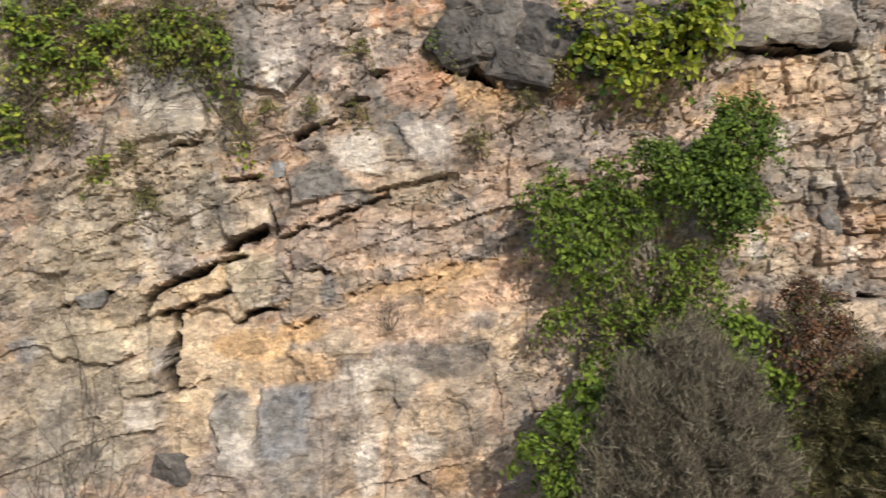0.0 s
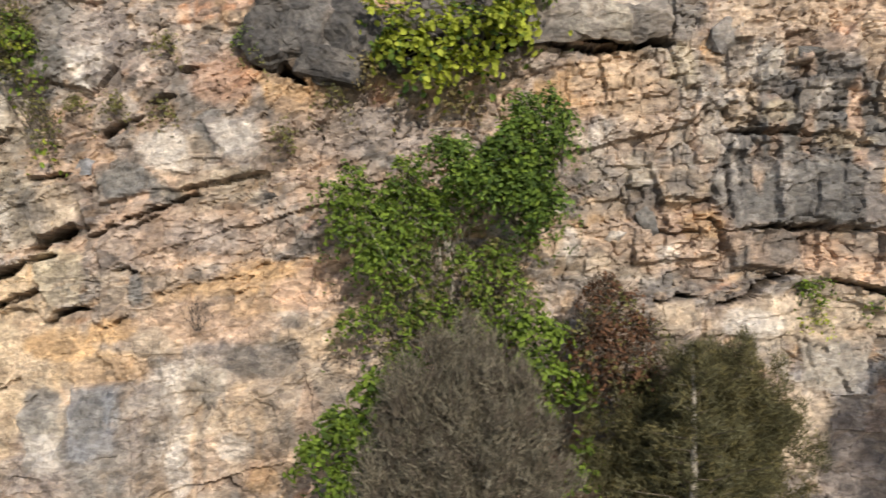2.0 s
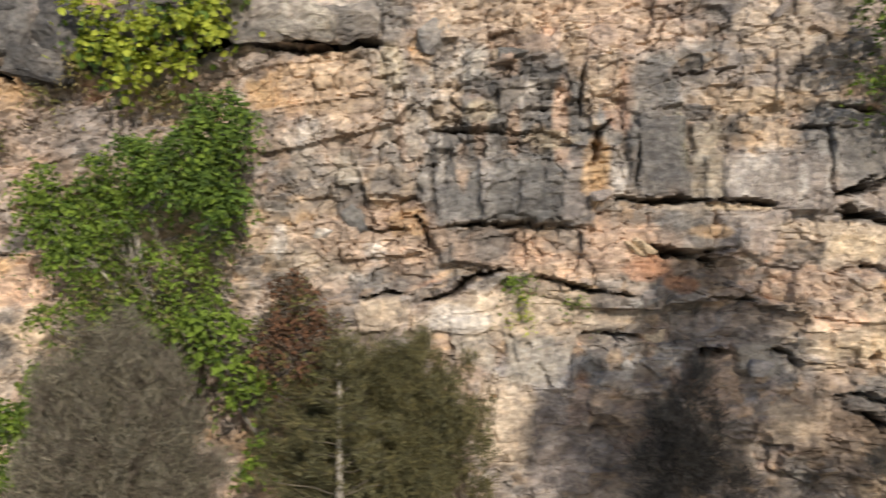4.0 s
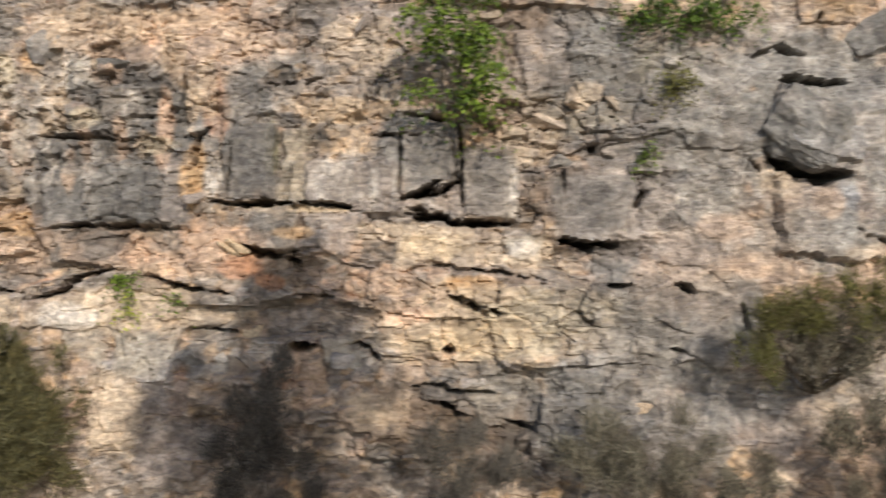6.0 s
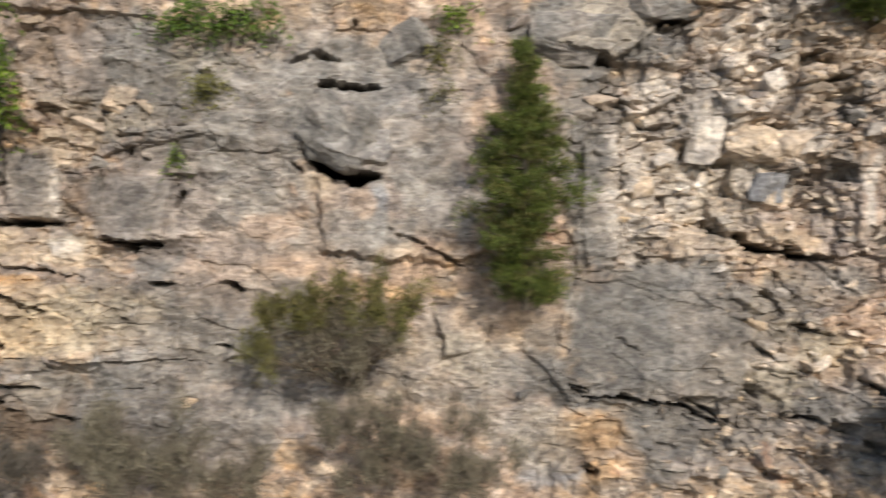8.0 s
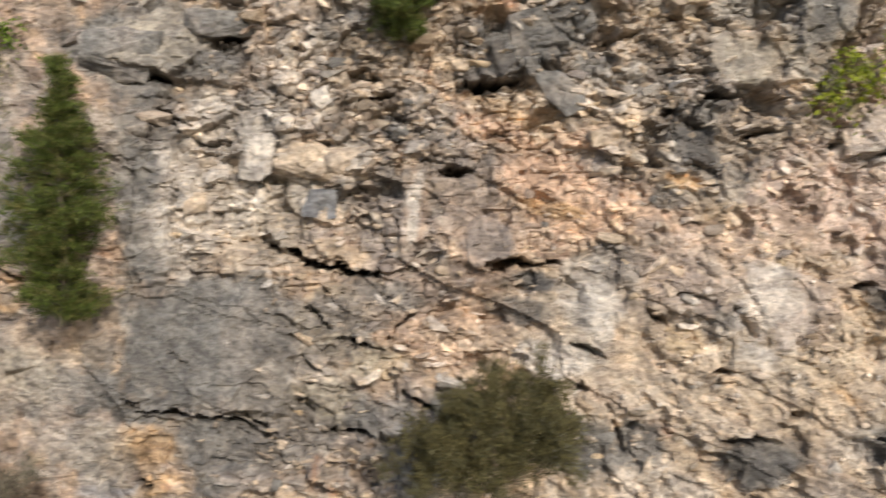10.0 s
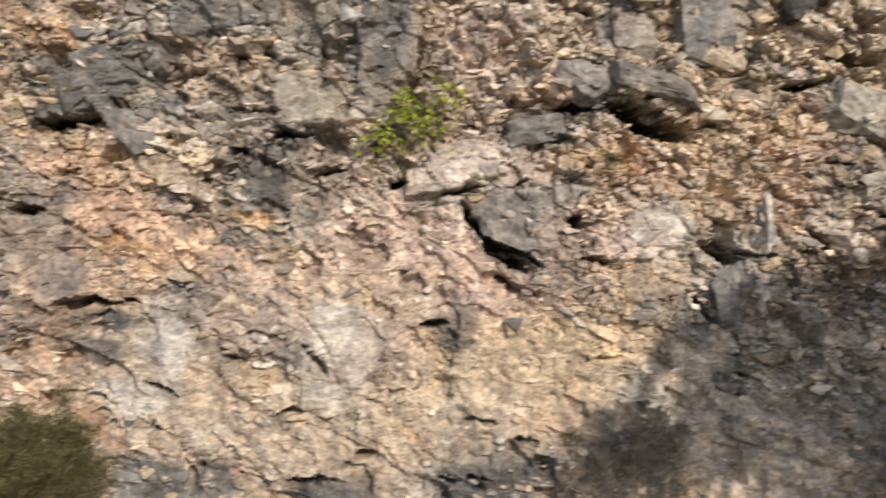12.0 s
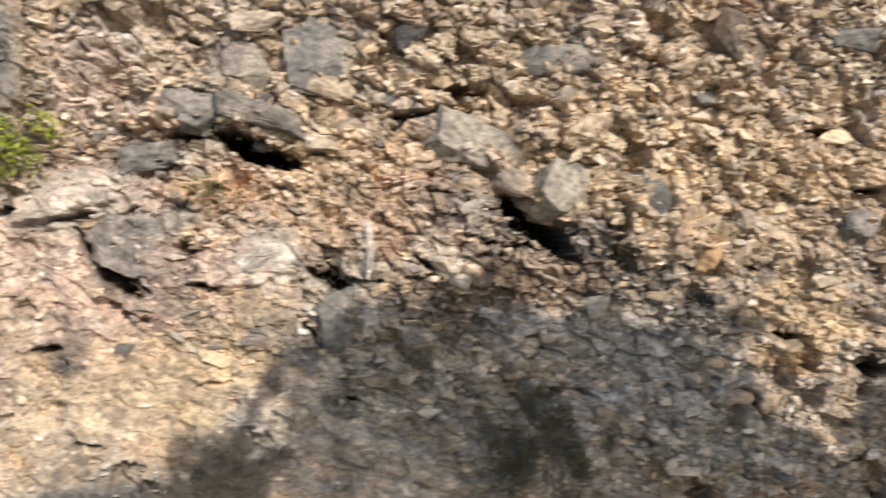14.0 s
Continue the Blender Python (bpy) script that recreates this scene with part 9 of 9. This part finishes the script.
feathery("bare_shrub", "dense grey-brown leafless shrub with feathery twigs before the cliff", (3.18, 9.38, -0.05), [(-0.18, 0.00, 6.54, 0.36, 0.32, 0.43), (0.21, 0.01, 6.22, 0.40, 0.34, 0.43), (-0.58, 0.00, 6.00, 0.40, 0.34, 0.43), (-0.85, 0.10, 5.47, 0.40, 0.34, 0.47), (-1.15, 0.10, 5.04, 0.36, 0.32, 0.36), (-0.10, -0.10, 5.67, 0.75, 0.44, 0.57), (0.54, -0.09, 5.81, 0.32, 0.29, 0.50), (0.77, -0.09, 5.31, 0.32, 0.29, 0.50), (0.04, -0.09, 5.10, 1.00, 0.36, 0.43), (0.00, 0.00, 6.87, 0.10, 0.16, 0.26), (-0.33, 0.00, 6.76, 0.09, 0.15, 0.22), (0.32, 0.01, 6.58, 0.10, 0.16, 0.27), (-0.73, -0.00, 6.33, 0.09, 0.16, 0.25), (-1.00, 0.10, 5.84, 0.09, 0.15, 0.25), (0.72, -0.09, 6.17, 0.09, 0.16, 0.29), (0.98, -0.09, 5.70, 0.09, 0.15, 0.26)], PLUME, 6200, 570, second=TWIG, length=0.17, up=0.9)
conifer("juniper", "olive-brown juniper tree with a pale trunk before the cliff", (6.04, 9.34, -0.05), 6.99, 1.06, 577, mat=DUSKY, second=JUNIPER, bark=PALE_WOOD, limb_bark=TWIG, whorls=16, density=0.8, shape=0.7, bare=0.62, length=0.10)
feathery("juniper", "dense dark olive juniper before the cliff", (6.44, 10.15, -0.05), [(-0.10, 0.10, 6.10, 0.66, 0.43, 0.55), (-0.72, 0.08, 5.71, 0.66, 0.47, 0.62), (0.42, 0.02, 6.31, 0.48, 0.36, 0.43), (0.74, 0.13, 5.66, 0.39, 0.33, 0.55), (-0.08, 0.00, 5.27, 1.31, 0.47, 0.62), (-1.08, 0.06, 5.01, 0.54, 0.43, 0.54), (0.31, 0.02, 4.87, 0.85, 0.38, 0.46)], DUSKY, 6000, 584, second=JUNIPER, length=0.11, up=0.5, category="tree")
feathery("juniper", "olive-green juniper close to the rock face", (7.06, 10.68, -0.05), [(-0.04, -0.00, 6.30, 0.36, 0.30, 0.34), (0.26, 0.01, 5.88, 0.60, 0.36, 0.43), (0.51, 0.02, 5.27, 0.53, 0.42, 0.53), (-0.13, -0.11, 5.48, 0.68, 0.51, 0.68), (-0.47, -0.12, 4.72, 0.93, 0.45, 0.59), (0.59, 0.02, 4.59, 0.43, 0.36, 0.43), (-0.38, -0.12, 6.15, 0.42, 0.30, 0.34)], JUNIPER, 2600, 591, second=DUSKY, length=0.11, up=0.5, category="tree")
shrub("bramble", "olive-yellow tangle of small leaves over the rock edge", (-5.0, 11.13, 11.2), [(0.39, 0.01, 0.40, 0.33, 0.20, 0.26), (0.77, -0.07, 0.58, 0.20, 0.12, 0.16), (1.42, -0.12, 0.18, 0.34, 0.21, 0.28), (-0.10, -0.05, -0.16, 0.29, 0.17, 0.23), (-1.56, 0.01, -0.21, 0.24, 0.15, 0.20), (0.85, -0.12, -0.10, 0.33, 0.20, 0.26), (0.38, -0.00, -0.21, 0.20, 0.12, 0.16), (-0.93, -0.00, -0.21, 0.36, 0.21, 0.29), (-0.67, -0.03, 0.61, 0.29, 0.17, 0.23), (-0.94, 0.01, 0.59, 0.31, 0.19, 0.25), (1.26, -0.11, -0.30, 0.26, 0.15, 0.21), (-1.13, -0.04, -0.38, 0.25, 0.15, 0.20), (-1.59, -0.09, 0.30, 0.25, 0.15, 0.20), (1.02, -0.06, 0.20, 0.25, 0.15, 0.20), (0.65, -0.14, -0.23, 0.36, 0.21, 0.28), (0.80, -0.01, 0.51, 0.20, 0.12, 0.16), (-0.43, -0.13, 0.19, 0.20, 0.12, 0.16), (-1.02, -0.02, 0.60, 0.23, 0.14, 0.19), (1.37, -0.08, 0.57, 0.26, 0.15, 0.20), (0.08, -0.02, 0.42, 0.22, 0.13, 0.17), (0.95, 0.01, 0.53, 0.21, 0.12, 0.16), (-1.31, 0.01, -0.08, 0.30, 0.18, 0.24), (-0.51, -0.09, 0.57, 0.29, 0.17, 0.23), (-0.59, -0.12, -0.25, 0.21, 0.13, 0.17), (0.61, -0.13, 0.65, 0.23, 0.14, 0.18), (1.56, -0.10, 0.02, 0.26, 0.16, 0.21)], OLIVE, 5200, 0.048, 575, bark=TWIG, twigs=160, thick=0.012)
shrub("bramble", "dry brown tangle hanging over the upper face", (-5.68, 11.13, 9.54), [(1.09, -0.05, 1.66, 0.36, 0.28, 0.26), (1.78, -0.01, 1.67, 0.31, 0.24, 0.23), (-0.71, -0.14, 1.07, 0.35, 0.28, 0.26), (-0.35, 0.0, 1.06, 0.31, 0.24, 0.23), (0.1, -0.11, 1.07, 0.25, 0.2, 0.19), (-0.58, -0.07, 0.29, 0.3, 0.24, 0.22), (-0.05, 0.01, 0.35, 0.26, 0.2, 0.19), (-0.56, -0.1, 0.72, 0.3, 0.24, 0.22), (0.4, 0.01, 1.72, 0.31, 0.24, 0.23), (2.42, -0.07, 0.77, 0.12, 0.1, 0.09), (1.15, 0.01, -0.58, 0.15, 0.12, 0.11)], OLIVE, 1500, 0.05, 598, second=DRY, bark=TWIG, twigs=170, thick=0.02)
twig_shrub("bare_shrub", "sparse dark leafless shrub against the rock", (-5.37, 10.73, -0.05), 6.33, 0.95, 605, DARK_TWIG, stems=9, twigs=110, fine=0.007, depth=0.25, thick=0.012)
twig_shrub("dead_plant", "small dead twiggy plant growing from the rock", (-0.82, 11.20, 6.85), 0.42, 0.28, 77, DARK_TWIG, stems=9, twigs=60, thick=0.008, fine=0.005)
tuft("rock_plant", "small green tuft growing out of a rock joint", -4.55, 8.86, 0.47, 0.27, OLIVE, 612, 150, 0.05)
tuft("rock_plant", "small green tuft growing out of a rock joint", -1.41, 10.1, 0.47, 0.41, OLIVE, 619, 150, 0.05)
tuft("rock_plant", "small green tuft growing out of a rock joint", -0.13, 11.25, 0.51, 0.38, GREEN, 626, 150, 0.05)
tuft("rock_plant", "small green tuft growing out of a rock joint", 0.04, 10.98, 0.34, 0.19, OLIVE, 633, 150, 0.05)
tuft("rock_plant", "small green tuft growing out of a rock joint", -2.0, 10.22, 0.19, 0.38, OLIVE, 640, 150, 0.05)
tuft("rock_plant", "small green tuft growing out of a rock joint", -5.23, 9.28, 0.29, 0.60, OLIVE, 647, 150, 0.05)
tuft("rock_plant", "small green tuft growing out of a rock joint", 0.51, 9.76, 0.38, 0.60, OLIVE, 654, 150, 0.05)
tuft("rock_plant", "small green tuft growing out of a rock joint", 1.15, 10.32, 0.51, 0.43, OLIVE, 661, 150, 0.05)
tuft("rock_plant", "small green tuft growing out of a rock joint", -2.73, 10.31, 0.26, 0.22, OLIVE, 668, 150, 0.05)
tuft("rock_plant", "small green tuft growing out of a rock joint", -1.24, 11.16, 0.34, 0.34, OLIVE, 675, 150, 0.05)
tuft("rock_plant", "small green tuft growing out of a rock joint", -4.76, 9.58, 0.26, 0.26, OLIVE, 682, 150, 0.05)
tuft("rock_plant", "ochre dry leaves on a ledge", 1.79, 10.75, 0.38, 0.29, DRY, 689, 260, 0.06)
tuft("rock_plant", "ochre dry leaves on a ledge", 3.12, 10.32, 0.77, 0.34, DRY, 696, 260, 0.06)
shrub("shrub", "green leafy shrub on an upper ledge", (14.05, 10.75, 10.08), [(-0.56, -0.77, 1.24, 0.41, 0.29, 0.31), (0.07, -0.91, 1.09, 0.39, 0.32, 0.36), (0.25, -0.81, 0.67, 0.39, 0.24, 0.23), (-0.05, -0.70, 0.26, 0.72, 0.18, 0.13), (-0.44, -0.58, 0.32, 0.40, 0.16, 0.10), (0.30, -0.62, 0.03, 0.23, 0.15, 0.09), (-0.24, -0.79, 1.65, 0.57, 0.22, 0.20)], GREEN, 1900, 0.085, 703, second=DEEP, slim=0.5, per=60)
tuft("rock_plant", "small green tuft growing out of a rock joint", 8.54, 7.51, 0.50, 0.22, GREEN, 710, 260, 0.06)
tuft("rock_plant", "small green tuft growing out of a rock joint", 8.57, 7.05, 0.27, 0.50, LIME, 717, 160, 0.05)
tuft("rock_plant", "small green tuft growing out of a rock joint", 9.41, 7.21, 0.20, 0.13, GREEN, 724, 90, 0.05)
tuft("rock_plant", "olive grass on a ledge", 17.32, 10.64, 0.79, 0.70, OLIVE, 731, 300, 0.05)
tuft("rock_plant", "dark green low shrub on a ledge", 16.82, 11.68, 1.05, 0.35, DEEP, 738, 500, 0.06)
shrub("shrub", "dark green low shrub on the upper edge", (17.73, 10.71, 11.64), [(-0.30, -0.31, 0.08, 0.54, 0.25, 0.25), (0.41, -0.29, 0.19, 0.54, 0.27, 0.29), (-0.65, -0.32, 0.25, 0.36, 0.21, 0.18)], DEEP, 1500, 0.06, 745)
tuft("rock_plant", "olive grass on a ledge", 17.2, 10.61, 0.91, 0.46, OLIVE, 752, 380, 0.05)
tuft("rock_plant", "small green tuft growing out of a rock joint", 16.88, 9.49, 0.27, 0.26, GREEN, 759, 200, 0.05)
tuft("rock_plant", "olive grass in a rock gully", 21.07, 11.31, 0.46, 0.73, OLIVE, 766, 260, 0.05)
tuft("rock_plant", "small green tuft growing out of a rock joint", 21.39, 11.78, 0.73, 0.36, GREEN, 773, 320, 0.06)
tuft("rock_plant", "small green tuft growing out of a rock joint", 21.12, 10.53, 0.33, 0.46, OLIVE, 780, 120, 0.05)
conifer("conifer", "young green conifer rooted in the rock face", (22.44, 9.91, 7.12), 4.13, 0.90, 787, mat=NEEDLE, second=OLIVE, bark=TWIG, whorls=26, density=1.6, shape=0.42, bare=0.01, length=0.10, lean_x=-0.02)
feathery("juniper_bush", "spreading olive juniper bush with a brown inside on a rock ledge", (19.68, 10.68, 5.77), [(-0.99, -0.95, 1.3, 0.34, 0.27, 0.25), (-0.66, -0.9, 1.43, 0.3, 0.23, 0.22), (-0.13, -1.07, 1.61, 0.24, 0.19, 0.18), (-1.26, -0.9, 1.17, 0.3, 0.23, 0.22), (-1.4, -1.01, 0.72, 0.23, 0.18, 0.17), (-1.2, -0.97, 0.54, 0.22, 0.17, 0.16), (0.2, -0.96, 1.51, 0.26, 0.2, 0.19), (0.63, -1.11, 1.27, 0.33, 0.26, 0.24), (0.96, -1.03, 1.39, 0.26, 0.2, 0.19), (1.09, -1.14, 1.53, 0.17, 0.14, 0.13), (0.45, -0.99, 1.73, 0.18, 0.14, 0.13), (-0.49, -0.9, 1.17, 0.3, 0.23, 0.22), (0.29, -1.06, 1.18, 0.25, 0.2, 0.19)], OLIVE, 1000, 794, second=JUNIPER, length=0.12, up=0.6, category="bush")
feathery("bare_bush", "brown leafless undergrowth below a juniper bush", (19.68, 10.68, 5.77), [(-0.15, -0.89, 0.91, 0.47, 0.37, 0.35), (0.36, -0.9, 0.91, 0.42, 0.33, 0.31), (-0.49, -0.94, 0.66, 0.35, 0.28, 0.26), (0.02, -0.85, 0.51, 0.36, 0.28, 0.26), (0.62, -1.02, 0.83, 0.29, 0.23, 0.22), (-0.84, -0.85, 0.91, 0.3, 0.23, 0.22), (-0.24, -0.82, 1.16, 0.34, 0.26, 0.25)], PLUME, 620, 801, second=TWIG, length=0.14, up=0.5, category="bush")
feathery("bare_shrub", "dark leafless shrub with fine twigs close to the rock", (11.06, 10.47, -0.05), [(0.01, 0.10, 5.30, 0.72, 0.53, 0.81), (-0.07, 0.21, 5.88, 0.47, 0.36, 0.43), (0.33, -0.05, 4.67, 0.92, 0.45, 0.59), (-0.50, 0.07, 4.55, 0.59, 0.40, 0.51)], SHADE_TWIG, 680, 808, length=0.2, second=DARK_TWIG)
feathery("bare_shrub", "grey-brown leafless shrub before the cliff", (17.11, 9.49, -0.05), [(0.00, -0.00, 5.05, 0.91, 0.45, 0.58), (-0.59, 0.08, 4.70, 0.75, 0.40, 0.50), (0.65, 0.02, 4.61, 0.67, 0.35, 0.42)], PLUME, 750, 815, length=0.18, second=TWIG)
feathery("bare_shrub", "brown leafless shrub before the cliff", (15.79, 9.76, -0.05), [(0.05, -0.00, 4.98, 0.38, 0.33, 0.63), (0.34, -0.01, 5.40, 0.25, 0.25, 0.34)], PLUME, 260, 822, length=0.18)
feathery("bare_shrub", "thin brown leafless shrub before the cliff", (20.91, 9.26, -0.05), [(0.00, -0.00, 5.15, 0.91, 0.50, 0.66), (0.58, -0.06, 4.66, 0.74, 0.35, 0.41), (-0.65, 0.06, 4.72, 0.66, 0.40, 0.50), (-1.32, 0.33, 5.33, 0.59, 0.45, 0.59)], PLUME, 900, 829, length=0.18, second=TWIG)
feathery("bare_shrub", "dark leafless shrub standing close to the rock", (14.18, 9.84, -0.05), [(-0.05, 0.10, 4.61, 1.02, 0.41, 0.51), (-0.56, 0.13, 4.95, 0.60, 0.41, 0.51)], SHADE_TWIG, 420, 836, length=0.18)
conifer("conifer", "small green conifer rooted in the upper face", (27.74, 9.54, 11.58), 1.07, 0.53, 843, mat=NEEDLE, second=OLIVE, whorls=14, density=2.2, shape=0.45, bare=0.02, length=0.09)
feathery("juniper_bush", "rounded brownish-green juniper bush in front of the cliff", (28.88, 8.49, -0.05), [(0.04, -0.11, 5.84, 1.00, 0.45, 0.58), (0.57, -0.07, 6.26, 0.58, 0.32, 0.36), (-0.61, -0.02, 5.60, 0.58, 0.40, 0.50), (0.84, -0.21, 5.61, 0.46, 0.38, 0.48), (-0.05, -0.09, 5.28, 1.20, 0.34, 0.40)], JUNIPER, 4000, 850, second=DUSKY, length=0.10, up=0.5, category="bush")
shrub("shrub", "yellow-green small shrub in a rock joint", (34.63, 8.87, 10.48), [(-0.09, -0.19, 0.61, 0.36, 0.25, 0.24), (0.47, -0.26, 0.85, 0.21, 0.19, 0.16), (-0.46, -0.14, 0.20, 0.21, 0.21, 0.19), (0.26, -0.23, 0.35, 0.21, 0.17, 0.12)], LIME, 420, 0.09, 857, second=OLIVE, slim=0.6, thick=0.015)
tuft("rock_plant", "small green tuft growing out of a rock joint", 38.08, 11.47, 0.35, 0.38, OLIVE, 864, 120, 0.05)
tuft("rock_plant", "olive grass below an overhanging block", 37.61, 10.29, 0.52, 0.52, OLIVE, 871, 200, 0.05)
tuft("rock_plant", "small green tuft growing out of a rock joint", 37.26, 10.99, 0.44, 0.35, OLIVE, 878, 140, 0.05)
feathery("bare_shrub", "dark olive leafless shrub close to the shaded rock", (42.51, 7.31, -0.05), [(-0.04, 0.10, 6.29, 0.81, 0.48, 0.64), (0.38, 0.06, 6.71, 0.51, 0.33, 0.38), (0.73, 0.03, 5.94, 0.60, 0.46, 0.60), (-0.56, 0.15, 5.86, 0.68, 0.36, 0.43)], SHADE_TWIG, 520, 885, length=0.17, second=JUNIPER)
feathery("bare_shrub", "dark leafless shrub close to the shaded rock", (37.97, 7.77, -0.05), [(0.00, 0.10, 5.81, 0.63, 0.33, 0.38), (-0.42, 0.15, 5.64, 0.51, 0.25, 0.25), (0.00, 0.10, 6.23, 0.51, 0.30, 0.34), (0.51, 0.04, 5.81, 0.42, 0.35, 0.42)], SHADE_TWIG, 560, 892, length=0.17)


def shade_tree(label, x, y, z, spread, high, seed, leaf_count, cone=0.0):
    """A tall broad-leaved tree behind the walk; its shade falls on the foot of the cliff."""
    rng = random.Random(seed)
    c = []
    for k in range(15):
        a, u = rng.uniform(0, 2 * math.pi), rng.uniform(0.2, 1.0)
        t = rng.uniform(-0.8, 0.75) if not cone else -0.9 + 1.8 * k / 14
        wide = spread * (1 - cone * (t + 0.9) / 1.9)
        c.append((math.cos(a) * wide * 0.75 * u, math.sin(a) * wide * 0.75 * u, z + t * high, wide * rng.uniform(0.28, 0.42) + 0.1, wide * rng.uniform(0.28, 0.42) + 0.1, high * rng.uniform(0.25, 0.4) * (1 - 0.5 * cone)))
    top = tagged(new("tree"), label, "tree")
    top.location = (x, y, -0.05)
    low = min(q[2] - q[5] for q in c)
    trunk = bent(rng, (0, 0, -0.2), (0, 0, z + 0.8 * high), 0.30, 0.05, 9, 0.015)
    part("trunk", tubes("trunk", [trunk], 9), BARK, top)
    for q in c:
        foot = max(0.6 * low, q[2] - 0.7 * math.hypot(q[0], q[1]) - 0.5)
        part("limb", tubes("limb", [bent(rng, (0, 0, foot), q[:3], 0.10, 0.03, 5, 0.04)]), BARK, top)
    tagged(part("crown", leaves("crown", c, leaf_count, 0.36, seed, 0.7), DEEP, top), kind="stuff")
    return top



shade_tree("tall broad-leaved tree beside the walk", 47.0, -5.5, 15.3, 2.83, 2.19, 901, 3200)
shade_tree("tall broad-leaved tree beside the walk", 48.96, -4.2, 13.85, 2.77, 2.16, 903, 3200)
shade_tree("tall broad-leaved tree beside the walk", 52.35, -4.6, 12.69, 1.93, 1.32, 904, 2000)
shade_tree("tall pointed tree behind the walk", 17.75, -6.5, 16.35, 1.96, 2.50, 902, 2000, cone=0.85)
shade_tree("tall broad-leaved tree behind the walk", 16.43, -6.0, 15.09, 1.82, 1.46, 906, 2000)
shade_tree("tall broad-leaved tree beside the walk", 48.75, -6.0, 15.23, 1.33, 1.35, 907, 2000)
